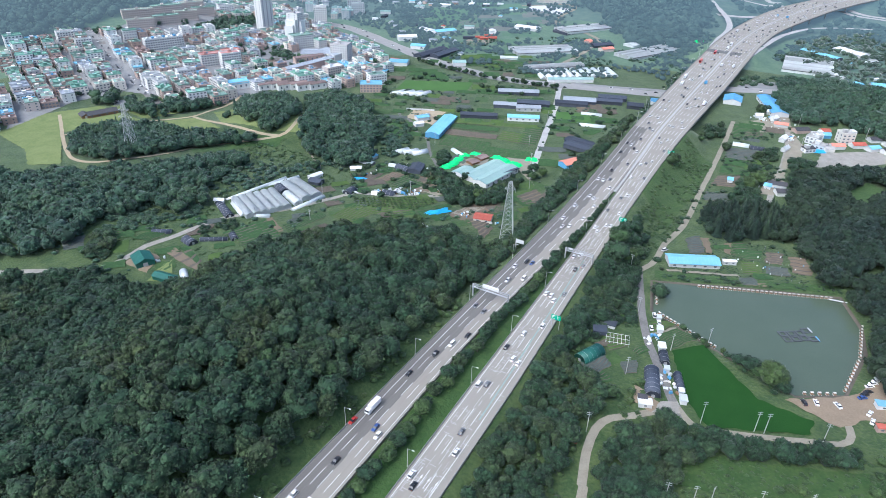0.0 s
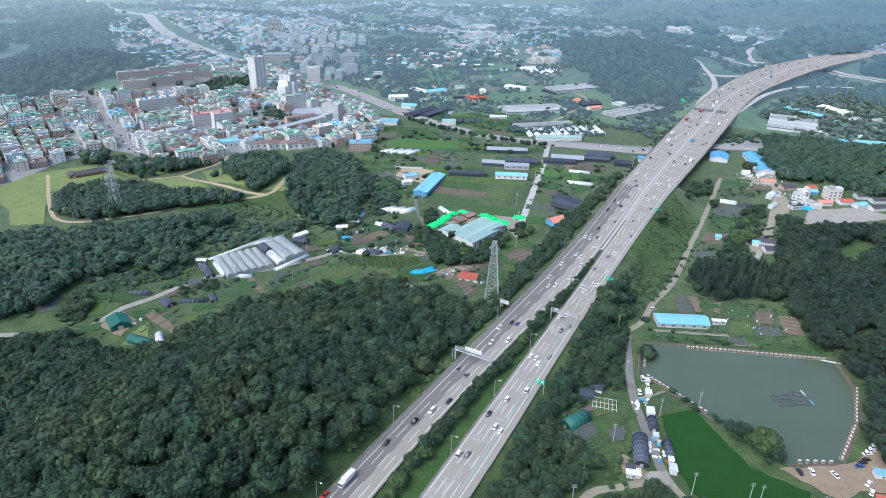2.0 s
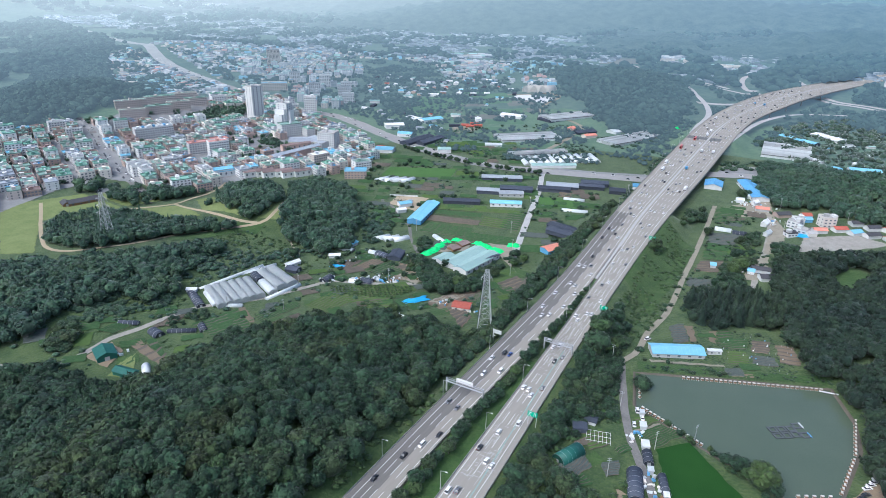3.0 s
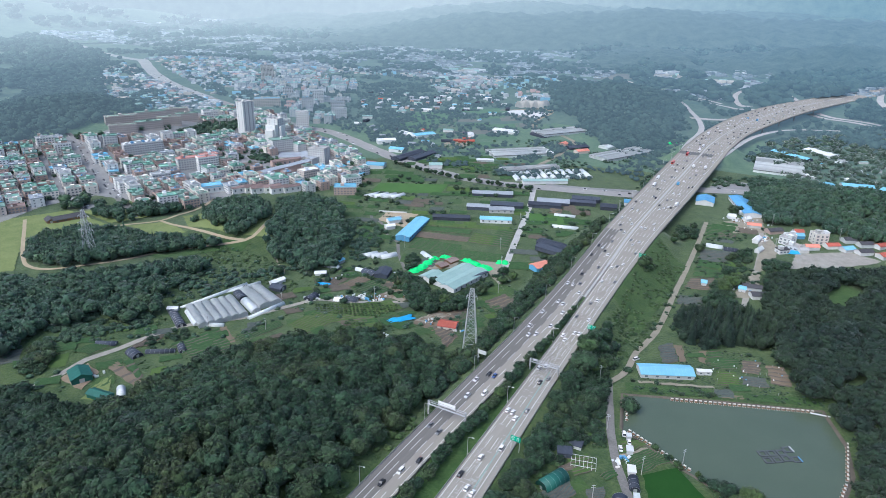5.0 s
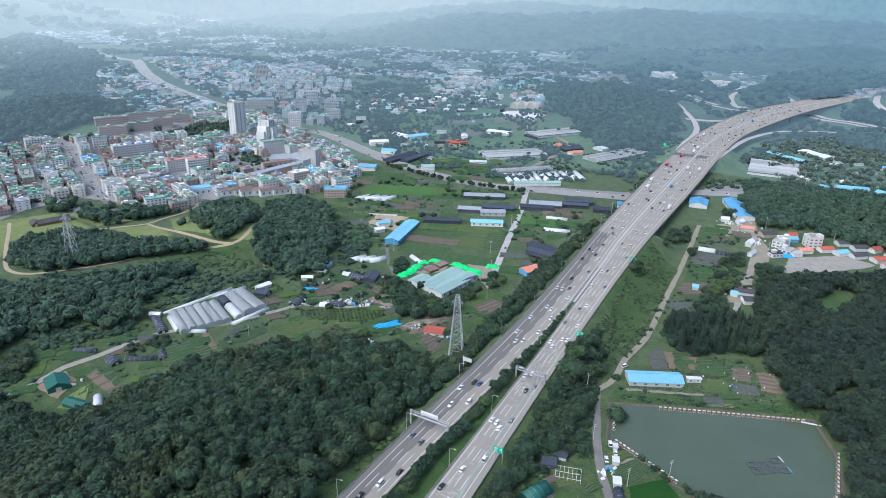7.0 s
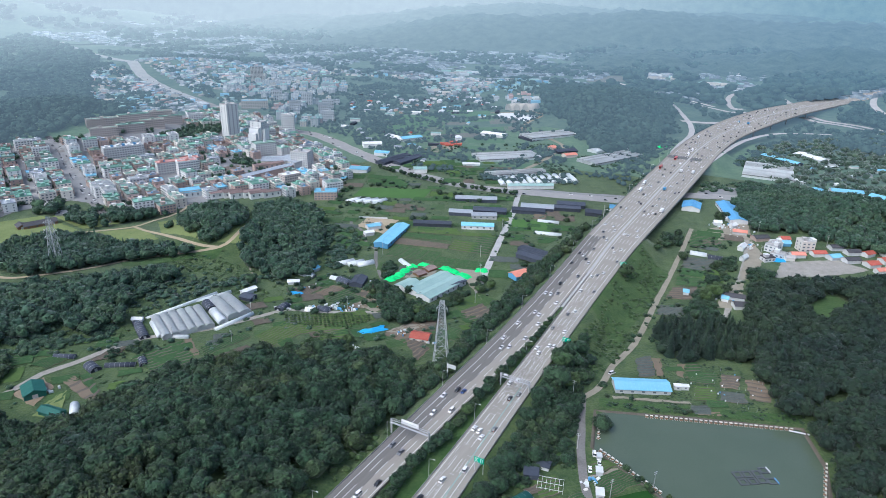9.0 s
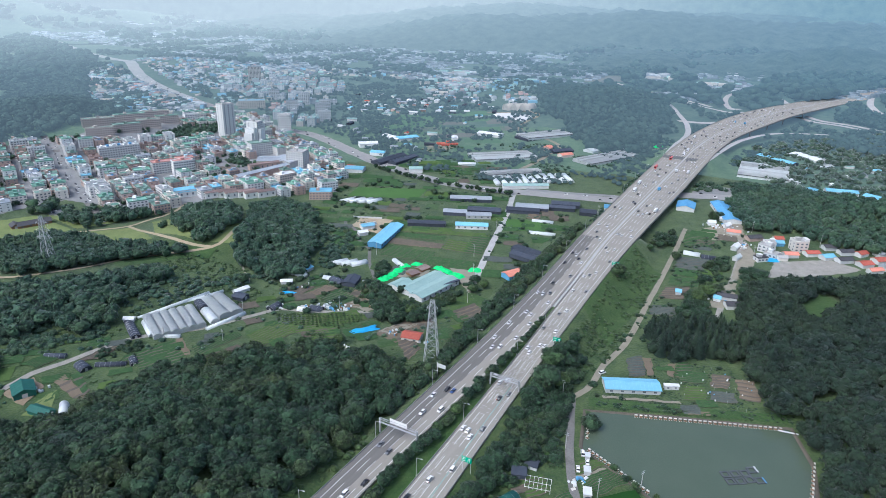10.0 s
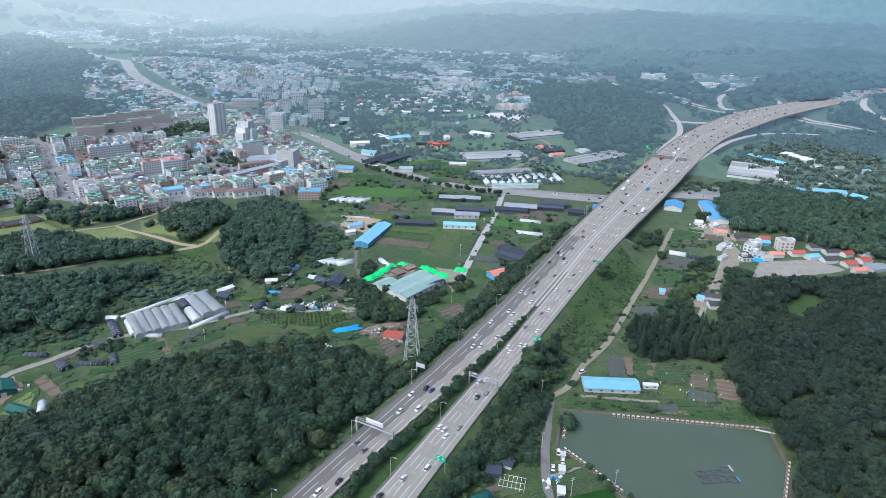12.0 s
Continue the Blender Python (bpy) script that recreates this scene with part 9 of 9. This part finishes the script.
# ---- cars in the streets of the town ----
def street_car():
    """A plain small car: a rounded body and a glazed cabin."""
    bm = bmesh.new()
    prism(bm, [(-2.1, 0.3), (2.1, 0.3), (2.2, 0.65), (1.9, 0.9), (1.0, 0.95), (-2.0, 0.98), (-2.2, 0.7)], -0.88, 0.88)
    bmesh.ops.recalc_face_normals(bm, faces=bm.faces)
    cab = bmesh.new()
    prism(cab, [(-1.9, 0.95), (0.95, 0.93), (0.25, 1.45), (-1.4, 1.45)], -0.74, 0.74)
    bmesh.ops.recalc_face_normals(cab, faces=cab.faces)
    out = []
    for b in (bm, cab):
        bmesh.ops.triangulate(b, faces=b.faces)
        b.verts.index_update()
        out.append((np.array([tuple(v.co) for v in b.verts]), np.array([[v.index for v in f.verts] for f in b.faces])))
        b.free()
    return out


def along(line, gap, offs, rnd, keep=0.7):
    for (x0, y0), (x1, y1) in zip(line, line[1:]):
        d = math.hypot(x1 - x0, y1 - y0)
        q = rnd.uniform(0, gap)
        while q < d:
            o = rnd.choice(offs)
            if rnd.random() < keep:
                yield x0 + (x1 - x0) * q / d - (y1 - y0) / d * o, y0 + (y1 - y0) * q / d + (x1 - x0) / d * o, math.atan2(y1 - y0, x1 - x0)
            q += gap * rnd.uniform(0.6, 1.6)


rnd = random.Random(41)
spots_car = list(along(STREET, 6, (-3.2, 3.2, 3.2, -1.2), rnd)) + [(x, y, a, 0.55) for x, y, a in along(CROSS[3:], 17, (-9, -6, -3, 3, 6, 9), rnd)] + list(along([(-634, 408), (-610, 408)], 3, (-3, 3), rnd))
for sp in spots:
    if rnd.random() < 0.42:
        o = rnd.choice((-1, 1)) * rnd.uniform(6.6, 7.6)
        a = radians(sp[3] // 90 * 90 + YAW % 90)
        spots_car.append((sp[1] + math.cos(a + 1.57) * o, sp[2] + math.sin(a + 1.57) * o, a))
body, cabin = street_car()
for n_, (key, share) in enumerate((("paint_white", 0), ("paint_grey", 1), ("paint_black", 2), ("paint_white", 3))):
    vs, fs, ms, n = [], [], [], 0
    for i, sp in enumerate(spots_car):
        if i % 4 != share:
            continue
        x, y, a = sp[:3]
        c, s = math.cos(a), math.sin(a)
        for mi, (v, f) in enumerate((body, cabin)):
            vs.append(np.stack([v[:, 0] * c - v[:, 1] * s + x, v[:, 0] * s + v[:, 1] * c + y, v[:, 2] + ground(x, y) + (sp[3] if len(sp) > 3 else 0.42)], 1))
            fs.append(f + n)
            ms.append(np.full(len(f), mi, np.int32))
            n += len(v)
    ob = mesh_object("street_cars", np.concatenate(vs), np.concatenate(fs), M[key], "many small cars parked and driving in the town streets", "cars", "stuff", flat=True)
    ob.data.materials.append(M["car_glass"])
    ob.data.polygons.foreach_set("material_index", np.concatenate(ms))
